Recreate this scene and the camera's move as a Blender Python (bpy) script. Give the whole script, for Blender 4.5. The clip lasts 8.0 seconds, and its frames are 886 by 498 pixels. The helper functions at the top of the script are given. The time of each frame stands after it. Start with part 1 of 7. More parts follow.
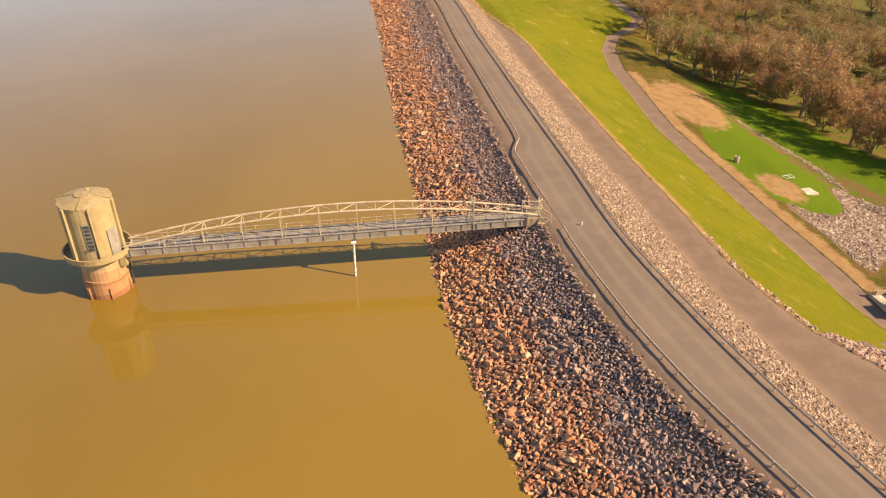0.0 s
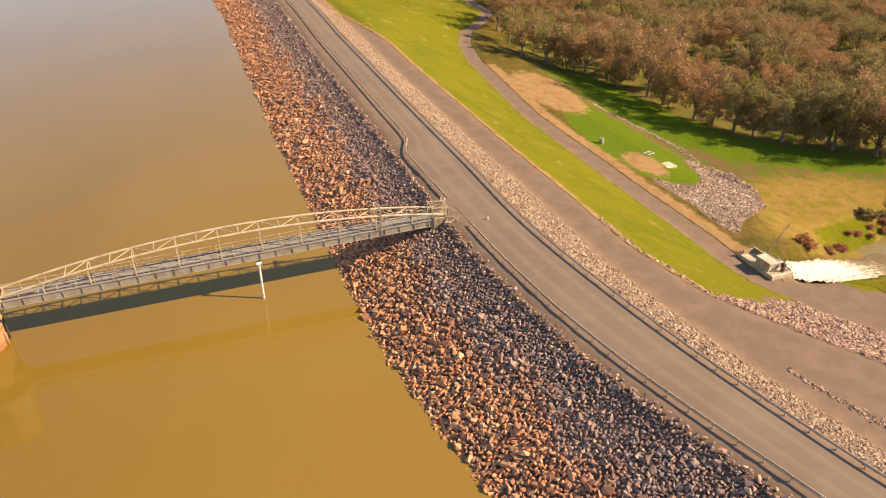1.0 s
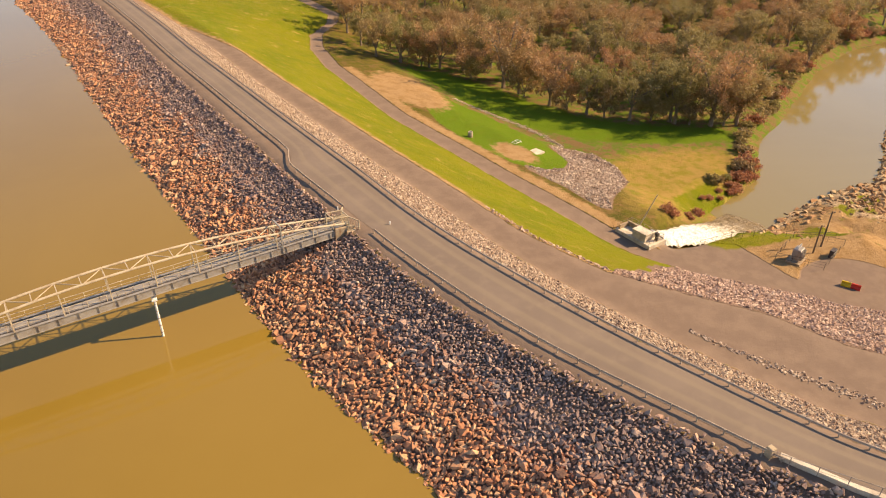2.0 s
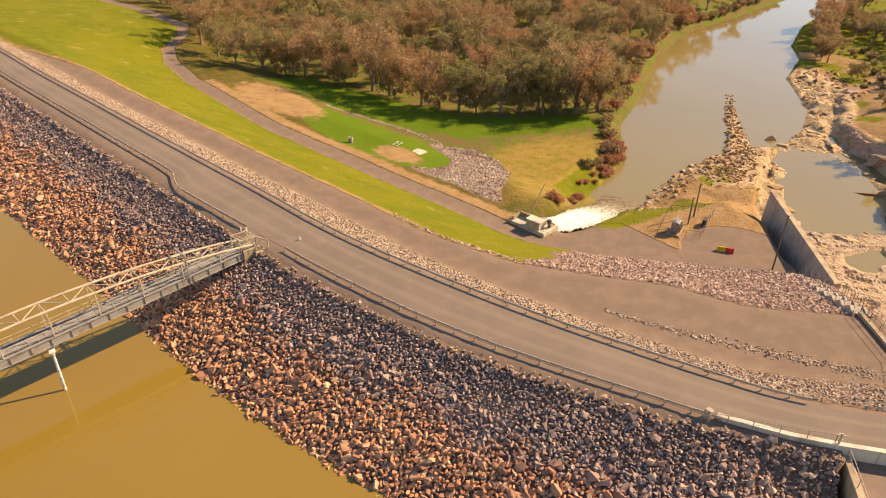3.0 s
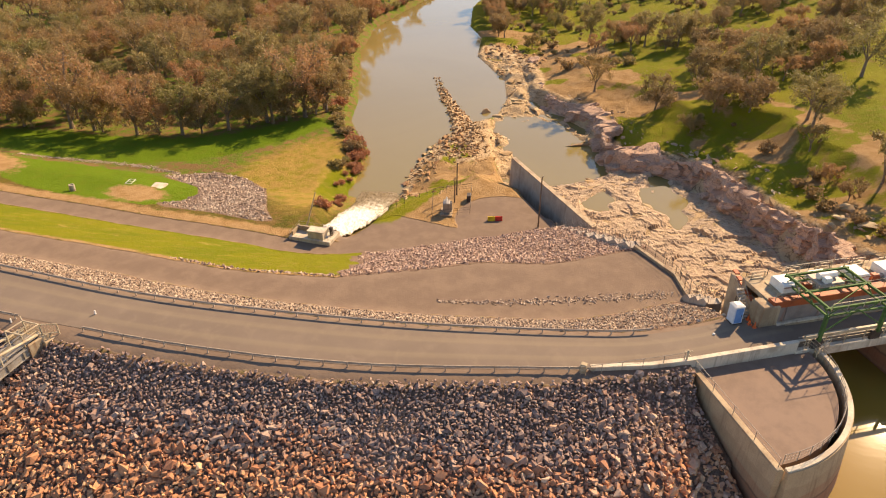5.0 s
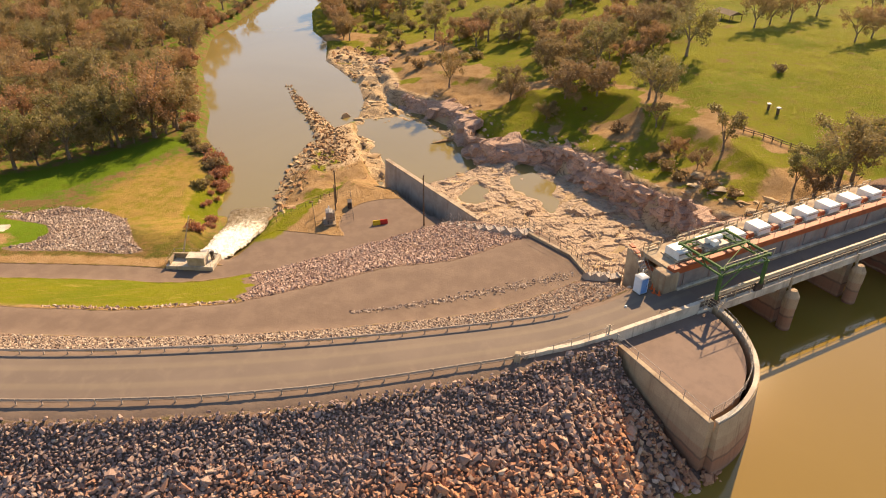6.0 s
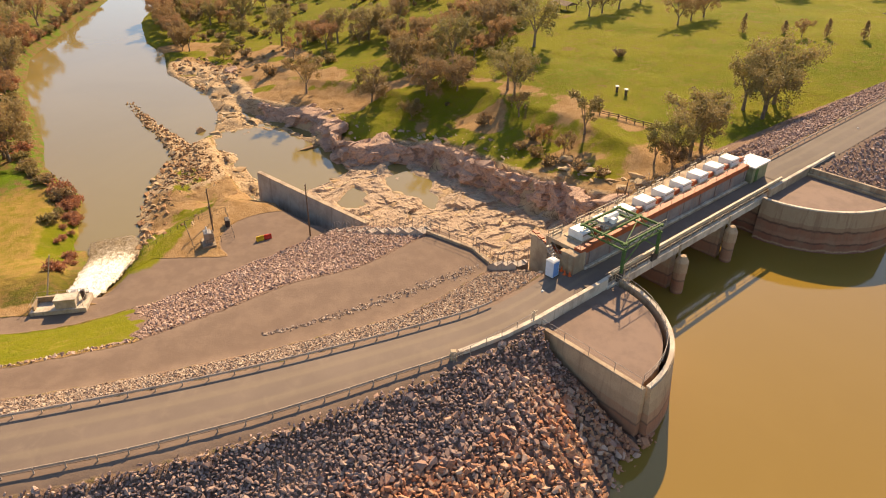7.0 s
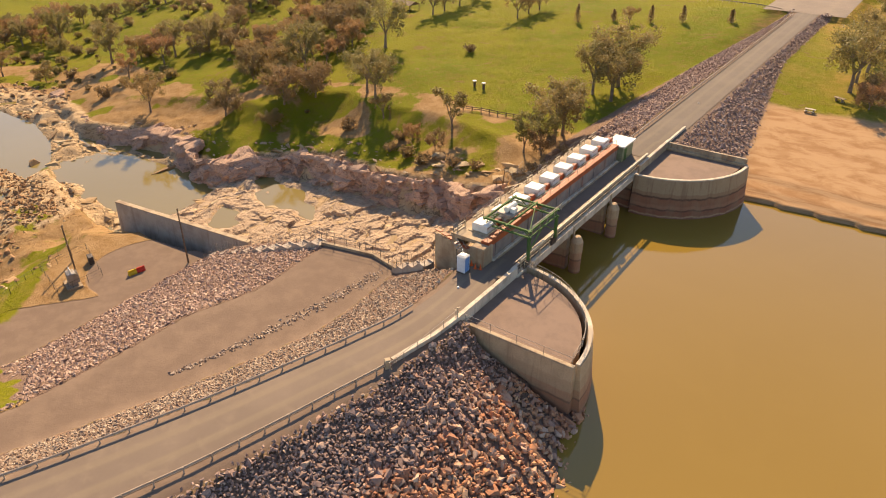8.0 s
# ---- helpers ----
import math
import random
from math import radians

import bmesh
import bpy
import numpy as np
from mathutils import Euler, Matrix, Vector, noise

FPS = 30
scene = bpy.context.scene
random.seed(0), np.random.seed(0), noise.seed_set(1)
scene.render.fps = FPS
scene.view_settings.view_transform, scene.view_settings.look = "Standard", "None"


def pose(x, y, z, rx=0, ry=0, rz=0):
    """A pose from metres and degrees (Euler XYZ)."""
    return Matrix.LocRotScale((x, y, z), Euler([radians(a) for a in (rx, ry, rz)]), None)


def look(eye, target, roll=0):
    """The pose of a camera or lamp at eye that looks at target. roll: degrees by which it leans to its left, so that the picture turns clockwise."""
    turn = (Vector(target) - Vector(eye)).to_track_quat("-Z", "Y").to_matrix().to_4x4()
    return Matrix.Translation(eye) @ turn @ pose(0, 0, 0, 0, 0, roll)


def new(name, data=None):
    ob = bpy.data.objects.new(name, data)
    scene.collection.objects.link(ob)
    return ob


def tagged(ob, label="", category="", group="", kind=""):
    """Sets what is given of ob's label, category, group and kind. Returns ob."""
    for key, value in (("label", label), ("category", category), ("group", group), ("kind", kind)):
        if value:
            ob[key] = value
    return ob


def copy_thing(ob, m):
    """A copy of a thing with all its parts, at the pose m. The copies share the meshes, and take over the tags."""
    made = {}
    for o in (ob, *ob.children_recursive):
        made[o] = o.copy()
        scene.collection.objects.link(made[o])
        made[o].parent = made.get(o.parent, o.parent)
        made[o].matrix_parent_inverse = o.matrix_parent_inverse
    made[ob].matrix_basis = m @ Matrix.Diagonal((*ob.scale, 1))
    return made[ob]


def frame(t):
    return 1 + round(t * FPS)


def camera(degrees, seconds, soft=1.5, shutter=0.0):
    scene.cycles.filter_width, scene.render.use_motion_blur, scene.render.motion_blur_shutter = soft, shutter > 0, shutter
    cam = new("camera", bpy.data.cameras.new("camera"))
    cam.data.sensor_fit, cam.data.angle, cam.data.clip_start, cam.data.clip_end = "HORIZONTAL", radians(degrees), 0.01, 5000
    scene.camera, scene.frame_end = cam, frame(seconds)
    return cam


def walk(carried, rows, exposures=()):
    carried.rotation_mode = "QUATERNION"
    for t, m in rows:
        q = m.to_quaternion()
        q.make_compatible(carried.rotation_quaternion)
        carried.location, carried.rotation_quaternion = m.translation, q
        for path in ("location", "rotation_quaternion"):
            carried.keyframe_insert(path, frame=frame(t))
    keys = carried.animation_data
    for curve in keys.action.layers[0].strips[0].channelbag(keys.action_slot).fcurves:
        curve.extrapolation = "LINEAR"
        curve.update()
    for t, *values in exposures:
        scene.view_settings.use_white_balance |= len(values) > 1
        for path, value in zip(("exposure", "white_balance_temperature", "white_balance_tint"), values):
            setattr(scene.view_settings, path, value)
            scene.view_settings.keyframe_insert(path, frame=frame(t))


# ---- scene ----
cam = camera(65.5, 8.0, 1.1)
PATH = [
    (0, (-0.331, 0.435, 51.265), (-0.308, 2.146, 50.229), 0.6),
    (0.5, (-3.327, 1.513, 51.254), (-3.103, 3.209, 50.218), 0.7),
    (1, (-6.152, 2.693, 51.23), (-5.741, 4.354, 50.195), 0.8),
    (1.5, (-8.736, 4.037, 51.212), (-8.143, 5.643, 50.179), 0.8),
    (1.7, (-9.693, 4.656, 51.214), (-9.02, 6.231, 50.182), 0.7),
    (2.8, (-14.59, 8.626, 51.259), (-13.555, 9.996, 50.233), 0.8),
    (3, (-15.42, 9.495, 51.252), (-14.323, 10.818, 50.228), 0.7),
    (3.5, (-17.319, 11.996, 51.246), (-16.071, 13.179, 50.225), 0.6),
    (4, (-18.874, 14.704, 51.286), (-17.5, 15.739, 50.267), 0.6),
    (4.5, (-20.091, 17.624, 51.309), (-18.607, 18.496, 50.291), 0.6),
    (4.7, (-20.468, 18.837, 51.311), (-18.947, 19.644, 50.294), 0.5),
    (5.8, (-22.062, 25.632, 51.266), (-20.382, 26.02, 50.253), 0.4),
    (6, (-22.217, 26.912, 51.262), (-20.519, 27.222, 50.251), 0.3),
    (6.5, (-22.247, 30.174, 51.228), (-20.524, 30.279, 50.218), 0.3),
    (7, (-21.887, 33.286, 51.172), (-20.162, 33.19, 50.163), 0.3),
    (7.5, (-21.201, 36.296, 51.143), (-19.498, 36.0, 50.137), 0.2),
    (8, (-20.294, 39.341, 51.17), (-18.638, 38.839, 50.166), 0.1),
]
walk(cam, [(t, look(eye, target, roll)) for t, eye, target, roll in PATH], [(t, 0.86, 8700, 19) for t in (0, 8)])

# ---- world, sun, exposure ----
SUN_EL, SUN_TO = 34.2, (0.955, -0.297)
world = bpy.data.worlds.new("sky")
scene.world = world
world.use_nodes = True
wn = world.node_tree
wn.nodes.clear()
sky = wn.nodes.new("ShaderNodeTexSky")
sky.sky_type, sky.sun_disc = "NISHITA", False
sky.sun_elevation, sky.sun_rotation = radians(SUN_EL), math.atan2(SUN_TO[0], SUN_TO[1])
sky.air_density, sky.dust_density, sky.ozone_density = 1.0, 0.3, 5.0
bg = wn.nodes.new("ShaderNodeBackground")
bg.inputs["Strength"].default_value = 0.125
wo = wn.nodes.new("ShaderNodeOutputWorld")
wn.links.new(sky.outputs[0], bg.inputs["Color"])
wn.links.new(bg.outputs[0], wo.inputs["Surface"])
sun_data = bpy.data.lights.new("sun", "SUN")
sun_data.energy, sun_data.angle, sun_data.color = 5.0, radians(0.55), (1.0, 0.85, 0.62)
sun = new("sun", sun_data)
sun.matrix_basis = look((0, 0, 0), (-SUN_TO[0] * math.cos(radians(SUN_EL)), -SUN_TO[1] * math.cos(radians(SUN_EL)), -math.sin(radians(SUN_EL))))

# ---- materials ----


class Mat:
    """A small builder of node materials."""

    def __init__(self, name, rough=0.8, metal=0.0, spec=0.5):
        self.m = bpy.data.materials.new(name)
        self.m.use_nodes = True
        self.t = self.m.node_tree
        self.b = self.t.nodes["Principled BSDF"]
        self.b.inputs["Roughness"].default_value = rough
        self.b.inputs["Metallic"].default_value = metal
        self.b.inputs["Specular IOR Level"].default_value = spec
        self.geo = self.t.nodes.new("ShaderNodeNewGeometry")

    def node(self, kind, **values):
        n = self.t.nodes.new(kind)
        for k, v in values.items():
            n.inputs[k].default_value = v
        return n

    def link(self, a, b):
        self.t.links.new(a, b)

    def noise(self, scale, detail=4.0, rough=0.6, distortion=0.0, stretch=None):
        n = self.node("ShaderNodeTexNoise", Scale=scale, Detail=detail, Roughness=rough, Distortion=distortion)
        if stretch:
            mp = self.node("ShaderNodeMapping", Scale=stretch)
            self.link(self.geo.outputs["Position"], mp.inputs["Vector"])
            self.link(mp.outputs[0], n.inputs["Vector"])
        else:
            self.link(self.geo.outputs["Position"], n.inputs["Vector"])
        return n.outputs["Fac"]

    def voronoi(self, scale, out="Distance", feature="F1"):
        n = self.node("ShaderNodeTexVoronoi", Scale=scale)
        n.feature = feature
        self.link(self.geo.outputs["Position"], n.inputs["Vector"])
        return n.outputs[out]

    def step(self, value, lo, hi, a=0.0, b=1.0):
        n = self.node("ShaderNodeMapRange")
        n.interpolation_type = "SMOOTHSTEP"
        for k, v in zip(("From Min", "From Max", "To Min", "To Max"), (lo, hi, a, b)):
            n.inputs[k].default_value = v
        self.link(value, n.inputs["Value"])
        return n.outputs["Result"]

    def ramp(self, value, stops):
        n = self.t.nodes.new("ShaderNodeValToRGB")
        els = n.color_ramp.elements
        while len(els) < len(stops):
            els.new(0.5)
        for e, (p, c) in zip(els, stops):
            e.position, e.color = p, (*c, 1)
        self.link(value, n.inputs["Fac"])
        return n.outputs["Color"]

    def mix(self, fac, a, b, mode="MIX"):
        n = self.t.nodes.new("ShaderNodeMix")
        n.data_type, n.blend_type = "RGBA", mode
        for sock, v in ((n.inputs[0], fac), (n.inputs[6], a), (n.inputs[7], b)):
            if isinstance(v, tuple):
                sock.default_value = (*v, 1)
            elif isinstance(v, float):
                sock.default_value = v
            else:
                self.link(v, sock)
        return n.outputs[2]

    def math(self, op, a, b=0.0):
        n = self.t.nodes.new("ShaderNodeMath")
        n.operation = op
        for sock, v in zip(n.inputs, (a, b)):
            if isinstance(v, (int, float)):
                sock.default_value = v
            else:
                self.link(v, sock)
        return n.outputs[0]

    def attr(self, name):
        n = self.t.nodes.new("ShaderNodeAttribute")
        n.attribute_name = name
        return n.outputs["Fac"]

    def height(self):
        n = self.t.nodes.new("ShaderNodeSeparateXYZ")
        self.link(self.geo.outputs["Position"], n.inputs[0])
        return n.outputs[2]

    def island(self):
        return self.geo.outputs["Random Per Island"]

    def each(self):
        return self.t.nodes.new("ShaderNodeObjectInfo").outputs["Random"]

    def color(self, c):
        if isinstance(c, tuple):
            self.b.inputs["Base Color"].default_value = (*c, 1)
        else:
            self.link(c, self.b.inputs["Base Color"])
        return self

    def rough(self, r):
        self.link(r, self.b.inputs["Roughness"])
        return self

    def bump(self, value, strength=0.5, distance=0.1):
        n = self.node("ShaderNodeBump", Strength=strength, Distance=distance)
        self.link(value, n.inputs["Height"])
        self.link(n.outputs[0], self.b.inputs["Normal"])
        return self


def worn(name, base, dark, scale=1.0, rough=0.8, metal=0.0, amount=0.7, bump=0.2):
    """A surface of one colour with grain and stains."""
    m = Mat(name, rough, metal, 0.25)
    big = m.step(m.noise(0.6 * scale, 5, 0.65), 0.42, 0.68, 0.0, amount)
    fine = m.step(m.noise(9.0 * scale, 4, 0.6), 0.35, 0.7)
    c = m.mix(big, base, dark)
    m.color(m.mix(m.math("MULTIPLY", fine, 0.35), c, dark))
    return m.bump(m.noise(14 * scale, 3), bump, 0.02).m


def concrete(name, base, dark, stain, z_stain=None):
    """Weathered concrete with runs, pour lines and, where given, a stained tidal band below a height."""
    m = Mat(name, 0.88)
    c = m.mix(m.step(m.noise(0.35, 6, 0.65), 0.4, 0.65), base, dark)
    runs = m.step(m.noise(1.4, 4, 0.6, 0.0, (1, 1, 0.07)), 0.52, 0.7, 0.0, 0.65)
    c = m.mix(runs, c, stain)
    c = m.mix(m.step(m.noise(6, 5, 0.7), 0.4, 0.75, 0.0, 0.4), c, dark)
    if z_stain is not None:
        edge = m.math("ADD", m.height(), m.math("MULTIPLY", m.noise(0.8, 4), 1.2))
        c = m.mix(m.step(edge, z_stain + 0.9, z_stain + 0.3), c, stain)
        c = m.mix(m.step(m.math("ABSOLUTE", m.math("SUBTRACT", edge, z_stain - 1.0)), 0.25, 0.0, 0.0, 0.7), c, (0.12, 0.07, 0.045))
        c = m.mix(m.step(edge, z_stain - 1.1, z_stain - 1.5, 0.0, 0.55), c, (0.29, 0.125, 0.06))
        c = m.mix(m.step(edge, z_stain + 2.2, z_stain + 1.2, 0.0, 0.4), c, dark)
    m.color(c)
    return m.bump(m.noise(7, 5, 0.7), 0.35, 0.04).m


def banded(name, bands):
    """Old waterside concrete: (top height, colour) bands with wavering edges, runs and grain."""
    m = Mat(name, 0.9)
    edge = m.math("ADD", m.height(), m.math("MULTIPLY", m.math("SUBTRACT", m.noise(0.5, 5, 0.65, 0.0, (1, 1, 0.3)), 0.5), 0.9))
    c = bands[0][1]
    for top, tone in bands[1:]:
        c = m.mix(m.step(edge, top + 0.12, top - 0.12), c, tone)
    c = m.mix(m.step(m.noise(1.6, 5, 0.65, 0.0, (1, 1, 0.06)), 0.48, 0.7, 0.0, 0.5), c, (0.17, 0.085, 0.05))
    c = m.mix(m.step(m.noise(0.4, 5, 0.7), 0.42, 0.68, 0.0, 0.35), c, (0.30, 0.20, 0.12))
    c = m.mix(m.step(m.noise(7, 5, 0.7), 0.4, 0.75, 0.0, 0.3), c, (0.16, 0.10, 0.065))
    m.color(c)
    return m.bump(m.noise(7, 5, 0.7), 0.35, 0.04).m


CONCRETE = concrete("weathered_concrete", (0.44, 0.34, 0.22), (0.27, 0.19, 0.12), (0.24, 0.13, 0.07))
CONCRETE_WET = banded("stained_waterside_concrete", [(9, (0.50, 0.36, 0.22)), (4.6, (0.45, 0.31, 0.185)), (3.2, (0.42, 0.235, 0.135)), (2.1, (0.20, 0.10, 0.06)), (1.85, (0.37, 0.16, 0.085)), (0.5, (0.38, 0.19, 0.11)), (0.2, (0.24, 0.10, 0.055))])
CONCRETE_RUST = banded("banded_rust_stained_concrete", [(9, (0.36, 0.255, 0.155)), (4.1, (0.30, 0.18, 0.105)), (3.5, (0.11, 0.05, 0.03)), (3.2, (0.28, 0.115, 0.062)), (2.1, (0.33, 0.15, 0.085)), (1.55, (0.12, 0.045, 0.028)), (1.3, (0.27, 0.095, 0.05)), (0.45, (0.42, 0.25, 0.155)), (0.2, (0.2, 0.07, 0.04))])
CONCRETE_PALE = concrete("pale_concrete", (0.62, 0.54, 0.42), (0.4, 0.33, 0.25), (0.3, 0.24, 0.18))
TOWER_STONE = concrete("cream_render", (0.38, 0.295, 0.155), (0.29, 0.22, 0.11), (0.24, 0.165, 0.08))
TOWER_WET = banded("rust_stained_base", [(9, (0.50, 0.33, 0.17)), (4.0, (0.44, 0.25, 0.12)), (2.4, (0.30, 0.12, 0.05)), (2.1, (0.42, 0.21, 0.09)), (0.7, (0.30, 0.12, 0.055))])
STEEL_GREY = worn("painted_grey_steel", (0.36, 0.335, 0.30), (0.22, 0.18, 0.14), 1.5, 0.5, 0.3)
STEEL_CREAM = worn("cream_painted_steel", (0.50, 0.42, 0.30), (0.28, 0.20, 0.12), 1.5, 0.6, 0.0)
STEEL_GREEN = worn("green_painted_steel", (0.075, 0.16, 0.045), (0.04, 0.07, 0.025), 2.0, 0.8, 0.0)
STEEL_DARK = worn("dark_weathered_steel", (0.10, 0.085, 0.075), (0.05, 0.04, 0.035), 2.0, 0.6, 0.4)
STEEL_RED = worn("red_oxide_steel", (0.42, 0.10, 0.035), (0.22, 0.06, 0.03), 1.2, 0.6, 0.0)
GALV = worn("galvanised_steel", (0.36, 0.31, 0.26), (0.2, 0.16, 0.13), 1.5, 0.6, 0.1)
RAIL_STEEL = worn("weathered_rail_steel", (0.42, 0.335, 0.265), (0.28, 0.21, 0.16), 1.5, 0.7, 0.0)
WHITE = worn("white_sheet_metal", (0.80, 0.78, 0.72), (0.55, 0.5, 0.42), 1.5, 0.5, 0.0, 0.4)
WOOD = worn("grey_timber", (0.20, 0.14, 0.09), (0.09, 0.06, 0.04), 2.0, 0.85)
PLASTIC_RED = worn("red_plastic", (0.62, 0.05, 0.03), (0.45, 0.04, 0.03), 2.0, 0.45)
PLASTIC_YELLOW = worn("yellow_plastic", (0.72, 0.50, 0.03), (0.55, 0.36, 0.03), 2.0, 0.45)
PLASTIC_BLUE = worn("blue_plastic", (0.12, 0.28, 0.55), (0.08, 0.2, 0.42), 2.0, 0.45)
PLASTIC_PALE = worn("pale_blue_plastic", (0.60, 0.66, 0.72), (0.45, 0.5, 0.56), 2.0, 0.45)
PLASTIC_ORANGE = worn("orange_plastic", (0.75, 0.14, 0.04), (0.5, 0.1, 0.03), 2.0, 0.5)
GLASS_DARK = worn("dark_window_glass", (0.06, 0.075, 0.08), (0.03, 0.035, 0.04), 2.0, 0.15)
SHED_GREEN = worn("sage_green_wall", (0.26, 0.27, 0.16), (0.15, 0.16, 0.09), 1.5, 0.7)
BARK = worn("grey_brown_gum_bark", (0.28, 0.215, 0.16), (0.12, 0.085, 0.06), 2.5, 0.9)


def make_road(name, tone):
    m = Mat(name, 0.9)
    c = m.mix(m.step(m.noise(0.12, 5, 0.6), 0.35, 0.7), (0.165, 0.122, 0.092), (0.20, 0.149, 0.112))
    c = m.mix(m.step(m.noise(0.5, 5, 0.7, 0.6), 0.48, 0.72, 0.0, 0.6), c, (0.225, 0.168, 0.122))
    c = m.mix(m.step(m.attr("wheel"), 0.3, 1.0, 0.0, 0.5), c, (0.26, 0.20, 0.128))
    c = m.mix(m.step(m.noise(25, 3, 0.7), 0.4, 0.75, 0.0, 0.35), c, (0.09, 0.07, 0.055))
    m.color(m.mix(1.0, c, tone, "MULTIPLY"))
    return m.bump(m.noise(30, 3, 0.7), 0.3, 0.02).m


ROAD = make_road("grey_brown_asphalt", (1.0, 1.0, 1.0))
ROAD_DARK = make_road("darker_grey_asphalt", (0.66, 0.68, 0.70))
GATE_WALL = concrete("rust_streaked_wall", (0.27, 0.225, 0.20), (0.19, 0.155, 0.14), (0.30, 0.11, 0.06))


def make_water(name, near, far, rough):
    """Silty water: opaque with mud, with a clear gloss and slow ripples."""
    m = Mat(name, rough)
    m.b.inputs["IOR"].default_value = 1.45
    c = m.mix(m.step(m.noise(0.018, 4, 0.55, 0.8), 0.35, 0.68), near, far)
    c = m.mix(m.step(m.noise(0.09, 4, 0.6, 1.2), 0.5, 0.75, 0.0, 0.35), c, far)
    place = m.t.nodes.new("ShaderNodeSeparateXYZ")
    m.link(m.geo.outputs["Position"], place.inputs[0])
    silt = m.math("ADD", place.outputs[0], m.math("MULTIPLY", m.noise(0.03, 4, 0.6, 0.8), 24.0))
    c = m.mix(m.step(silt, -38.0, 14.0, 0.0, 0.42), c, tuple(v * 1.3 for v in far))
    m.color(c)
    h = m.math("ADD", m.noise(0.9, 3, 0.5, 0.0, (1, 0.45, 1)), m.math("MULTIPLY", m.noise(4.0, 2), 0.3))
    return m.bump(h, 0.05, 0.08).m


WATER = make_water("silty_reservoir_water", (0.196, 0.121, 0.021), (0.217, 0.136, 0.026), 0.06)
WATER_RIVER = make_water("silty_river_water", (0.178, 0.136, 0.046), (0.205, 0.158, 0.058), 0.06)


def make_foam():
    """Broken white water that thins out into muddy water where the field says so."""
    m = Mat("white_water", 0.5)
    n = m.math("SUBTRACT", m.noise(1.5, 7, 0.8, 0.9, (0.45, 1, 1)), m.math("MULTIPLY", m.attr("calm"), 0.36))
    c = m.mix(m.step(n, 0.2, 0.38), (0.20, 0.138, 0.06), (0.62, 0.53, 0.38))
    c = m.mix(m.step(n, 0.31, 0.46), c, (0.90, 0.88, 0.80))
    m.color(c)
    return m.bump(m.noise(1.6, 6, 0.75), 1.0, 0.5).m


FOAM = make_foam()


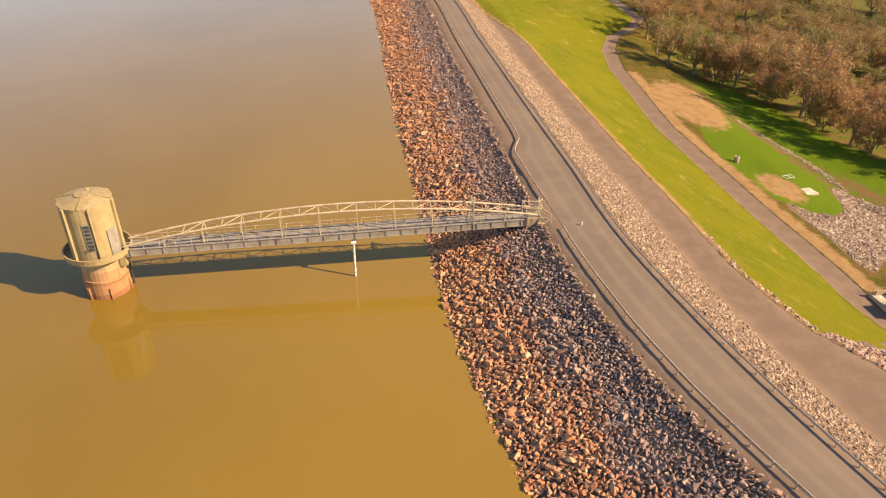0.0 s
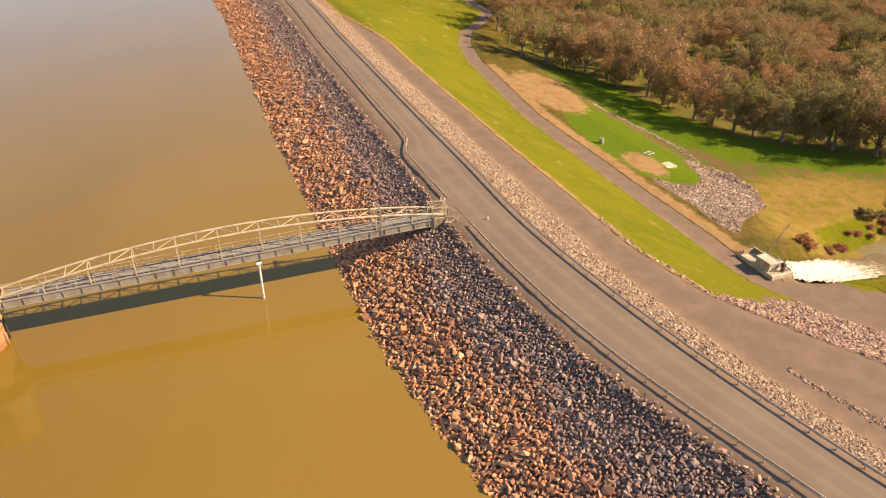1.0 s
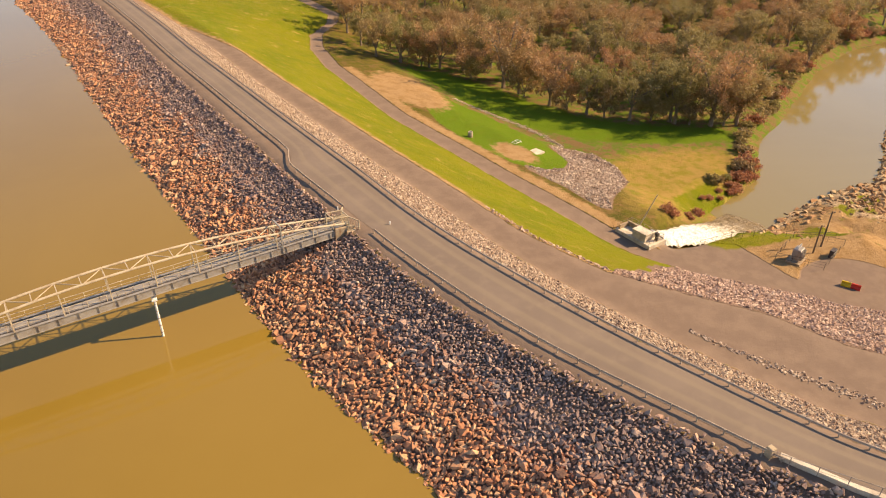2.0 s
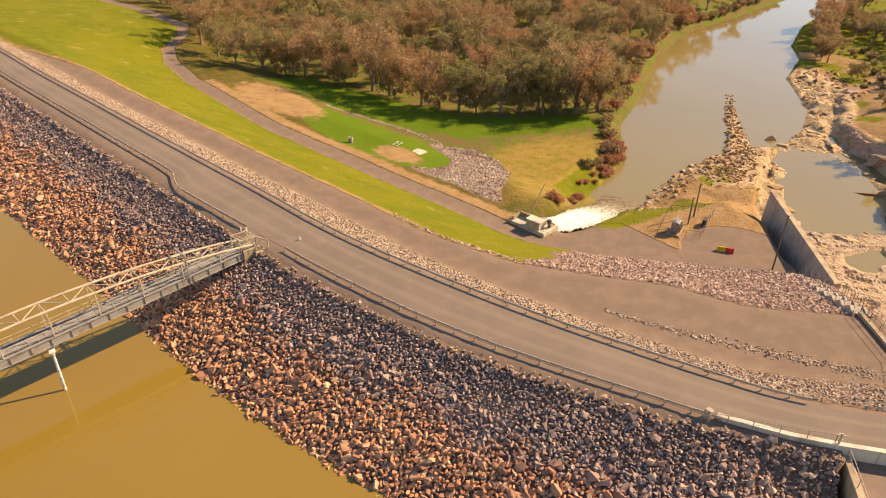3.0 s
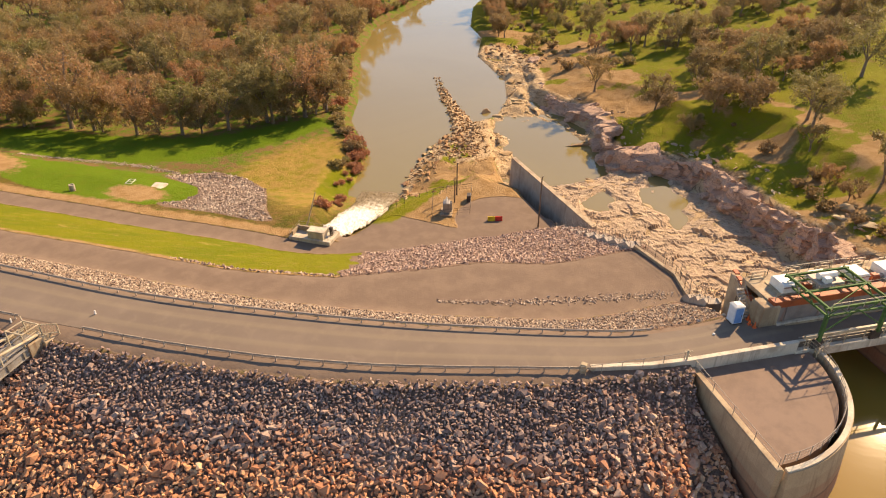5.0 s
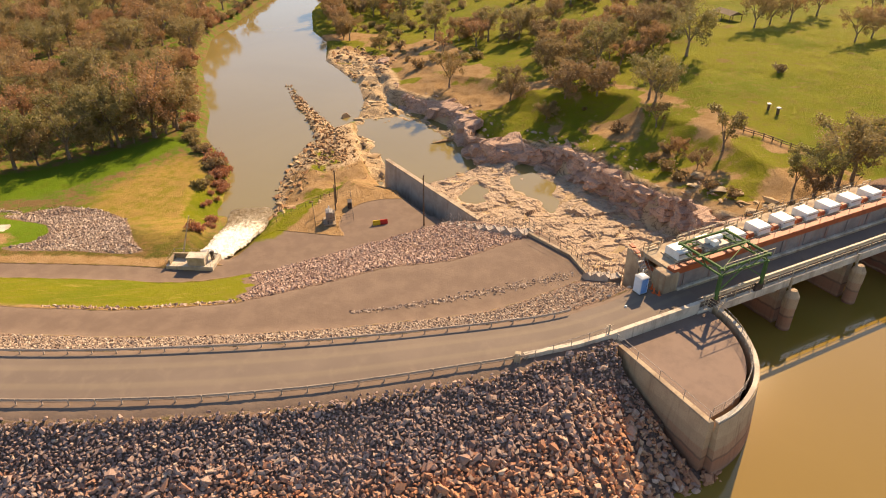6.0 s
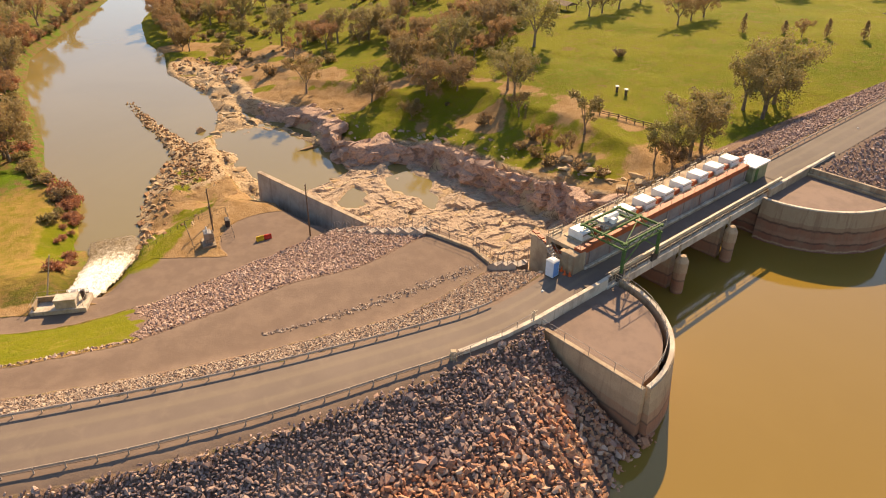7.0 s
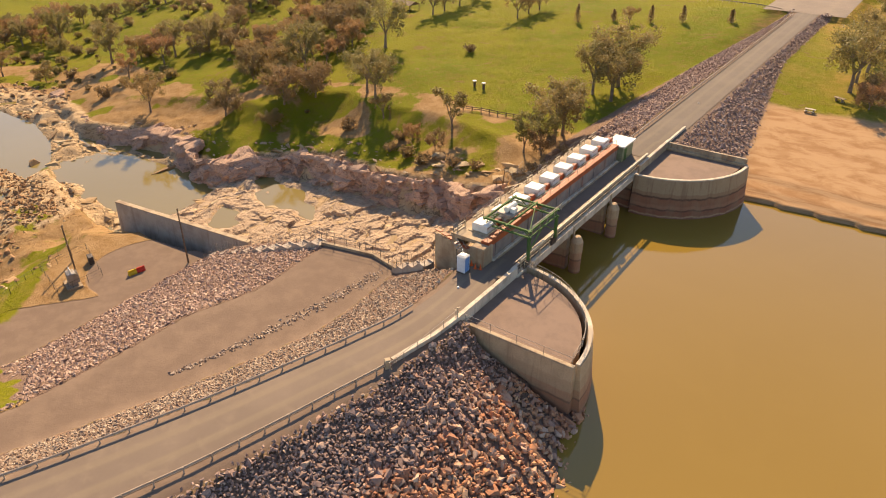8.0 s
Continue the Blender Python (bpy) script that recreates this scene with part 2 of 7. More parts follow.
def make_ground():
    """The land: litter and dry grass, with lawns, bare dirt, gravel tracks and rock where the distance fields say so."""
    m = Mat("land", 0.95, 0.0, 0.06)
    fine, mid, big = m.noise(3.2, 5, 0.7), m.noise(0.35, 5, 0.65), m.noise(0.06, 4, 0.6)
    wob = m.math("MULTIPLY", m.math("SUBTRACT", m.noise(0.45, 5, 0.7), 0.5), 3.2)

    def zone(name, soft=0.5, lift=1.0):
        return m.step(m.math("ADD", m.attr(name), m.math("MULTIPLY", wob, lift)), -soft, soft)
    # open woodland floor
    c = m.mix(m.step(big, 0.38, 0.62), (0.135, 0.10, 0.022), (0.092, 0.10, 0.012))
    c = m.mix(m.step(mid, 0.44, 0.62, 0.0, 0.85), c, (0.19, 0.11, 0.045))
    c = m.mix(m.step(m.noise(0.14, 5, 0.7, 0.5), 0.5, 0.62, 0.0, 0.7), c, (0.07, 0.07, 0.014))
    c = m.mix(m.step(m.noise(1.1, 4, 0.7), 0.5, 0.68, 0.0, 0.6), c, (0.06, 0.055, 0.014))
    c = m.mix(m.step(fine, 0.45, 0.75, 0.0, 0.5), c, (0.075, 0.075, 0.02))
    # under the left-bank trees: leaf litter
    lit = m.mix(m.step(mid, 0.4, 0.62), (0.185, 0.115, 0.052), (0.10, 0.155, 0.018))
    c = m.mix(zone("litter", 4.0, 3.0), c, lit)
    # mown grass
    gr = m.mix(m.step(big, 0.36, 0.6), (0.13, 0.15, 0.009), (0.175, 0.172, 0.011))
    gr = m.mix(m.step(mid, 0.46, 0.68, 0.0, 0.8), gr, (0.20, 0.17, 0.028))
    gr = m.mix(m.step(fine, 0.4, 0.75, 0.0, 0.45), gr, (0.06, 0.08, 0.01))
    gr = m.mix(m.step(m.noise(0.16, 4, 0.7, 0.5), 0.58, 0.7, 0.0, 0.8), gr, (0.30, 0.22, 0.06))
    c = m.mix(zone("grass", 0.35, 0.6), c, gr)
    me = m.mix(m.step(m.noise(0.028, 4, 0.6), 0.36, 0.62), (0.132, 0.152, 0.010), (0.188, 0.182, 0.014))
    me = m.mix(m.step(mid, 0.46, 0.66, 0.0, 0.7), me, (0.19, 0.15, 0.028))
    me = m.mix(m.step(fine, 0.4, 0.72, 0.0, 0.4), me, (0.07, 0.085, 0.012))
    me = m.mix(m.step(m.noise(0.11, 4, 0.7, 0.8), 0.6, 0.68, 0.0, 0.7), me, (0.20, 0.125, 0.05))
    c = m.mix(zone("meadow", 3.0, 3.0), c, me)
    gold = m.mix(m.step(mid, 0.4, 0.66), (0.31, 0.20, 0.06), (0.215, 0.175, 0.028))
    c = m.mix(zone("gold", 5.0, 4.0), c, gold)
    lush = m.mix(m.step(fine, 0.35, 0.75), (0.11, 0.178, 0.012), (0.078, 0.13, 0.011))
    lush = m.mix(m.step(mid, 0.5, 0.72, 0.0, 0.5), lush, (0.13, 0.135, 0.016))
    c = m.mix(zone("lawn", 0.4, 0.5), c, lush)
    # bare earth and sand
    so = m.mix(m.step(mid, 0.4, 0.66), (0.36, 0.228, 0.112), (0.29, 0.172, 0.075))
    so = m.mix(m.step(fine, 0.4, 0.75, 0.0, 0.4), so, (0.23, 0.13, 0.06))
    c = m.mix(zone("earth", 0.8, 1.6), c, so)
    sand = m.mix(m.step(m.noise(0.5, 6, 0.65, 0.5, (0.35, 0.35, 9)), 0.4, 0.66), (0.41, 0.255, 0.138), (0.30, 0.165, 0.08))
    on_sand = zone("sand", 1.6, 1.2)
    c = m.mix(on_sand, c, sand)
    # compacted gravel tracks
    tr = m.mix(m.step(mid, 0.4, 0.66), (0.195, 0.139, 0.104), (0.23, 0.165, 0.122))
    tr = m.mix(m.step(m.noise(14, 4, 0.7), 0.4, 0.7, 0.0, 0.25), tr, (0.125, 0.088, 0.066))
    on_track = zone("track", 0.25, 0.28)
    c = m.mix(on_track, c, tr)
    # bed under the stone facing
    bed = m.mix(m.step(fine, 0.35, 0.7), (0.17, 0.11, 0.082), (0.27, 0.18, 0.132))
    c = m.mix(zone("bed", 0.2, 0.25), c, bed)
    # bedrock
    st = m.mix(m.step(m.noise(0.16, 6, 0.7, 0.8), 0.36, 0.62), (0.54, 0.395, 0.24), (0.44, 0.305, 0.175))
    st = m.mix(m.step(m.noise(0.9, 6, 0.75, 1.0, (1, 1, 2.5)), 0.52, 0.64, 0.0, 0.7), st, (0.33, 0.215, 0.125))
    st = m.mix(m.step(m.noise(0.09, 5, 0.7), 0.58, 0.7, 0.0, 0.6), st, (0.36, 0.26, 0.155))
    crack = m.step(m.math("ABSOLUTE", m.math("SUBTRACT", m.noise(0.2, 5, 0.6, 1.4, (1, 0.6, 1)), 0.5)), 0.0, 0.03, 0.75, 0.0)
    st = m.mix(crack, st, (0.12, 0.075, 0.045))
    nz = m.t.nodes.new("ShaderNodeSeparateXYZ")
    m.link(m.geo.outputs["Normal"], nz.inputs[0])
    face = m.mix(m.step(m.noise(0.5, 6, 0.7, 0.8, (1, 1, 3)), 0.4, 0.65), (0.44, 0.28, 0.175), (0.32, 0.19, 0.125))
    st = m.mix(m.step(nz.outputs[2], 0.62, 0.4), st, face)
    c = m.mix(zone("rock", 0.8, 1.2), c, st)
    c = m.mix(zone("bank", 0.6, 1.0), c, gr)
    m.color(c)
    relief = m.math("ADD", m.noise(1.2, 6, 0.75), m.math("MULTIPLY", m.noise(6, 3), 0.4))
    return m.bump(m.math("MULTIPLY", relief, m.math("SUBTRACT", 1.0, m.math("MULTIPLY", m.math("MAXIMUM", on_track, on_sand), 0.86))), 0.8, 0.45).m


GROUND = make_ground()


def make_stone(name, stops, stain=None, z_stain=0.0, spread=1.2):
    """Broken stone: each piece its own tone; below a height, the rusty stain of the water."""
    m = Mat(name, 0.9, 0.0, 0.3)
    c = m.ramp(m.island(), stops)
    if stain:
        tone = m.ramp(m.island(), stain)
        edge = m.math("ADD", m.height(), m.math("MULTIPLY", m.math("SUBTRACT", m.noise(0.16, 4, 0.7), 0.5), 5.0))
        edge = m.math("ADD", edge, m.math("MULTIPLY", m.math("SUBTRACT", m.island(), 0.5), 1.4))
        place = m.t.nodes.new("ShaderNodeSeparateXYZ")
        m.link(m.geo.outputs["Position"], place.inputs[0])
        edge = m.math("ADD", edge, m.step(place.outputs[1], 35.0, 80.0, 0.5, 0.0))
        c = m.mix(m.step(edge, z_stain - spread, z_stain + spread, 1.0, 0.0), c, tone)
    c = m.mix(m.step(m.noise(0.3, 5, 0.7), 0.45, 0.7, 0.0, 0.4), c, (0.15, 0.11, 0.10), "MIX")
    c = m.mix(m.step(m.noise(3.0, 5, 0.7), 0.4, 0.75, 0.0, 0.35), c, (0.13, 0.09, 0.075), "MIX")
    m.color(c)
    return m.bump(m.noise(5, 4, 0.7), 0.4, 0.06).m


STONE_FACE = make_stone("grey_and_rusty_facing_stone",
                        [(0.0, (0.18, 0.118, 0.10)), (0.35, (0.29, 0.194, 0.162)), (0.7, (0.38, 0.258, 0.212)), (0.92, (0.46, 0.32, 0.25)), (1.0, (0.57, 0.41, 0.29))],
                        [(0.0, (0.40, 0.168, 0.09)), (0.4, (0.53, 0.24, 0.122)), (0.75, (0.62, 0.31, 0.16)), (1.0, (0.70, 0.42, 0.235))], 4.0, 0.9)
STONE_FRESH = make_stone("pinkish_tan_coarse_stone",
                         [(0.0, (0.33, 0.185, 0.132)), (0.4, (0.47, 0.28, 0.198)), (0.75, (0.56, 0.355, 0.25)), (1.0, (0.66, 0.46, 0.325))])
STONE_GRAVEL = make_stone("pale_pinkish_gravel_stone",
                          [(0.0, (0.26, 0.182, 0.130)), (0.4, (0.36, 0.266, 0.192)), (0.75, (0.44, 0.338, 0.245)), (1.0, (0.52, 0.42, 0.315))])
STONE_RED = make_stone("pinkish_broken_stone",
                       [(0.0, (0.30, 0.19, 0.145)), (0.4, (0.43, 0.285, 0.215)), (0.75, (0.52, 0.36, 0.275)), (1.0, (0.60, 0.455, 0.35))])
STONE_FAR = make_stone("grey_purple_broken_stone",
                       [(0.0, (0.23, 0.15, 0.125)), (0.4, (0.34, 0.225, 0.185)), (0.75, (0.42, 0.295, 0.24)), (1.0, (0.50, 0.38, 0.31))])
STONE_FAN = make_stone("pale_buff_fan_stone",
                       [(0.0, (0.29, 0.205, 0.15)), (0.4, (0.40, 0.30, 0.225)), (0.75, (0.48, 0.375, 0.285)), (1.0, (0.58, 0.47, 0.365))])
STONE_TAN = make_stone("tan_sandstone_boulder",
                       [(0.0, (0.27, 0.15, 0.07)), (0.4, (0.40, 0.25, 0.12)), (0.75, (0.46, 0.32, 0.18)), (1.0, (0.5, 0.40, 0.27))])

STONE_ORANGE = make_stone("orange_brown_rock",
                          [(0.0, (0.24, 0.115, 0.045)), (0.4, (0.36, 0.19, 0.08)), (0.75, (0.43, 0.26, 0.12)), (1.0, (0.47, 0.34, 0.19))])
STONE_PALE = make_stone("pale_tan_sandstone_slab",
                        [(0.0, (0.36, 0.23, 0.11)), (0.4, (0.46, 0.31, 0.16)), (0.75, (0.52, 0.38, 0.21)), (1.0, (0.55, 0.43, 0.28))])
STONE_CLIFF = make_stone("pinkish_brown_cliff_stone",
                         [(0.0, (0.30, 0.17, 0.11)), (0.4, (0.40, 0.255, 0.165)), (0.75, (0.46, 0.32, 0.20)), (1.0, (0.52, 0.40, 0.265))])


def make_rock(name, a, b, dark, crack_scale):
    """Bare rock: two tones in beds, darker joints and weathered patches."""
    m = Mat(name, 0.93, 0.0, 0.2)
    c = m.mix(m.step(m.noise(0.2, 6, 0.7, 0.8), 0.36, 0.64), a, b)
    c = m.mix(m.step(m.noise(0.8, 6, 0.75, 1.0, (1, 1, 3.5)), 0.5, 0.66, 0.0, 0.65), c, dark)
    c = m.mix(m.step(m.noise(4.5, 5, 0.75), 0.42, 0.7, 0.0, 0.4), c, dark)
    joint = m.step(m.math("ABSOLUTE", m.math("SUBTRACT", m.noise(crack_scale, 5, 0.6, 1.4, (1, 0.6, 1.6)), 0.5)), 0.0, 0.02, 0.7, 0.0)
    m.color(m.mix(joint, c, tuple(v * 0.45 for v in dark)))
    return m.bump(m.math("ADD", m.noise(1.6, 6, 0.75), m.math("MULTIPLY", m.noise(7, 3), 0.4)), 0.7, 0.3).m


FLOOR_ROCK = make_rock("pale_cream_bedrock", (0.50, 0.372, 0.255), (0.425, 0.305, 0.205), (0.31, 0.21, 0.14), 0.3)
CLIFF_ROCK = make_rock("pinkish_jointed_cliff_rock", (0.58, 0.385, 0.27), (0.47, 0.305, 0.215), (0.31, 0.195, 0.145), 0.25)


def make_leaf(name, a, b, c3):
    m = Mat(name, 0.6, 0.0, 0.25)
    c = m.mix(m.each(), a, b)
    c = m.mix(m.step(m.island(), 0.0, 1.0, 0.0, 0.45), c, c3)
    m.color(c)
    m.b.inputs["Transmission Weight"].default_value = 0.0
    tr = m.t.nodes.new("ShaderNodeBsdfTranslucent")
    m.link(c, tr.inputs["Color"])
    mx = m.t.nodes.new("ShaderNodeMixShader")
    mx.inputs[0].default_value = 0.36
    out = m.t.nodes["Material Output"]
    m.link(m.b.outputs[0], mx.inputs[1])
    m.link(tr.outputs[0], mx.inputs[2])
    m.link(mx.outputs[0], out.inputs["Surface"])
    return m.m


LEAF_GUM = make_leaf("olive_brown_gum_leaves", (0.46, 0.24, 0.12), (0.28, 0.21, 0.08), (0.42, 0.285, 0.145))
LEAF_GREEN = make_leaf("olive_green_gum_leaves", (0.22, 0.205, 0.066), (0.33, 0.235, 0.10), (0.40, 0.30, 0.14))
LEAF_DARK = make_leaf("dark_brown_olive_foliage", (0.23, 0.165, 0.078), (0.31, 0.195, 0.098), (0.33, 0.245, 0.12))
LEAF_RED = make_leaf("reddish_brown_scrub", (0.42, 0.17, 0.095), (0.34, 0.155, 0.085), (0.50, 0.27, 0.155))

# ---- shape helpers ----
EX, NX = (0.613, -0.790), (0.790, 0.613)
SPILLWAY = Matrix(((EX[0], NX[0], 0, 0), (EX[1], NX[1], 0, 0), (0, 0, 1, 0), (0, 0, 0, 1)))


def sn(s, n):
    """Plan place from metres along the straight crest and metres downstream of the origin."""
    return (s * EX[0] + n * NX[0], s * EX[1] + n * NX[1])


class Shape:
    """Collects corners and faces for one mesh."""

    def __init__(self):
        self.v, self.f = [], []

    def add(self, verts, faces, m=None):
        k = len(self.v)
        self.v += [tuple(m @ Vector(p)) for p in verts] if m else [tuple(p) for p in verts]
        self.f += [tuple(i + k for i in f) for f in faces]
        return self

    def box(self, x0, x1, y0, y1, z0, z1, m=None, bevel=0.0):
        b = min(bevel, (x1 - x0) * 0.3, (y1 - y0) * 0.3, (z1 - z0) * 0.5)
        if b > 0:
            lo = [(x0, y0, z0), (x1, y0, z0), (x1, y1, z0), (x0, y1, z0)]
            mid = [(p[0], p[1], z1 - b) for p in lo]
            top = [(x0 + b, y0 + b, z1), (x1 - b, y0 + b, z1), (x1 - b, y1 - b, z1), (x0 + b, y1 - b, z1)]
            v = lo + mid + top
            f = [(3, 2, 1, 0), (8, 9, 10, 11)]
            for k in (0, 4):
                f += [(k + i, k + (i + 1) % 4, k + 4 + (i + 1) % 4, k + 4 + i) for i in range(4)]
            return self.add(v, f, m)
        v = [(x, y, z) for z in (z0, z1) for x, y in ((x0, y0), (x1, y0), (x1, y1), (x0, y1))]
        return self.add(v, [(3, 2, 1, 0), (4, 5, 6, 7), (0, 1, 5, 4), (1, 2, 6, 5), (2, 3, 7, 6), (3, 0, 4, 7)], m)

    def tube(self, pts, r, sides=6, m=None, ends=True):
        """A bar along pts; r: one radius or one each."""
        pts = [Vector(p) for p in pts]
        rr = [r] * len(pts) if isinstance(r, (int, float)) else r
        v = []
        for i, p in enumerate(pts):
            d = (pts[min(i + 1, len(pts) - 1)] - pts[max(i - 1, 0)]).normalized()
            a = d.cross(Vector((0, 0, 1)) if abs(d.z) < 0.95 else Vector((1, 0, 0))).normalized()
            b = d.cross(a)
            v += [p + (a * math.cos(2 * math.pi * k / sides) + b * math.sin(2 * math.pi * k / sides)) * rr[i] for k in range(sides)]
        f = [(i * sides + k, i * sides + (k + 1) % sides, (i + 1) * sides + (k + 1) % sides, (i + 1) * sides + k)
             for i in range(len(pts) - 1) for k in range(sides)]
        if ends:
            f += [tuple(range(sides))[::-1], tuple(range((len(pts) - 1) * sides, len(pts) * sides))]
        return self.add(v, f, m)

    def bar(self, a, b, w, h, m=None):
        """A straight bar of rectangular section, w across and h high."""
        a, b = Vector(a), Vector(b)
        d = (b - a).normalized()
        s = d.cross(Vector((0, 0, 1)) if abs(d.z) < 0.95 else Vector((1, 0, 0))).normalized()
        u = s.cross(d)
        v = [p + s * x * w / 2 + u * y * h / 2 for p in (a, b) for x, y in ((-1, -1), (1, -1), (1, 1), (-1, 1))]
        return self.add(v, [(3, 2, 1, 0), (4, 5, 6, 7), (0, 1, 5, 4), (1, 2, 6, 5), (2, 3, 7, 6), (3, 0, 4, 7)], m)

    def prism(self, outline, z0, z1, m=None):
        n = len(outline)
        v = [(x, y, z0) for x, y in outline] + [(x, y, z1) for x, y in outline]
        return self.add(v, [tuple(range(n))[::-1], tuple(range(n, 2 * n))] + [(i, (i + 1) % n, n + (i + 1) % n, n + i) for i in range(n)], m)

    def lathe(self, rows, sides=24, m=None, a0=0.0, a1=2 * math.pi):
        """Rows of (radius, z) turned round the z axis."""
        full = abs(a1 - a0) > 6.28
        n = sides if full else sides + 1
        v = [(r * math.cos(a0 + (a1 - a0) * k / sides), r * math.sin(a0 + (a1 - a0) * k / sides), z) for r, z in rows for k in range(n)]
        f = [(i * n + k, i * n + (k + 1) % n, (i + 1) * n + (k + 1) % n, (i + 1) * n + k) for i in range(len(rows) - 1) for k in range(sides)]
        return self.add(v, f, m)

    def sweep(self, path, profile, m=None):
        """A profile of (across, up) pairs, closed, along a plan path of (x, y, z); across is to the path's left."""
        n = len(profile)
        v = []
        for i, p in enumerate(path):
            a, b = path[max(i - 1, 0)], path[min(i + 1, len(path) - 1)]
            dx, dy = b[0] - a[0], b[1] - a[1]
            q = math.hypot(dx, dy)
            lx, ly = -dy / q, dx / q
            v += [(p[0] + lx * c, p[1] + ly * c, p[2] + u) for c, u in profile]
        f = [(i * n + k, (i + 1) * n + k, (i + 1) * n + (k + 1) % n, i * n + (k + 1) % n) for i in range(len(path) - 1) for k in range(n)]
        f += [tuple(range(n)), tuple(range((len(path) - 1) * n, len(path) * n))[::-1]]
        return self.add(v, f, m)


def mesh_of(shape, name):
    me = bpy.data.meshes.new(name)
    me.from_pydata(shape.v, [], shape.f)
    bm = bmesh.new()
    bm.from_mesh(me)
    bmesh.ops.recalc_face_normals(bm, faces=bm.faces)
    bm.to_mesh(me)
    bm.free()
    return me


def part(name, shape, material, parent=None, label="", smooth=False, m=None):
    """Links a shape, or a ready mesh, as one mesh object under a thing or part."""
    me = shape if isinstance(shape, bpy.types.Mesh) else mesh_of(shape, name)
    if not me.materials:
        me.materials.append(material)
    if smooth:
        me.polygons.foreach_set("use_smooth", [True] * len(me.polygons))
    ob = new(name, me)
    if parent:
        ob.parent = parent
    if m:
        ob.matrix_basis = m
    if label:
        tagged(ob, label)
    return ob


def thing(name, m, label, category, group="", kind=""):
    ob = new(name)
    ob.empty_display_size = 0.3
    ob.matrix_basis = m
    return tagged(ob, label, category, group, kind)


def fast_mesh(name, verts, tris):
    me = bpy.data.meshes.new(name)
    me.vertices.add(len(verts))
    me.vertices.foreach_set("co", np.asarray(verts, np.float32).ravel())
    me.loops.add(len(tris) * 3)
    me.loops.foreach_set("vertex_index", np.asarray(tris, np.int32).ravel())
    me.polygons.add(len(tris))
    me.polygons.foreach_set("loop_start", np.arange(0, len(tris) * 3, 3, dtype=np.int32))
    me.update(calc_edges=True)
    me.shade_flat()
    return me


# ---- plan ----
def smooth_line(pts, step=1.0):
    """A smooth curve through plan points, sampled at even steps."""
    p = np.array([pts[0]] + list(pts) + [pts[-1]], float)
    out = []
    for i in range(1, len(p) - 2):
        n = max(2, int(np.hypot(*(p[i + 1] - p[i])) / step))
        t = np.linspace(0, 1, n, endpoint=False)[:, None]
        a, b, c, d = p[i - 1], p[i], p[i + 1], p[i + 2]
        out.append(0.5 * (2 * b + (c - a) * t + (2 * a - 5 * b + 4 * c - d) * t ** 2 + (3 * b - a - 3 * c + d) * t ** 3))
    out.append(p[-2:-1])
    return np.vstack(out)


def side_of(line, x, y):
    """Signed distance to a plan line (positive to its left) and the nearest sample's number."""
    tang = np.gradient(line, axis=0)
    tang /= np.linalg.norm(tang, axis=1)[:, None]
    x, y = np.asarray(x, float), np.asarray(y, float)
    shape = x.shape
    x, y = x.ravel(), y.ravel()
    dist, idx = np.empty(len(x)), np.empty(len(x), int)
    for k in range(0, len(x), 20000):
        sl = slice(k, k + 20000)
        d2 = (x[sl, None] - line[None, :, 0]) ** 2 + (y[sl, None] - line[None, :, 1]) ** 2
        j = d2.argmin(1)
        px, py = x[sl] - line[j, 0], y[sl] - line[j, 1]
        s = -px * tang[j, 1] + py * tang[j, 0]
        dist[sl] = np.where(s >= 0, 1, -1) * np.sqrt(d2[np.arange(len(j)), j])
        idx[sl] = j
    return dist.reshape(shape), idx.reshape(shape)


def inside(poly, x, y):
    """Signed distance to a closed plan outline, positive inside."""
    x, y = np.asarray(x, float), np.asarray(y, float)
    best, odd = np.full(x.shape, 1e9), np.zeros(x.shape, bool)
    for (ax, ay), (bx, by) in zip(poly, poly[1:] + poly[:1]):
        dx, dy = bx - ax, by - ay
        t = np.clip(((x - ax) * dx + (y - ay) * dy) / (dx * dx + dy * dy), 0, 1)
        best = np.minimum(best, np.hypot(x - ax - t * dx, y - ay - t * dy))
        if ay != by:
            odd ^= ((ay > y) != (by > y)) & (x < ax + (y - ay) / dy * dx)
    return np.where(odd, best, -best)


def ease(v, a, b):
    t = np.clip((v - a) / (b - a), 0, 1)
    return t * t * (3 - 2 * t)


_lattice = np.random.RandomState(5).rand(256, 256)


def grain(x, y, size, octaves=4):
    """Smooth plan noise, about 0 to 1."""
    total, amp, norm = 0, 1.0, 0
    for o in range(octaves):
        u, v = x / size * 2 ** o + 17.3 * o, y / size * 2 ** o + 9.1 * o
        i, j = np.floor(u).astype(int), np.floor(v).astype(int)
        a, b = u - i, v - j
        a, b = a * a * (3 - 2 * a), b * b * (3 - 2 * b)
        i0, j0, i1, j1 = i % 256, j % 256, (i + 1) % 256, (j + 1) % 256
        total = total + amp * ((_lattice[i0, j0] * (1 - a) + _lattice[i1, j0] * a) * (1 - b) + (_lattice[i0, j1] * (1 - a) + _lattice[i1, j1] * a) * b)
        norm += amp
        amp *= 0.5
    return total / norm


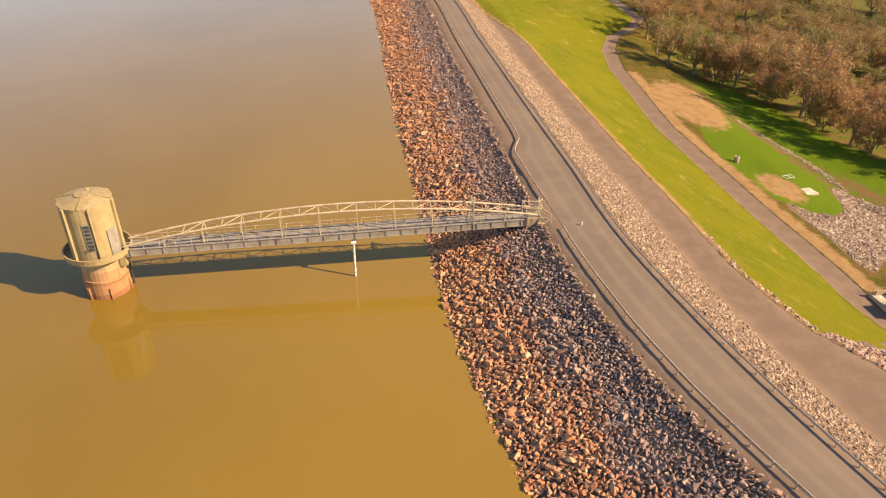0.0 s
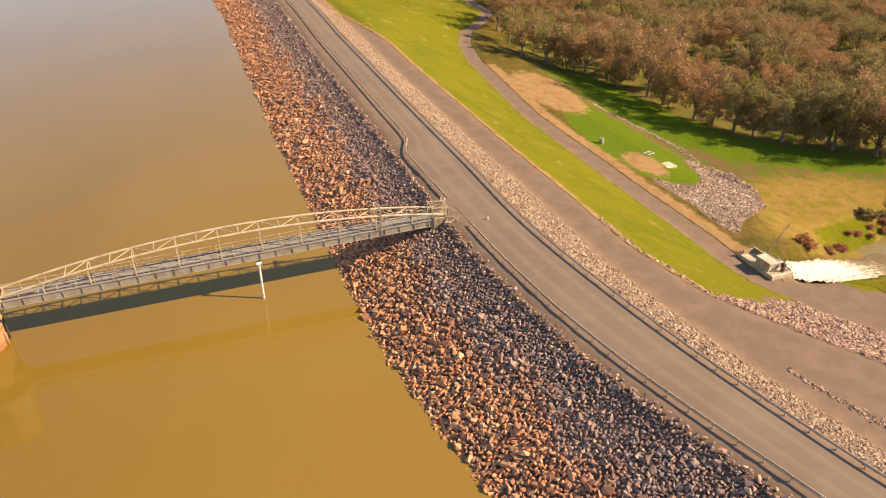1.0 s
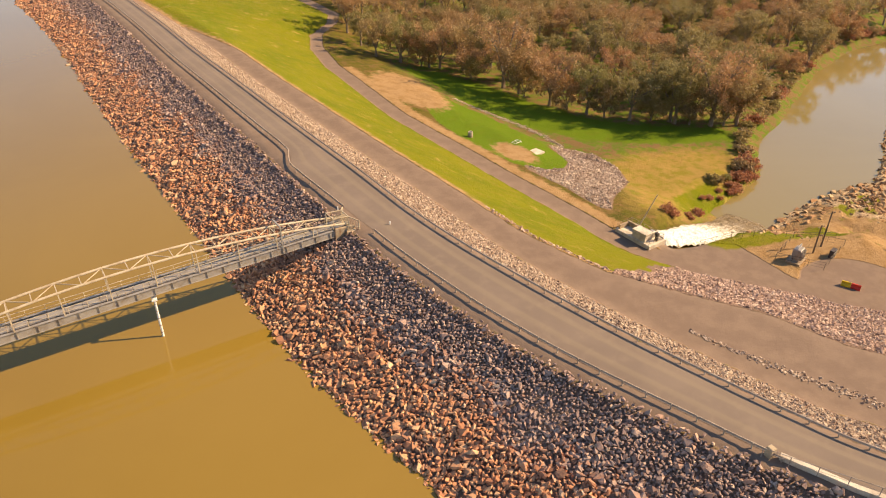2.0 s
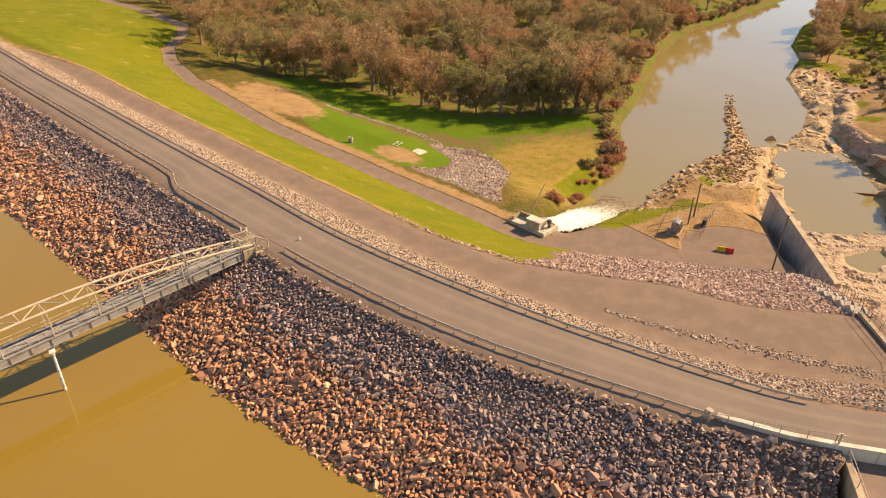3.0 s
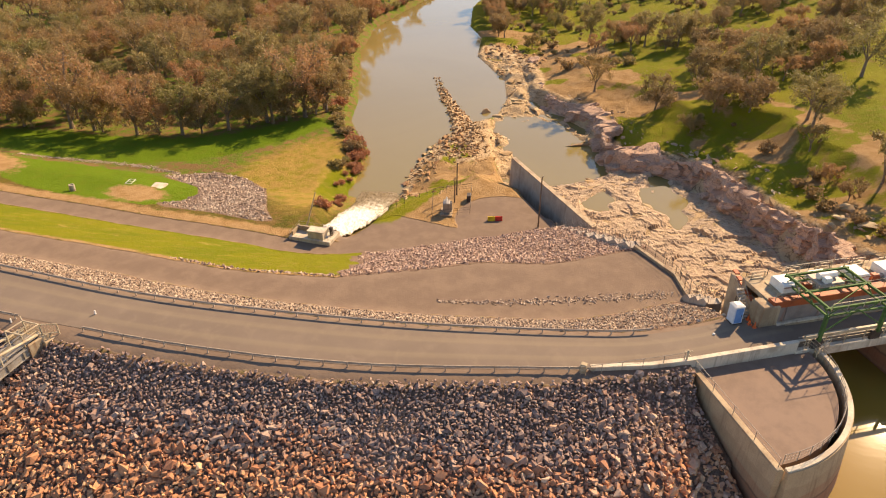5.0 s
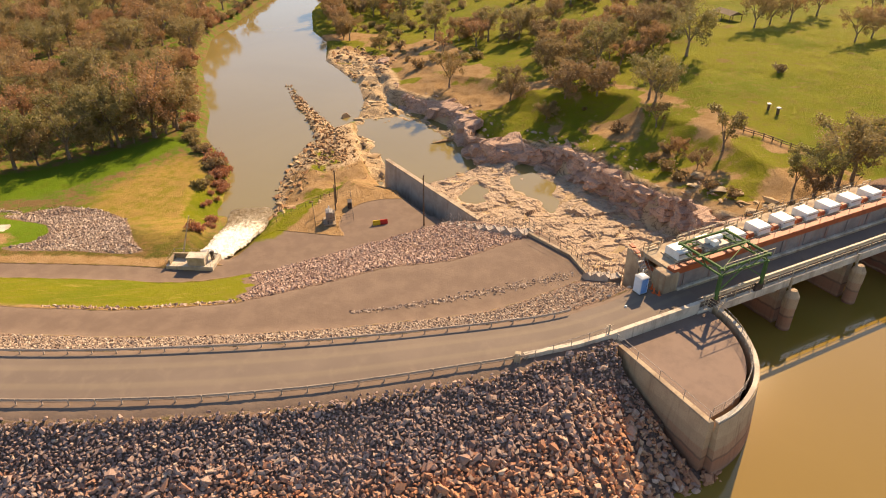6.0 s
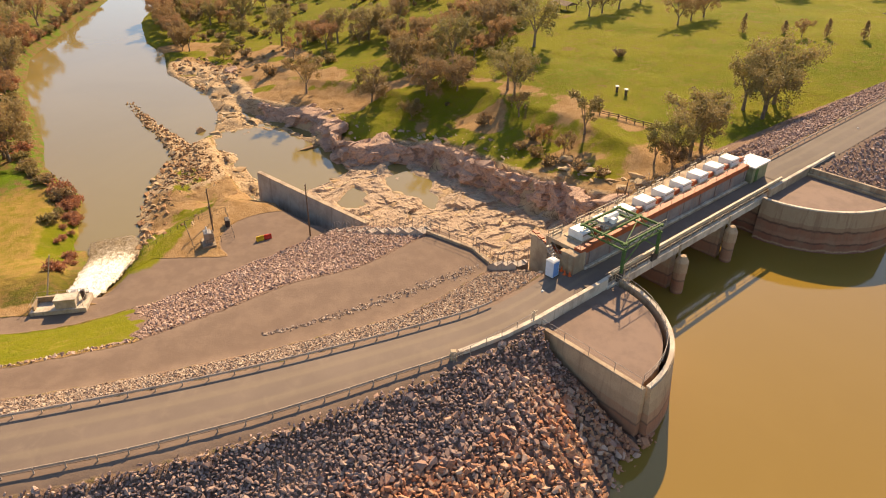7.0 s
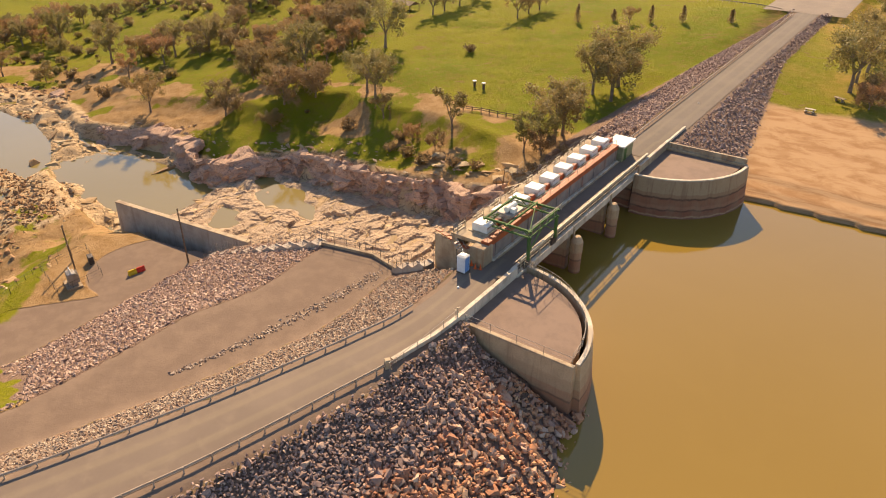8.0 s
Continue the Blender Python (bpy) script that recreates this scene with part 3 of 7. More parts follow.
# downstream rail of the crest, from north to south; the whole dam is laid out from it
CREST = smooth_line([(-180, 900), (-60, 520), (-22, 360), (-3.5, 270), (4.4, 217), (8.9, 177), (12.7, 148), (16.5, 119), (19.6, 98.5), (22.4, 77.5),
                     (25.5, 63), (29.1, 50.5), (33.2, 39), (37.6, 28.5), (42.4, 21.6), sn(16.5, 47.3), sn(24, 47.5), sn(70, 47.5), sn(205, 47.5), sn(420, 47.5), sn(1500, 47.5)])
DIVIDE = smooth_line([sn(40, 20), sn(40, 90), (150, 50), (185, 84), (240, 128), (300, 150), (400, 190), (900, 380)], 2.0)
SPILL = [sn(18.6, 49.5), (60.2, 17.8), (66.9, 21.0), (73.2, 25.8), (81.4, 31.2), (88.4, 35.8), (94.6, 40.6), (99, 45), (123.5, 67), (140, 76), (156, 84), (182, 93), (202, 95), (222, 102), (248, 122),
         (262, 124), (246, 106), (226, 96), (204, 88), (192, 72), (183, 62), (171, 57.5), (156, 47), (152.5, 31), (142, 23.5), (126, 14.5), (110, 5), (97, -4), (88, -10), sn(64, 49.5)]
POOL = [(137, 64), (145, 55), (154, 48.5), (169, 56.5), (181, 68), (188, 80), (177, 87), (162, 81), (150, 75)]
RIVER = [(110, 103), (122, 110), (140, 116), (160, 134), (178, 142), (232, 172), (275, 190), (330, 196), (400, 203), (800, 330), (800, 285), (400, 173),
         (346, 167), (300, 150), (280, 136), (250, 126), (222, 104), (202, 96), (184, 93), (172, 100), (151, 101.5), (131, 98.5), (119, 95)]
CHUTE = [(79.3, 94), (80, 86.5), (92, 87.5), (104, 90.5), (115, 94.5), (126, 100), (126, 108), (112, 107), (98, 101), (88, 97)]
PAD = [(76, 90), (84, 86.5), (90, 82), (98, 79), (107, 78), (116, 72), (122.5, 66.5), (98, 42.5), (93, 56), (86, 67), (78, 80)]
PUDDLES = (([(137.7, 39.5), (142.3, 33.5), (139.1, 28.2), (128.7, 26.4), (121.6, 27.6), (128.0, 31.0), (132.0, 37.8)], -22.3),
           ([(151, 38.7), (153.2, 34.6), (146.8, 32.5), (143.0, 36.5)], -23.4), ([(126.9, 51.0), (134.2, 46.9), (130.6, 43.5), (124.0, 43.8), (121.2, 49.2)], -22.1))
SPIT = smooth_line([(146, 90), (162, 95), (178, 104), (196, 117), (230, 138.5)])
FAN = [(93.5, 148.5), (98.5, 145), (103, 139), (103, 130), (99, 121), (93, 116), (84, 109), (79, 103.5), (77, 106.5), (76.5, 116), (74.3, 128), (74.8, 131.5), (80, 128.5), (85, 129), (89.5, 133), (91.5, 139), (93, 145)]
LAWN = [(73, 185), (83.9, 191), (90, 173), (92.6, 152), (91.6, 138), (87, 130), (79.4, 127), (72.7, 132.5), (69.3, 147), (69, 166)]
BANK = [(84, 86), (90, 87), (99, 89.5), (110, 88), (118, 83.5), (112, 79.5), (104, 78), (96, 78.5), (88, 80.5)]
SPIT_TOP = [(112, 84), (122, 88), (138, 92), (150, 95), (152, 90), (140, 84), (126, 78), (116, 76)]
RIVERSIDE = [(100, 103), (104, 111), (119, 115.5), (126, 112), (117, 107)]
FOREST_EDGE = [(86, 232), (100, 224), (108, 200), (113, 180), (119, 166), (128, 157), (140, 148), (152, 142), (148, 133), (132, 137), (118, 142), (106, 150), (97, 165), (90, 190)]
GOLD = [(99, 133), (112, 136), (128, 134), (139, 130), (141, 122), (130, 113), (120, 108), (104, 102), (92, 99.5), (86, 103), (87.5, 106.6), (94.4, 117.9)]
SCREE = [(103, 79), (116, 73), (124, 68), (140, 77), (158, 86), (160, 101), (140, 99), (118, 97), (104, 90)]


def ds_rail(y):
    """How far downstream of the crest line the downstream rail stands."""
    return np.interp(y, [20, 24, 30, 60, 83, 103, 116, 160, 300], [0.4, 0.6, 1.2, 1.5, 1.3, 1.55, 1.8, 2.0, 2.2])


def cells(u, v, seed):
    """Random value of the nearest of scattered centres: blocks between joints."""
    i0, j0 = np.floor(u), np.floor(v)
    best, val = np.full(u.shape, 1e9), np.zeros(u.shape)
    for a in (-1, 0, 1):
        for b in (-1, 0, 1):
            i, j = i0 + a, j0 + b
            h = lambda k: np.mod(np.sin(i * 127.1 + j * 311.7 + seed * 17.0 + k * 74.7) * 43758.5453, 1.0)
            d = np.maximum(np.abs(u - i - 0.15 - 0.7 * h(1)), np.abs(v - j - 0.15 - 0.7 * h(2)) * 0.9)
            near = d < best
            best, val = np.where(near, d, best), np.where(near, h(3), val)
    return val


def pool_depth(poly, x, y):
    """Ragged signed distance to a puddle's edge, positive inside."""
    return inside(poly, x, y) + (grain(x, y, 4) - 0.5) * 3.4


def brow(n):
    """Height of the rock brow along the spillway's right side."""
    return np.interp(n, [60, 75, 90, 108, 127, 140, 153, 170, 190, 230], [-5.0, -6.6, -9.2, -12.3, -13.2, -16.6, -18.0, -19.0, -19.2, -21])


def land(x, y):
    """Height of the land and the distance fields of its covers, at plan places."""
    d, idx = side_of(CREST, x, y)
    yc = CREST[idx, 1]
    left = side_of(DIVIDE, x, y)[0] > 0
    s, n = x * EX[0] + y * EX[1], x * NX[0] + y * NX[1]
    rough = grain(x, y, 14) - 0.5
    w = np.interp(yc, [18, 40, 62, 78], [27, 27, 20.5, 19.2])
    t = np.interp(yc, [20, 60, 88, 165, 217, 240, 255, 268, 280, 320], [35, 33, 28.5, 28.5, 33.5, 39, 47, 62, 70, 75])
    wz = 13.4 + (w - 13.4) * np.interp(yc, [200, 238], [1, 0])
    # embankment, left of the spillway
    e = np.interp(yc, [20, 31, 46, 95, 115], [-5.6, -5.9, -7.4, -7.6, -6.9])
    shore_d = np.interp(yc, [20, 31, 46], [23.0, 22.6, 22.2])
    k = np.where(s > 25, 0, ds_rail(yc))
    low = ease(s, -2.0, 4.5)
    zl = np.where(d < e, np.maximum(6.95 - 0.22 * ease(e - d, 0.3, 1.6) - 1.25 * low * ease(e - d, 0.2, 3.0) + (d - e) * 6.95 / (shore_d + e), -9), 7.0)
    zl = np.where(d > 0.6 + k, 7.0 - (d - 0.6 - k) * 7.3 / (12.8 - k), zl)
    zl = np.where(d > 13.4, -0.3, zl)
    zl = np.where(d > w, -0.3 - (d - w) * 14.6 / t, zl)
    q = d - w - t
    crest_k = k
    zl = np.where(q > 0, np.interp(q, [0, 6, 17, 21, 35, 70, 140, 400], [-14.9, -15.1, -16.8, -17.4, -21.3, -23.2, -22.5, -14]) + rough * np.clip(q / 20, 0, 1) * 1.4, zl)
    k = ease(inside(PAD, x, y), -14, 0)
    zl = np.where(q > -4, zl * (1 - k) + np.maximum(zl, -15.5) * 0 * k - 15.5 * k, zl)
    scr = ease(inside(SCREE, x, y), -2, 4)
    zl = zl + scr * (np.abs(grain(x, y, 7) - 0.5) * 3.2 - 0.4)
    # right bank
    plain = -5 - 0.17 * np.clip(y + 10, 0, None) + 0.06 * np.clip(y - 120, 0, None)
    rise = ease(s, 90, 215) * np.exp(-np.clip(n - 60, 0, None) / 90)
    plain = np.maximum(plain + rise * (11.2 + np.clip(-plain - 5, 0, None)), -25) + rough * 1.3 + 0.8 * (grain(x, y, 45) - 0.5)
    shore = (x - 62) * 0.62 + (y + 37.6) * -0.78 + 2.5 * (grain(x, y, 18) - 0.5)
    edge_s = shore + 2.2 * (grain(x, y, 9) - 0.5)
    beach = np.clip(np.where(shore > 0, shore * 0.058 + 0.38 * (ease(edge_s, 1.4, 2.2) + ease(edge_s, 6.0, 6.8) + ease(edge_s, 10.5, 11.3)), shore * 0.2), -9, 5.5 + 0.6 * (grain(x, y, 20) - 0.5))
    plain = np.where(n < 44, beach, plain)
    zr = np.where(d > 0.9, 7.0 - (d - 0.9) / 1.75, np.where(d < -7.0, 6.95 + (d + 7.0) / 2.0, 7.0))
    dam = np.where((d > -7.0) & (d < 0.9), -50, zr)
    zr = np.maximum(zr, plain)
    z = np.where(left & (n > 44), zl, np.where(n > 44, zr, np.where(s < np.where(n < 28.2, 10.0, 7.6), zl, zr)))
    z = np.where((s > 203) & (s < 252) & (n > 32) & (n < 58), 6.98, z)
    # approach channel between the curved walls
    z = np.where((s > np.where(n < 28.2, 10.0, 7.6)) & (s < 71.2) & (n < 43.6), np.minimum(z, -7.0), z)
    z = np.where((s > 19.0) & (s < 61.5) & (n < 49.6), np.minimum(z, -9.0), z)
    # spillway
    inn = inside(SPILL, x, y) + np.where(left, 0, ((grain(x, y, 13, 3) - 0.5) * 1.6 - 0.6) * ease(n, 60, 80))
    wx, wy = x + (grain(x, y, 9, 3) - 0.5) * 5, y + (grain(x + 60, y, 9, 3) - 0.5) * 5
    ledge = cells((wx * EX[0] + wy * EX[1]) / 11, (wx * NX[0] + wy * NX[1]) / 6, 5)
    floor = np.interp(n, [48, 62, 95, 120, 134, 150, 170, 230], [-10, -13, -19, -21.4, -23.2, -25.0, -25.2, -25.2]) + (ledge - 0.5) * 1.1 + (grain(x, y, 5) - 0.5) * 0.7 + ease(n, 138, 150) * ((grain(x, y, 8) - 0.5) * 5.0 - 0.5)
    cliff = floor + np.maximum(-inn, 0) * np.where(left, np.where(n < 104, 7.0, 2.4), 1.25) + np.where((inn < 0) & left, (np.floor(grain(x, y, 9, 2) * 5) / 5 - 0.5) * np.where(n < 104, 1.0, 5.0), 0)
    cap = brow(n) - 1.9 + np.clip(-inn - 6.0, 0, None) * 0.24 + (grain(x, y, 6, 3) - 0.5) * 1.6
    z = np.where(left | (n < 56), z, np.minimum(z, np.where(inn < 14, cap, z) + ease(-inn, 16, 38) * 9))
    z = np.where(n > 48.8, np.minimum(z, np.where(inn > 0, floor, np.maximum(cliff, floor))), z)
    for poly, level in PUDDLES:
        dip = pool_depth(poly, x, y)
        near = ease(dip, -6.0, -1.0) * (inn > 0)
        z = z * (1 - near) + (level - 0.5 * np.clip(dip, -0.8, 1.0)) * near
    # water ways
    for poly, level in ((POOL, -27.6), (RIVER, -28.0)):
        i2 = inside(poly, x, y)
        bank = np.where(i2 > 0, np.maximum(level, -25.9 - i2 * 0.7), -25.9 - i2 * np.where(left, 0.45, 0.6) + rough * 1.2)
        z = np.where(n > 80, np.minimum(z, bank), z)
    ic = inside(CHUTE, x, y)
    z = np.where(ic > -3, np.minimum(z, np.interp(x, [79, 94, 116], [-16.8, -20.0, -27.0]) - ic * 0.9 * (ic < 0)), z)
    ds, js = side_of(SPIT, x, y)
    width = np.interp(js / len(SPIT), [0, 0.3, 1], [7.5, 5.5, 0.8])
    z = np.where(np.abs(ds) < width + 4, np.maximum(z, np.interp(js / len(SPIT), [0, 0.5, 1], [-25.0, -25.7, -27.0]) + (grain(x, y, 4) - 0.5) * 1.3 - np.maximum(np.abs(ds) - width * 0.5, 0) * 0.75), z)
    big = 50.0
    zones = {
        "bed": np.where((left & (n > 44)) | ((n < 44) & (s < 30)), np.maximum(np.minimum(e - 0.4 - d, d + 60), np.minimum(d - 0.6 - crest_k, 13.4 - d)), np.clip((dam - plain) * 1.6, -9, 9)),
        "track": np.where(left, np.maximum(np.maximum(np.minimum(d - e + 0.4, 0.6 + crest_k - d), np.minimum(d - 13.4, wz - d)), np.maximum(np.minimum(q, 5.2 - q), np.maximum(np.minimum(inside(PAD, x, y) - 0.4, 10.5 - np.hypot(x - 99, y - 60)), np.minimum(inside(PAD, x, y) - 0.2, 91 - x)))), np.where(n < 51, np.minimum(d + 8.2, 0.9 - d), -big)),
        "grass": np.where(left, np.minimum(np.minimum(d - wz - 0.7, -q - 0.3), yc - 64 - (d - 40) * 0.25 + 7 * (grain(x, y, 7) - 0.5)), -big),
        "meadow": np.where((n < 44) & (s > 70), shore - 38, np.where(left | (n < 44), -big, np.minimum(s - 62, n - 56))),
        "gold": np.where((n < 44) & (s > 70), np.minimum(shore - 36, (grain(x, y, 24, 3) - 0.6) * 30), inside(GOLD, x, y)),
        "lawn": np.maximum(inside(LAWN, x, y), inside(FOREST_EDGE, x, y) * 0.35),
        "bank": np.maximum(inside(BANK, x, y), np.maximum(inside(RIVERSIDE, x, y), np.minimum(inside(SPIT_TOP, x, y), (grain(x, y, 6, 3) - 0.5) * 12))),
        "earth": np.where(left, np.maximum(np.maximum(1.1 - np.abs(d - wz - 0.4), np.where((yc > 84) & (yc < 215), np.minimum(q - 5, 9.0 - q), -big)), np.maximum(np.minimum(inside(LAWN, x, y) + 6, 4.2 - np.hypot((x - 77.5) * 0.9, (y - 139.5) * 0.6)), np.maximum(-np.hypot((x - 74.5) * 1.2, (y - 197) * 0.6) * 0.5 + 6, np.maximum(inside(SCREE, x, y), inside(PAD, x, y) + 0.6)))), np.maximum(-np.hypot(x - 108, y + 22) * 0.5 + 5, np.where(n > 56, np.minimum((grain(x, y, 12, 3) - 0.47) * 22, 34 + inside(SPILL, x, y)), -big))),
        "sand": np.where((n < 44) & (s > 70), np.minimum(46 - shore + 8 * (grain(x, y, 20) - 0.5), 60), -big),
        "rock": np.maximum(np.maximum(np.where(left, inn + 0.6, inn + 5.5), np.where(left, np.minimum(inside(SCREE, x, y) + 1, 2.6 + np.maximum(inside(RIVER, x, y), inside(CHUTE, x, y))), -big)), width + 2.5 - np.abs(ds)),
        "litter": np.where(left, q - 26, -big),
    }
    bed_low = np.where(left, np.minimum(np.minimum(d - w + 0.2, -q), 66 + (d - 40) * 0.25 - yc - 7 * (grain(x, y, 7) - 0.5)), -big)
    zones["bed"] = np.maximum(np.maximum(zones["bed"], bed_low), inside(FAN, x, y))
    return z, zones


def axis(a, b, step, far, ratio=1.22):
    out = list(np.arange(a, b, step))
    lo, hi, st = a, b, step
    left, right = [], []
    while lo > -far or hi < far:
        st *= ratio
        lo, hi = lo - st, hi + st
        left.append(lo), right.append(hi)
    return np.array(left[::-1] + out + right)


gx, gy = axis(-40, 300, 1.2, 3500), axis(-150, 300, 1.2, 3500)
GX, GY = np.meshgrid(gx, gy)
GZ, ZONES = land(GX, GY)
nx, ny = len(gx), len(gy)
cell = (np.arange(ny - 1)[:, None] * nx + np.arange(nx - 1)[None, :]).ravel()
tris = np.vstack([np.column_stack([cell, cell + 1, cell + nx + 1]), np.column_stack([cell, cell + nx + 1, cell + nx])])
ground_mesh = fast_mesh("ground", np.column_stack([GX.ravel(), GY.ravel(), GZ.ravel()]), tris)
for key, field in ZONES.items():
    at = ground_mesh.attributes.new(key, "FLOAT", "POINT")
    at.data.foreach_set("value", np.clip(field, -50, 50).astype(np.float32).ravel())
ground_mesh.materials.append(GROUND)
ground_mesh.shade_smooth()
ground = tagged(new("ground", ground_mesh), "sloping earth with grass, bare dirt, gravel tracks and bedrock", "ground", kind="structure")


def ground_z(x, y):
    return float(land(np.array([x]), np.array([y]))[0][0])


def along(i0, i1, off, z, step=1):
    """Places along the crest line, off metres downstream of it."""
    tang = np.gradient(CREST, axis=0)
    tang /= np.linalg.norm(tang, axis=1)[:, None]
    return [(CREST[i, 0] - tang[i, 1] * off, CREST[i, 1] + tang[i, 0] * off, z) for i in list(range(i0, i1, step)) + [i1]]


def near_index(x, y):
    return int(((CREST - np.array([x, y])) ** 2).sum(1).argmin())


I_NORTH, I_KINK, I_END, I_BRIDGE, I_FAR, I_LAST = near_index(-22, 360), near_index(18.4, 106), near_index(41.5, 22.7), near_index(*sn(19.5, 47.5)), near_index(*sn(70, 47.5)), near_index(*sn(215, 47.5))

# reservoir: one sheet up to the inside of the dam, and out to the horizon
edge = [(p[0], p[1]) for p in along(near_index(-180, 900), I_BRIDGE, -11.0, 0, 4)] + [sn(20, 47.0), sn(64, 47.0)] + [(p[0], p[1]) for p in along(I_FAR, near_index(*sn(420, 47.5)), -10.0, 0, 6)]
edge += [(400, -900), (-3400, -3400), (-3400, 3400), (-300, 1600)]
sheet = Shape().add([(x, y, 0.0) for x, y in edge], [tuple(range(len(edge)))])
tagged(part("water_reservoir", sheet, WATER), "still yellow-brown silty reservoir water", "water", kind="structure")
sheet = Shape().add([(95, 60, -26), (140, 40, -26), (200, 60, -26), (330, 120, -26), (900, 240, -26), (900, 420, -26), (300, 230, -26), (150, 160, -26), (98, 125, -26)], [tuple(range(9))])
for poly, level in PUDDLES:
    cx, cy = sum(p[0] for p in poly) / len(poly), sum(p[1] for p in poly) / len(poly)
    ring = [(cx + 1.25 * (x - cx), cy + 1.25 * (y - cy), level) for x, y in poly]
    tagged(part("water_puddle", Shape().add(ring, [tuple(range(len(ring)))]), WATER_RIVER), "shallow green-brown puddle in the spillway rock", "water", kind="structure")
tagged(part("water_river", sheet, WATER_RIVER), "muddy green-brown river below the dam", "water", kind="structure")
bpy.context.view_layer.update()

# ---- crest road, rails and walls ----
def us_offset(i):
    """How far upstream of the crest line the other rail stands."""
    y = CREST[i, 1]
    base = np.interp(y, [24, 30, 36, 50, 60, 80, 97], [-4.9, -4.9, -5.1, -5.9, -6.1, -5.9, -6.5])
    return float(np.interp(y, [104.0, 106.0, 109.5, 114], [base, -5.9, -4.3, -4.0]))


def crest_point(i, off):
    i = max(1, min(len(CREST) - 2, i))
    t = CREST[i + 1] - CREST[i - 1]
    t = t / np.hypot(*t)
    return (CREST[i, 0] - t[1] * off, CREST[i, 1] + t[0] * off)


def road_strip(name, i0, i1, a_of, b_of, z, label, cols=12, surface=None):
    idx = list(range(i0, i1 + 1, 2))
    shape, wheel = Shape(), []
    rows = []
    for i in idx:
        a, b = a_of(i), b_of(i)
        row = []
        for k in range(cols + 1):
            f = k / cols
            x, y = crest_point(i, a + (b - a) * f)
            row.append((x, y, z + 0.06 * (1 - (2 * f - 1) ** 2)))
            wheel.append(max(0, 1 - abs(abs(f - 0.5) - 0.2) / 0.14))
        rows.append(row)
    n = cols + 1
    verts = [p for r in rows for p in r]
    faces = [(j * n + k, j * n + k + 1, (j + 1) * n + k + 1, (j + 1) * n + k) for j in range(len(rows) - 1) for k in range(cols)]
    me = bpy.data.meshes.new(name)
    me.from_pydata(verts, [], [f[::-1] for f in faces])
    at = me.attributes.new("wheel", "FLOAT", "POINT")
    at.data.foreach_set("value", wheel)
    me.materials.append(surface or ROAD)
    for p in me.polygons:
        p.use_smooth = True
    me.update()
    if me.polygons[0].normal.z < 0:
        me.flip_normals()
    return tagged(new(name, me), label, "road", kind="structure")


road_strip("road_crest", I_NORTH, I_BRIDGE + 2, lambda i: us_offset(i) + 0.35, lambda i: float(ds_rail(CREST[i, 1])) - 0.3, 7.03, "worn grey-brown asphalt road along the dam crest")
road_strip("road_far", near_index(*sn(62, 47.5)), I_LAST, lambda i: -5.9 - 0.6 * (i > I_FAR), lambda i: -0.35, 7.03, "worn dark grey asphalt road beyond the spillway", 12, ROAD_DARK)
road_strip("road_car_park", near_index(*sn(204, 47.5)), near_index(*sn(250, 47.5)), lambda i: -14.0, lambda i: 10.0, 7.06, "pale gravel turning area at the end of the dam road", 4)

RAIL_BEAM = [(-0.025, 0.38), (0.035, 0.41), (0.0, 0.51), (0.035, 0.61), (-0.025, 0.64), (-0.055, 0.64), (-0.035, 0.51), (-0.055, 0.38)]
POST_MESH = mesh_of(Shape().box(-0.05, 0.05, -0.06, 0.06, -0.3, 0.62, bevel=0.015), "post")


def guard_rail(points, label, face):
    """A beam rail on posts along plan points; face is +1 where its beam stands on the path's left."""
    base = points[0]
    rail = thing("guard_rail", Matrix.Translation(base), label, "guard rail", "guard rails on the dam crest")
    pts = [Vector(p) - Vector(base) for p in points]
    run, k = 0.0, 0
    gap = 2.4
    for a, b in zip(pts, pts[1:]):
        seg = (b - a).length
        while k * gap < run + seg:
            p = a + (b - a) * ((k * gap - run) / seg)
            ang = math.atan2(b.y - a.y, b.x - a.x)
            part("post", POST_MESH, RAIL_STEEL, rail, m=Matrix.Translation(p) @ Matrix.Rotation(ang, 4, "Z"))
            k += 1
        run += seg
    side = [(face * (c + 0.10), u) for c, u in RAIL_BEAM]
    for j in range(0, len(pts) - 1, 24):
        part("beam", Shape().sweep([tuple(p) for p in pts[j:j + 25]], side), RAIL_STEEL, rail)
    return rail


down_pts = [(*crest_point(i, float(ds_rail(CREST[i, 1]))), 7.0) for i in range(I_NORTH, I_END - 1)]
guard_rail(down_pts, "weathered steel beam guard rail on the downstream road edge", -1)
i_us_end = near_index(37.3, 29.2)
up_north = [(*crest_point(i, us_offset(i)), 7.0) for i in range(I_NORTH, near_index(21.2, 86.4))]
up_south = [(*crest_point(i, us_offset(i)), 7.0) for i in range(near_index(22.2, 79.2), i_us_end)] + [(31.8, 29.6, 7.0)]
guard_rail(up_north, "weathered steel beam guard rail with a jog beside the road", 1)
guard_rail(up_south, "weathered steel beam guard rail above the stone facing", 1)
guard_rail([(*crest_point(i, 0.0), 7.0) for i in range(near_index(*sn(69, 47.5)), near_index(*sn(200, 47.5)))], "long straight guard rail on the far dam road", -1)
# rail on the car park at the far end
guard_rail([(*sn(206, 52), 6.6), (*sn(210, 60), 6.6), (*sn(212, 72), 6.4), (*sn(211, 82), 6.2)], "guard rail curving off round the turning area", -1)


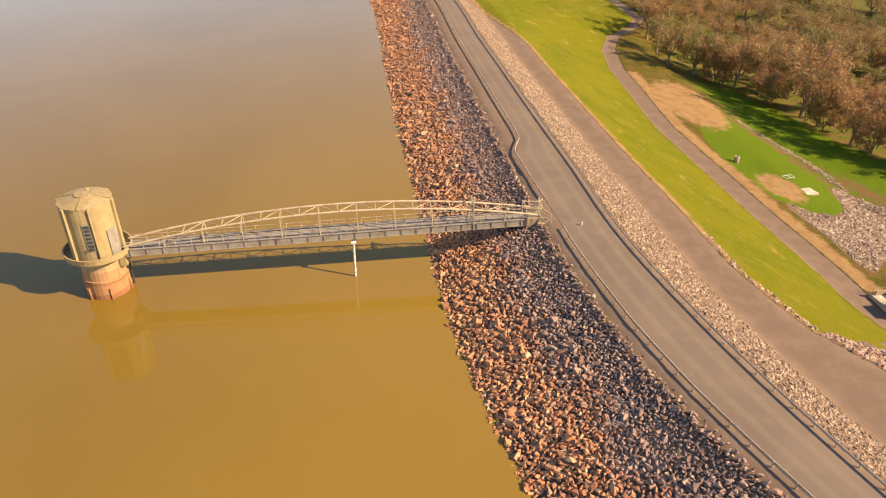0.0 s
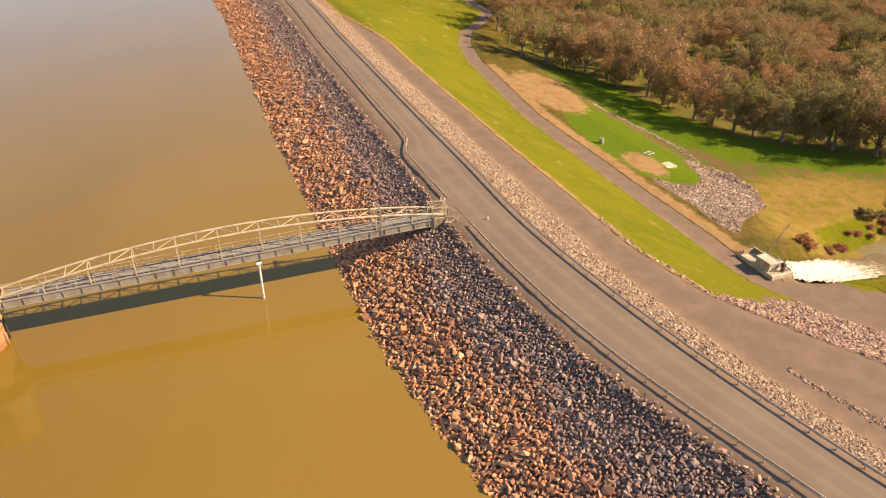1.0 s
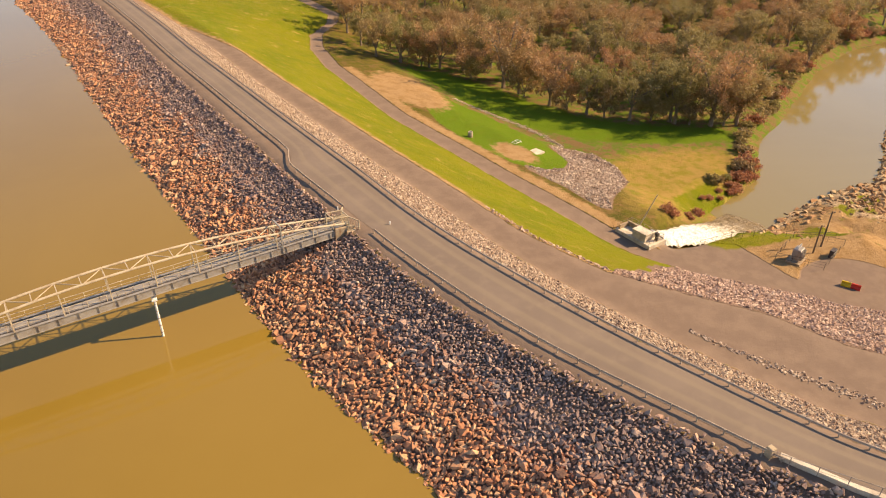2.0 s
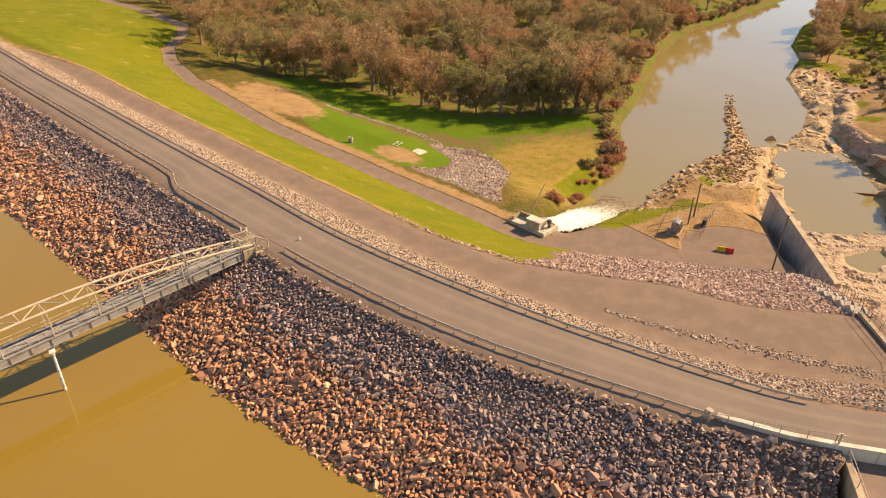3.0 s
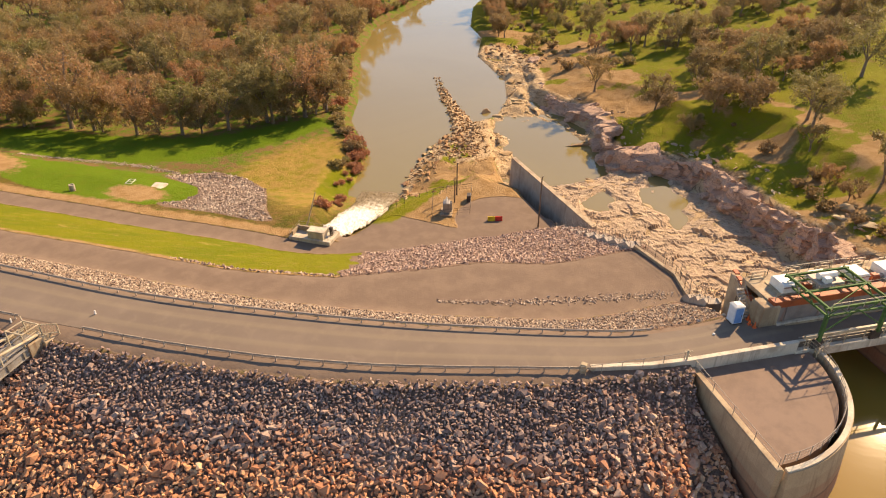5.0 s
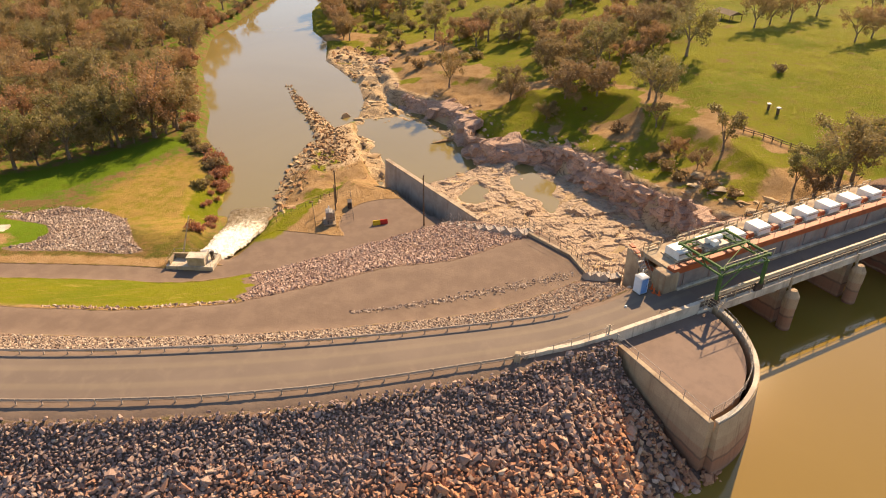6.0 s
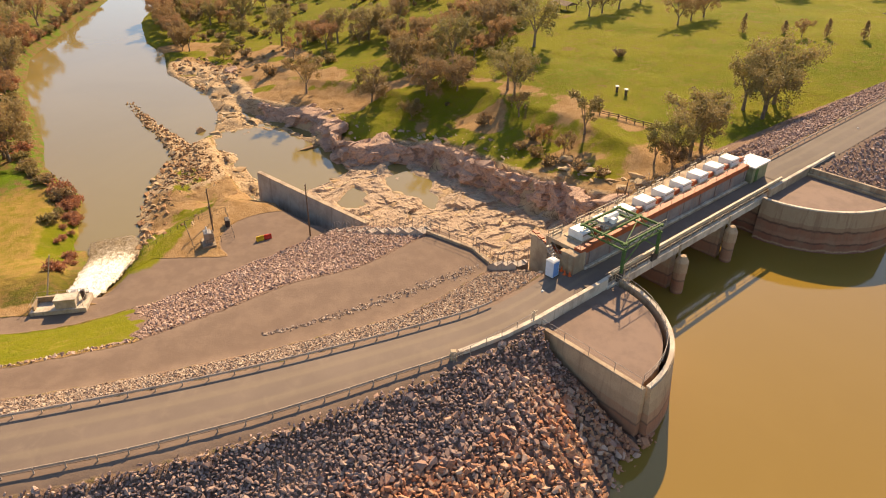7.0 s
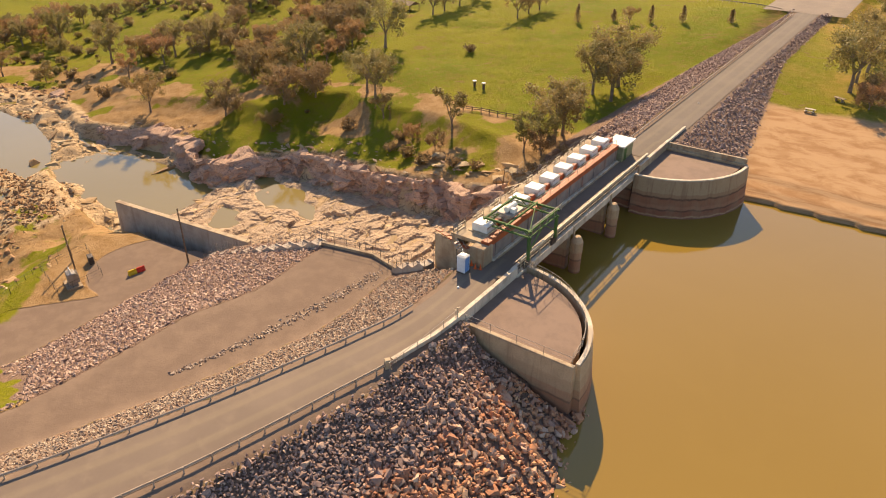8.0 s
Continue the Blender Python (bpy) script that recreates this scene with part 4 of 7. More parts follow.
def pipe_fence(pts, label, gap=2.4, high=1.05, wires=2, material=None, category="railing", name="railing", mesh=False):
    """Posts and thin rails along places; everything one thing."""
    material = material or GALV
    base = Vector(pts[0])
    fence = thing(name, Matrix.Translation(base), label, category)
    loc = [Vector(p) - base for p in pts]
    post = mesh_of(Shape().tube([(0, 0, -0.15), (0, 0, high)], 0.035, 6), "post")
    for a, b in zip(loc, loc[1:]):
        n = max(1, round((b - a).length / gap))
        for k in range(n):
            part("post", post, material, fence, m=Matrix.Translation(a + (b - a) * k / n))
    part("post", post, material, fence, m=Matrix.Translation(loc[-1]))
    for w in range(wires):
        z = high * (1 - w / wires) - 0.02
        part("rail", Shape().tube([p + Vector((0, 0, z)) for p in loc], 0.028 if w == 0 else 0.016, 5), material, fence)
    if mesh:
        s = Shape()
        for a, b in zip(loc, loc[1:]):
            n = max(2, int((b - a).length / 0.35))
            for k in range(n):
                p = a + (b - a) * k / n
                s.tube([p + Vector((0, 0, 0.02)), p + Vector((0, 0, high - 0.03))], 0.009, 3)
        part("mesh_wire", s, material, fence)
    return fence


# ---- spillway: curved walls, piers, deck, gates ----
def local_thing(name, s, n, z, label, category, group="", kind=""):
    return thing(name, SPILLWAY @ Matrix.Translation((s, n, z)), label, category, group, kind)


def arc(cs, cn, r, sign, k=28):
    return [(cs + sign * r * math.sin(math.pi / 2 * i / k), cn - r * math.cos(math.pi / 2 * i / k)) for i in range(k + 1)]


def approach_wall(cs, cn, sign, label, stone):
    """Quarter-round abutment: battered curved wall, straight flank wall, coping and paved top."""
    r = 13.5
    flank_s = cs - sign * 0.8
    w = thing("approach_wall", SPILLWAY.copy(), label, "retaining wall", "curved spillway walls", "structure")
    outer = arc(cs, cn, r, sign)
    path = [(a, b, 0) for a, b in outer]
    side = -sign
    part("curved_wall", Shape().sweep(path, [(0.0 * side, 6.35), (0.5 * side, 6.35), (1.6 * side, -8.5), (-0.5 * side, -8.5)]), stone, w, smooth=False)
    part("coping", Shape().sweep(path, [(-0.05 * side, 6.352), (0.4 * side, 6.352), (0.4 * side, 6.53), (-0.05 * side, 6.53)]), CONCRETE_PALE, w)
    a, b = sorted((flank_s - sign * 0.0, flank_s + sign * 0.7))
    part("flank_wall", Shape().box(a, b, cn - r - 0.1, cn + 0.3, -8.5, 6.345), stone, w)
    part("flank_coping", Shape().box(a - 0.04, b - 0.2, cn - r - 0.1, cn + 0.2, 6.347, 6.56, bevel=0.03), CONCRETE, w)
    fill = [(flank_s + sign * 0.6, cn - r + 0.7)] + [(cs + sign * (r - 0.7) * math.sin(math.pi / 2 * i / 16), cn - (r - 0.7) * math.cos(math.pi / 2 * i / 16)) for i in range(17)] + [(flank_s + sign * 0.6, cn)]
    part("paved_top", Shape().prism(fill if sign < 0 else fill[::-1], 3.0, 6.08), PAVED, w)
    for k in range(1, 7):
        ang = math.pi / 2 * k / 7
        p = Vector((cs + sign * (r + 0.02) * math.sin(ang), cn - (r + 0.02) * math.cos(ang), 0))
        q = Vector((cs + sign * (r + 0.52) * math.sin(ang), cn - (r + 0.52) * math.cos(ang), 0))
        part("joint", Shape().bar((p.x, p.y, 6.3), (q.x, q.y, -8.3), 0.06, 0.05), STEEL_DARK, w)
    return w


def make_paved():
    m = Mat("rough_brown_paving", 0.92)
    c = m.mix(m.step(m.noise(0.4, 6, 0.65), 0.38, 0.66), (0.22, 0.148, 0.11), (0.175, 0.118, 0.088))
    c = m.mix(m.step(m.noise(5, 5, 0.7), 0.45, 0.75, 0.0, 0.5), c, (0.24, 0.16, 0.115))
    m.color(c)
    return m.bump(m.noise(12, 4), 0.3, 0.03).m


WALKWAY = concrete("grey_walkway_concrete", (0.44, 0.37, 0.30), (0.34, 0.275, 0.22), (0.26, 0.19, 0.145))
PAVED = make_paved()
approach_wall(8.3, 41.9, 1, "rust-stained curved concrete wall with a paved top", CONCRETE_WET)
approach_wall(70.3, 41.5, -1, "far rust-stained curved concrete wall with banded water marks", CONCRETE_RUST)

# upstands between road and paved tops
par = thing("parapet_wall", SPILLWAY @ Matrix.Translation((7, 41.9, 7)), "whitish concrete parapet beside the road", "parapet", kind="structure")
A = SPILLWAY.inverted() @ Vector((32.4, 28.6, 0))
part("wall", Shape().sweep([(A.x - 7, A.y - 41.9, 0), (-4, 0.25, 0), (0, 0.0, 0), (12.6, 0.0, 0)], [(-0.18, -3.0), (0.18, -3.0), (0.18, 0.42), (-0.18, 0.42)]), CONCRETE_PALE, par)
part("coping", Shape().sweep([(A.x - 7, A.y - 41.9, 0), (-4, 0.25, 0), (0, 0.0, 0), (12.6, 0.0, 0)], [(-0.24, 0.422), (0.24, 0.422), (0.24, 0.55), (-0.24, 0.55)]), CONCRETE_PALE, par)
far_par = thing("parapet_wall", SPILLWAY @ Matrix.Translation((58, 41.5, 7)), "low grey concrete parapet at the far abutment", "parapet", kind="structure")
part("wall", Shape().box(0, 13.3, -0.18, 0.18, -3, 0.42), CONCRETE, far_par)
part("coping", Shape().box(0, 13.4, -0.25, 0.25, 0.422, 0.58, bevel=0.04), CONCRETE_PALE, far_par)
part("flank_upstand", Shape().box(12.7, 13.2, -13.4, -0.3, -1.0, 0.35, bevel=0.05), CONCRETE, far_par)
part("rail_beam", Shape().box(13.41, 22.0, -0.2, 0.2, -0.5, 0.5, bevel=0.03), CONCRETE_PALE, far_par)


def at_spill(s, n, z):
    x, y = sn(s, n)
    return (x, y, z)


pipe_fence([at_spill(-4.2, 42.25, 7.55), at_spill(0, 42.05, 7.55), at_spill(6.6, 41.9, 7.55)], "thin grey pipe railing on the parapet", 2.6, 0.9)
pipe_fence([at_spill(7.7, 41.4, 6.63), at_spill(7.7, 35, 6.63), at_spill(7.75, 28.6, 6.63)], "thin pipe railing along the flank wall", 2.6, 0.95)
pipe_fence([at_spill(a, b, 6.63) for a, b in arc(8.3, 41.9, 13.1, 1, 14)], "galvanised mesh railing round the curved wall", 1.9, 1.05, 3, mesh=True)
pipe_fence([at_spill(20.2, 41.2, 7.1), at_spill(20.2, 39.8, 7.1), at_spill(22.6, 40.9, 7.1)], "pale pipe railing at the gantry foot", 1.2, 1.1, 3, STEEL_CREAM)
gate_post = local_thing("gate_post", 6.9, 41.9, 7.5, "white-topped pipe gate post on the parapet", "post")
part("pipe", Shape().tube([(0, 0, 0), (0, 0, 1.2)], 0.09, 8), STEEL_CREAM, gate_post)
part("arm", Shape().bar((-0.5, 0, 1.0), (0.5, 0, 1.0), 0.06, 0.06).bar((0, -0.5, 0.8), (0, 0.5, 0.8), 0.06, 0.06), STEEL_CREAM, gate_post)

deck = thing("spillway_bridge", SPILLWAY.copy(), "concrete road bridge with pale kerbs across the spillway", "bridge", kind="structure")
part("deck_slab", Shape().box(16.8, 62.6, 42.25, 47.6, 6.15, 7.02), ROAD, deck)
part("edge_beam", Shape().box(19.4, 62.4, 41.6, 42.245, 5.4, 6.42, bevel=0.06), CONCRETE_PALE, deck)
part("kerb", Shape().box(19.4, 62.4, 42.27, 42.6, 7.024, 7.12, bevel=0.03), CONCRETE_PALE, deck)
part("kerb", Shape().box(20.5, 62.0, 45.0, 45.4, 7.05, 7.2, bevel=0.03), CONCRETE, deck)
part("crane_rail", Shape().box(20.5, 61.0, 42.8, 42.92, 7.024, 7.14), GALV, deck)
part("girder", Shape().box(21.0, 57.5, 43.0, 43.6, 5.2, 6.14), CONCRETE, deck)
part("girder", Shape().box(21.0, 57.5, 45.0, 45.6, 5.2, 6.14), CONCRETE, deck)
rails = local_thing("bridge_railing", 20.5, 41.82, 6.42, "pale two-bar steel railing on the bridge edge", "railing")
for k in range(18):
    part("post", Shape().box(-0.04, 0.04, -0.04, 0.04, 0, 1.4), STEEL_CREAM, rails, m=Matrix.Translation((k * 2.42, 0, 0)))
part("rail", Shape().box(-0.3, 41.6, -0.16, 0.16, 1.36, 1.74, bevel=0.03), STEEL_CREAM, rails)
part("rail", Shape().box(-0.3, 41.6, -0.02, 0.02, 0.76, 0.80), STEEL_CREAM, rails)
for s0 in (34.2, 46.6):
    pier = local_thing("bridge_pier", s0, 42.4, -8, "rust-stained round-nosed concrete pier standing in water", "pier", "spillway piers")
    part("nose", Shape().lathe([(0.82, 0), (0.82, 11.0), (0.88, 11.02), (0.88, 12.7), (0.45, 13.5), (0, 13.55)], 20, Matrix.Translation((0, -1.75, 0))), CONCRETE_WET, pier, smooth=False)
    part("wall", Shape().box(-0.55, 0.55, -0.5, 7.2, 0, 13.1), CONCRETE_WET, pier)
    part("corbel", Shape().box(-1.5, 1.5, 0.0, 3.6, 12.3, 13.15, bevel=0.3), CONCRETE, pier)
    part("marker_post", Shape().box(-0.12, 0.12, -1.3, -1.06, 13.3, 14.9), STEEL_CREAM, pier)
for s0, label in ((20.9, "stained concrete abutment below the bridge"), (57.9, "far stained concrete abutment below the bridge")):
    ab = local_thing("abutment", s0, 46, -8, label, "abutment", kind="structure")
    part("wall", Shape().box(-0.9, 0.9, -4.05, 4.5, 0, 14.1), CONCRETE_RUST, ab)

# gate house: long wall with hoist deck, red band, white hoist covers
gh = local_thing("gate_structure", 18.4, 45.6, 7, "long grey concrete hoist wall with a red band", "gate structure", kind="structure")
part("wall", Shape().box(0.6, 39.8, 0.0, 0.7, -0.9, 2.19), GATE_WALL, gh)
part("end_block", Shape().box(-0.9, 1.2, -0.25, 1.7, 0.0, 2.55, bevel=0.12), CONCRETE, gh)
part("red_band", Shape().box(0.4, 39.9, -0.12, 0.95, 2.2, 2.95, bevel=0.04), STEEL_RED, gh)
part("hoist_deck", Shape().box(0.4, 39.9, 0.96, 5.4, 2.2, 2.7), CONCRETE, gh)
part("rear_beam", Shape().box(0.4, 39.9, 4.6, 5.3, 0.2, 2.19), CONCRETE, gh)
for k in range(10):
    part("pilaster", Shape().box(0, 0.5, -0.1, 0.0, 0.05, 2.19), GATE_WALL, gh, m=Matrix.Translation((2.2 + k * 4.1, -0.005, 0)))
part("base_ledge", Shape().box(1.2, 39.7, -0.45, -0.0, 0.0, 0.35, bevel=0.05), CONCRETE_PALE, gh)
part("sill", Shape().box(2.0, 39.0, 1.0, 6.5, -17, -9.5), CONCRETE_WET, gh)
for k, (a, b) in enumerate(((21.9, 33.2), (35.2, 45.6), (47.6, 56.9))):
    g = local_thing("radial_gate", (a + b) / 2, 48.2, -4.5, "dark rusty steel radial gate between the piers", "gate", "spillway gates")
    w = (b - a) / 2
    part("skin", Shape().sweep([(-w, 0, 0), (w, 0, 0)], [(0.0, -5), (0.55, -2), (0.75, 1.5), (0.55, 5), (0.3, 7.8), (0.2, 7.8), (0.4, 5), (0.6, 1.5), (0.4, -2), (-0.1, -5)]), STEEL_DARK, g)
    for j in range(-2, 3):
        part("rib", Shape().box(-0.1, 0.1, 0.6, 0.9, -4.5, 7.5), STEEL_DARK, g, m=Matrix.Translation((j * w / 2.6, 0, 0)))
for k in range(9):
    c = local_thing("hoist_cover", 21.9 + 4.36 * k, 48.1, 9.7, "white sheet-metal hoist cover on the gate deck", "hoist cover", "hoist covers")
    v = [(x * a, y * b, z) for z, a, b in ((0.1, 1.06, 1.12), (1.0, 1.06, 1.12), (1.1, 1.0, 1.02)) for x, y in ((-1, -1), (1, -1), (1, 1), (-1, 1))]
    f = [(3, 2, 1, 0), (8, 9, 10, 11)] + [(j + i, j + (i + 1) % 4, j + 4 + (i + 1) % 4, j + 4 + i) for j in (0, 4) for i in range(4)]
    part("cover", Shape().add(v, f), WHITE, c)
    part("plinth", Shape().box(-1.4, 1.4, -1.45, 1.45, -0.3, 0.1), CONCRETE, c)
    part("rim", Shape().box(-1.15, 1.15, -1.21, -1.151, 0.8, 0.93), GALV, c)
    mot = local_thing("hoist_motor", 24.0 + 4.36 * k, 47.4, 9.7, "rusty red gearbox and motor on the gate deck", "motor", "hoist motors")
    part("gearbox", Shape().box(-0.45, 0.45, -0.4, 0.4, 0.0, 0.75, bevel=0.12), STEEL_RED, mot)
    part("motor", Shape().tube([(0.45, 0, 0.4), (1.1, 0, 0.4)], 0.24, 10), GALV, mot)
pipe_fence([at_spill(19.0, 45.75, 9.95), at_spill(38, 45.75, 9.95), at_spill(57.8, 45.75, 9.95)], "thin pale pipe railing on the gate deck", 2.7, 0.95, 2, STEEL_CREAM)
pipe_fence([at_spill(19.0, 50.8, 9.7), at_spill(38, 50.8, 9.7), at_spill(57.8, 50.8, 9.7)], "rear pipe railing on the gate deck", 2.7, 0.95, 2, STEEL_DARK)

for k in range(10):
    br = local_thing("deck_bracket", 20.2 + 4.36 * k, 50.4, 9.7, "pale steel stop-log lifting frame on the gate deck", "frame", "lifting frames")
    part("bar", Shape().bar((-0.9, 0, 0.12), (0.9, 0, 0.12), 0.1, 0.1), STEEL_CREAM, br)
    part("bar", Shape().bar((-0.9, 0.5, 0.12), (0.9, 0.5, 0.12), 0.1, 0.1), STEEL_CREAM, br)
    part("post", Shape().bar((-0.8, 0, 0), (-0.8, 0, 0.9), 0.08, 0.08), STEEL_CREAM, br)
    part("post", Shape().bar((0.8, 0, 0), (0.8, 0, 0.9), 0.08, 0.08), STEEL_CREAM, br)
    part("top_bar", Shape().bar((-0.85, 0, 0.9), (0.85, 0, 0.9), 0.08, 0.08), STEEL_CREAM, br)
hut = local_thing("switch_hut", 58.4, 44.7, 7.04, "small sage-green hut with a pale flat roof", "hut")
part("wall", Shape().box(0, 4.4, 0, 2.9, 0, 2.55), SHED_GREEN, hut)
part("roof", Shape().box(-0.25, 4.65, -0.3, 3.2, 2.555, 2.75, bevel=0.04), WHITE, hut)
d = part("door", Shape().box(0.8, 1.7, -0.05, -0.004, 0.02, 2.05), STEEL_GREEN, hut)
part("door_handle", Shape().box(1.55, 1.62, -0.1, -0.055, 0.95, 1.1), GALV, d)
part("window", Shape().box(4.403, 4.44, 0.9, 1.9, 1.2, 1.9), GLASS_DARK, hut)

# travelling gantry
gan = local_thing("gantry_crane", 21.8, 41.6, 7.16, "green lattice steel gantry crane straddling the bridge", "crane")
H = 4.25
for s0 in (0.0, 7.2):
    b = part("main_truss", Shape().bar((s0, -0.3, H), (s0, 6.6, H), 0.22, 0.26).bar((s0, -0.3, H - 0.85), (s0, 6.6, H - 0.85), 0.18, 0.2), STEEL_GREEN, gan)
    for k in range(6):
        y0, y1 = -0.2 + k * 1.12, -0.2 + (k + 1) * 1.12
        z0, z1 = (H, H - 0.85) if k % 2 else (H - 0.85, H)
        part("brace", Shape().bar((s0, y0, z0), (s0, y1, z1), 0.09, 0.09), STEEL_GREEN, b)
    part("leg", Shape().bar((s0, 0, 0.25), (s0, 0, H - 0.9), 0.34, 0.34), STEEL_GREEN, gan)
    part("leg", Shape().bar((s0, 6.3, 2.75), (s0, 6.3, H - 0.9), 0.3, 0.3), STEEL_GREEN, gan)
    part("bogie", Shape().box(s0 - 0.6, s0 + 0.6, -0.0, 0.3, -0.73, 0.34, bevel=0.05), STEEL_DARK, gan)
for y0 in (0.0, 3.1, 6.3):
    part("end_beam", Shape().bar((-0.4, y0, H + 0.02), (7.6, y0, H + 0.02), 0.2, 0.24), STEEL_GREEN, gan)
part("leg_brace", Shape().bar((0, 0, 1.2), (3.6, 0, H - 0.6), 0.12, 0.12).bar((7.2, 0, 1.2), (3.6, 0, H - 0.6), 0.12, 0.12), STEEL_GREEN, gan)
part("top_brace", Shape().bar((0, 0, H + 0.1), (7.2, 3.1, H + 0.1), 0.09, 0.09).bar((7.2, 3.1, H + 0.1), (0, 6.3, H + 0.1), 0.09, 0.09), STEEL_GREEN, gan)
for y0 in (0.0, 6.3):
    lat = part("side_lattice", Shape().bar((-0.2, y0, H - 0.85), (7.4, y0, H - 0.85), 0.14, 0.16), STEEL_GREEN, gan)
    for k in range(6):
        x0, x1 = k * 1.2, (k + 1) * 1.2
        z0, z1 = (H, H - 0.85) if k % 2 else (H - 0.85, H)
        part("brace", Shape().bar((x0, y0, z0), (x1, y0, z1), 0.08, 0.08), STEEL_GREEN, lat)
for y0 in (-0.45, 6.75):
    part("walk_rail", Shape().bar((-0.3, y0, H + 0.95), (7.5, y0, H + 0.95), 0.05, 0.05), STEEL_CREAM, gan)
    for k in range(5):
        part("rail_post", Shape().bar((-0.2 + 1.9 * k, y0, H), (-0.2 + 1.9 * k, y0, H + 0.95), 0.05, 0.05), STEEL_CREAM, gan)
tr = part("trolley", Shape().box(1.6, 4.6, 3.4, 5.6, H + 0.16, H + 0.42, bevel=0.05), GALV, gan)
part("winch", Shape().tube([(2.0, 4.5, H + 0.8), (4.2, 4.5, H + 0.8)], 0.36, 12), WHITE, tr)
part("motor", Shape().box(2.2, 3.0, 3.5, 4.1, H + 0.44, H + 1.0, bevel=0.08), WHITE, tr)

# wing walls beside the gates
ww = thing("wing_wall", SPILLWAY @ Matrix.Translation((18.2, 46.9, -14)), "tall plain concrete wing wall below the road", "retaining wall", kind="structure")
part("wall", Shape().add([(-0.4, 0.5, 0), (0.4, 0.5, 0), (2.6, 7.5, 0), (1.8, 7.5, 0), (-0.4, 0.5, 22.6), (0.4, 0.5, 22.6), (2.6, 7.5, 22.0), (1.8, 7.5, 22.0)],
     [(3, 2, 1, 0), (4, 5, 6, 7), (0, 1, 5, 4), (1, 2, 6, 5), (2, 3, 7, 6), (3, 0, 4, 7)]), CONCRETE, ww)
for k in range(5):
    part("rusty_cap", Shape().bar((0.1 + 0.42 * k, 1.2 + 1.3 * k, 22.55), (0.4 + 0.42 * k, 2.2 + 1.3 * k, 22.45), 0.5, 0.16), STEEL_RED, ww)
rw = thing("wing_wall", SPILLWAY @ Matrix.Translation((61.5, 48.5, -15)), "stained concrete wing wall on the right bank", "retaining wall", kind="structure")
part("wall", Shape().add([(-0.4, 0, 0), (0.5, 0, 0), (1.5, 20, 0), (0.6, 20, 0), (-0.4, 0, 20), (0.5, 0, 20), (1.5, 20, 9.5), (0.6, 20, 9.5)],
     [(3, 2, 1, 0), (4, 5, 6, 7), (0, 1, 5, 4), (1, 2, 6, 5), (2, 3, 7, 6), (3, 0, 4, 7)]), CONCRETE, rw)
pipe_fence([at_spill(62.2, 52, 4.0), at_spill(62.8, 60, 0.0), at_spill(63.2, 68.5, -5.0), at_spill(70, 69, -4.5)], "tall wire mesh fence on the bank edge", 2.6, 1.8, 3, GALV, "fence", "mesh_fence")
tw = thing("training_wall", Matrix.Translation((110, 54.5, -12.6)), "long dark concrete training wall with a pale top", "retaining wall", kind="structure")
a, b = Vector((-13.2, -13.0, 0.5)), Vector((13.4, 12.6, 0))
side = Vector((b.y - a.y, a.x - b.x, 0)).normalized()
v = [p + side * o + Vector((0, 0, h)) for p in (a, b) for o, h in ((-0.9, -11), (0.8, -11), (0.5, 0), (-0.35, 0))]
part("wall", Shape().add(v, [(0, 1, 2, 3), (7, 6, 5, 4), (0, 4, 5, 1), (1, 5, 6, 2), (2, 6, 7, 3), (3, 7, 4, 0)]), WALKWAY, tw)
v = [p + side * o + Vector((0, 0, h)) for p in (a, b) for o, h in ((-0.42, 0.004), (0.58, 0.004), (0.58, 0.16), (-0.42, 0.16))]
part("coping", Shape().add(v, [(0, 1, 2, 3), (7, 6, 5, 4), (0, 4, 5, 1), (1, 5, 6, 2), (2, 6, 7, 3), (3, 7, 4, 0)]), CONCRETE, tw)

# ---- intake tower and footbridge ----
tower = thing("intake_tower", Matrix.Translation((-42.7, 75.0, -3)), "cream round intake tower with a rust-stained base in water", "tower")
part("base_shaft", Shape().lathe([(2.75, -4), (2.75, 5.6), (2.6, 5.62), (2.6, 8.5)], 32), TOWER_WET, tower, smooth=False)
part("corbel", Shape().lathe([(2.6, 7.2), (2.62, 7.9), (3.1, 8.6), (3.9, 8.75)], 32), TOWER_STONE, tower)
part("gallery", Shape().lathe([(3.0, 8.76), (3.95, 8.76), (4.05, 9.55), (3.88, 9.57), (3.78, 8.95), (3.0, 8.95)], 40), TOWER_STONE, tower)
part("drum_wall", Shape().lathe([(3.05, 8.96), (3.05, 15.9)], 32), TOWER_STONE, tower)
roof = part("roof", Shape().lathe([(3.04, 15.88), (3.1, 15.9), (3.1, 16.1), (1.0, 16.6), (0.0, 16.66)], 32), TOWER_STONE, tower)
part("hatch", Shape().lathe([(1.0, 16.58), (1.0, 16.72), (0, 16.76)], 20), TOWER_STONE, roof)
part("seam", Shape().bar((0.9, 0, 16.64), (3.2, 0, 16.2), 0.12, 0.08).bar((-0.9, 0.2, 16.64), (-3.2, 0.4, 16.2), 0.12, 0.08).bar((0.2, -0.9, 16.64), (0.5, -3.15, 16.2), 0.12, 0.08), TOWER_STONE, roof)
part("knob", Shape().box(-0.2, 0.2, 0.9, 1.3, 16.5, 16.95, bevel=0.06), TOWER_STONE, roof)
for k in range(6):
    rot = Matrix.Rotation(radians(-118 + 60 * k), 4, "Z")
    part("pilaster", Shape().box(3.0, 3.34, -0.24, 0.24, 8.96, 16.05, bevel=0.05), TOWER_STONE, tower, m=rot)
    part("fin", Shape().box(2.55, 2.95, -0.2, 0.2, -4, 4.6, bevel=0.05), TOWER_WET, tower, m=rot)
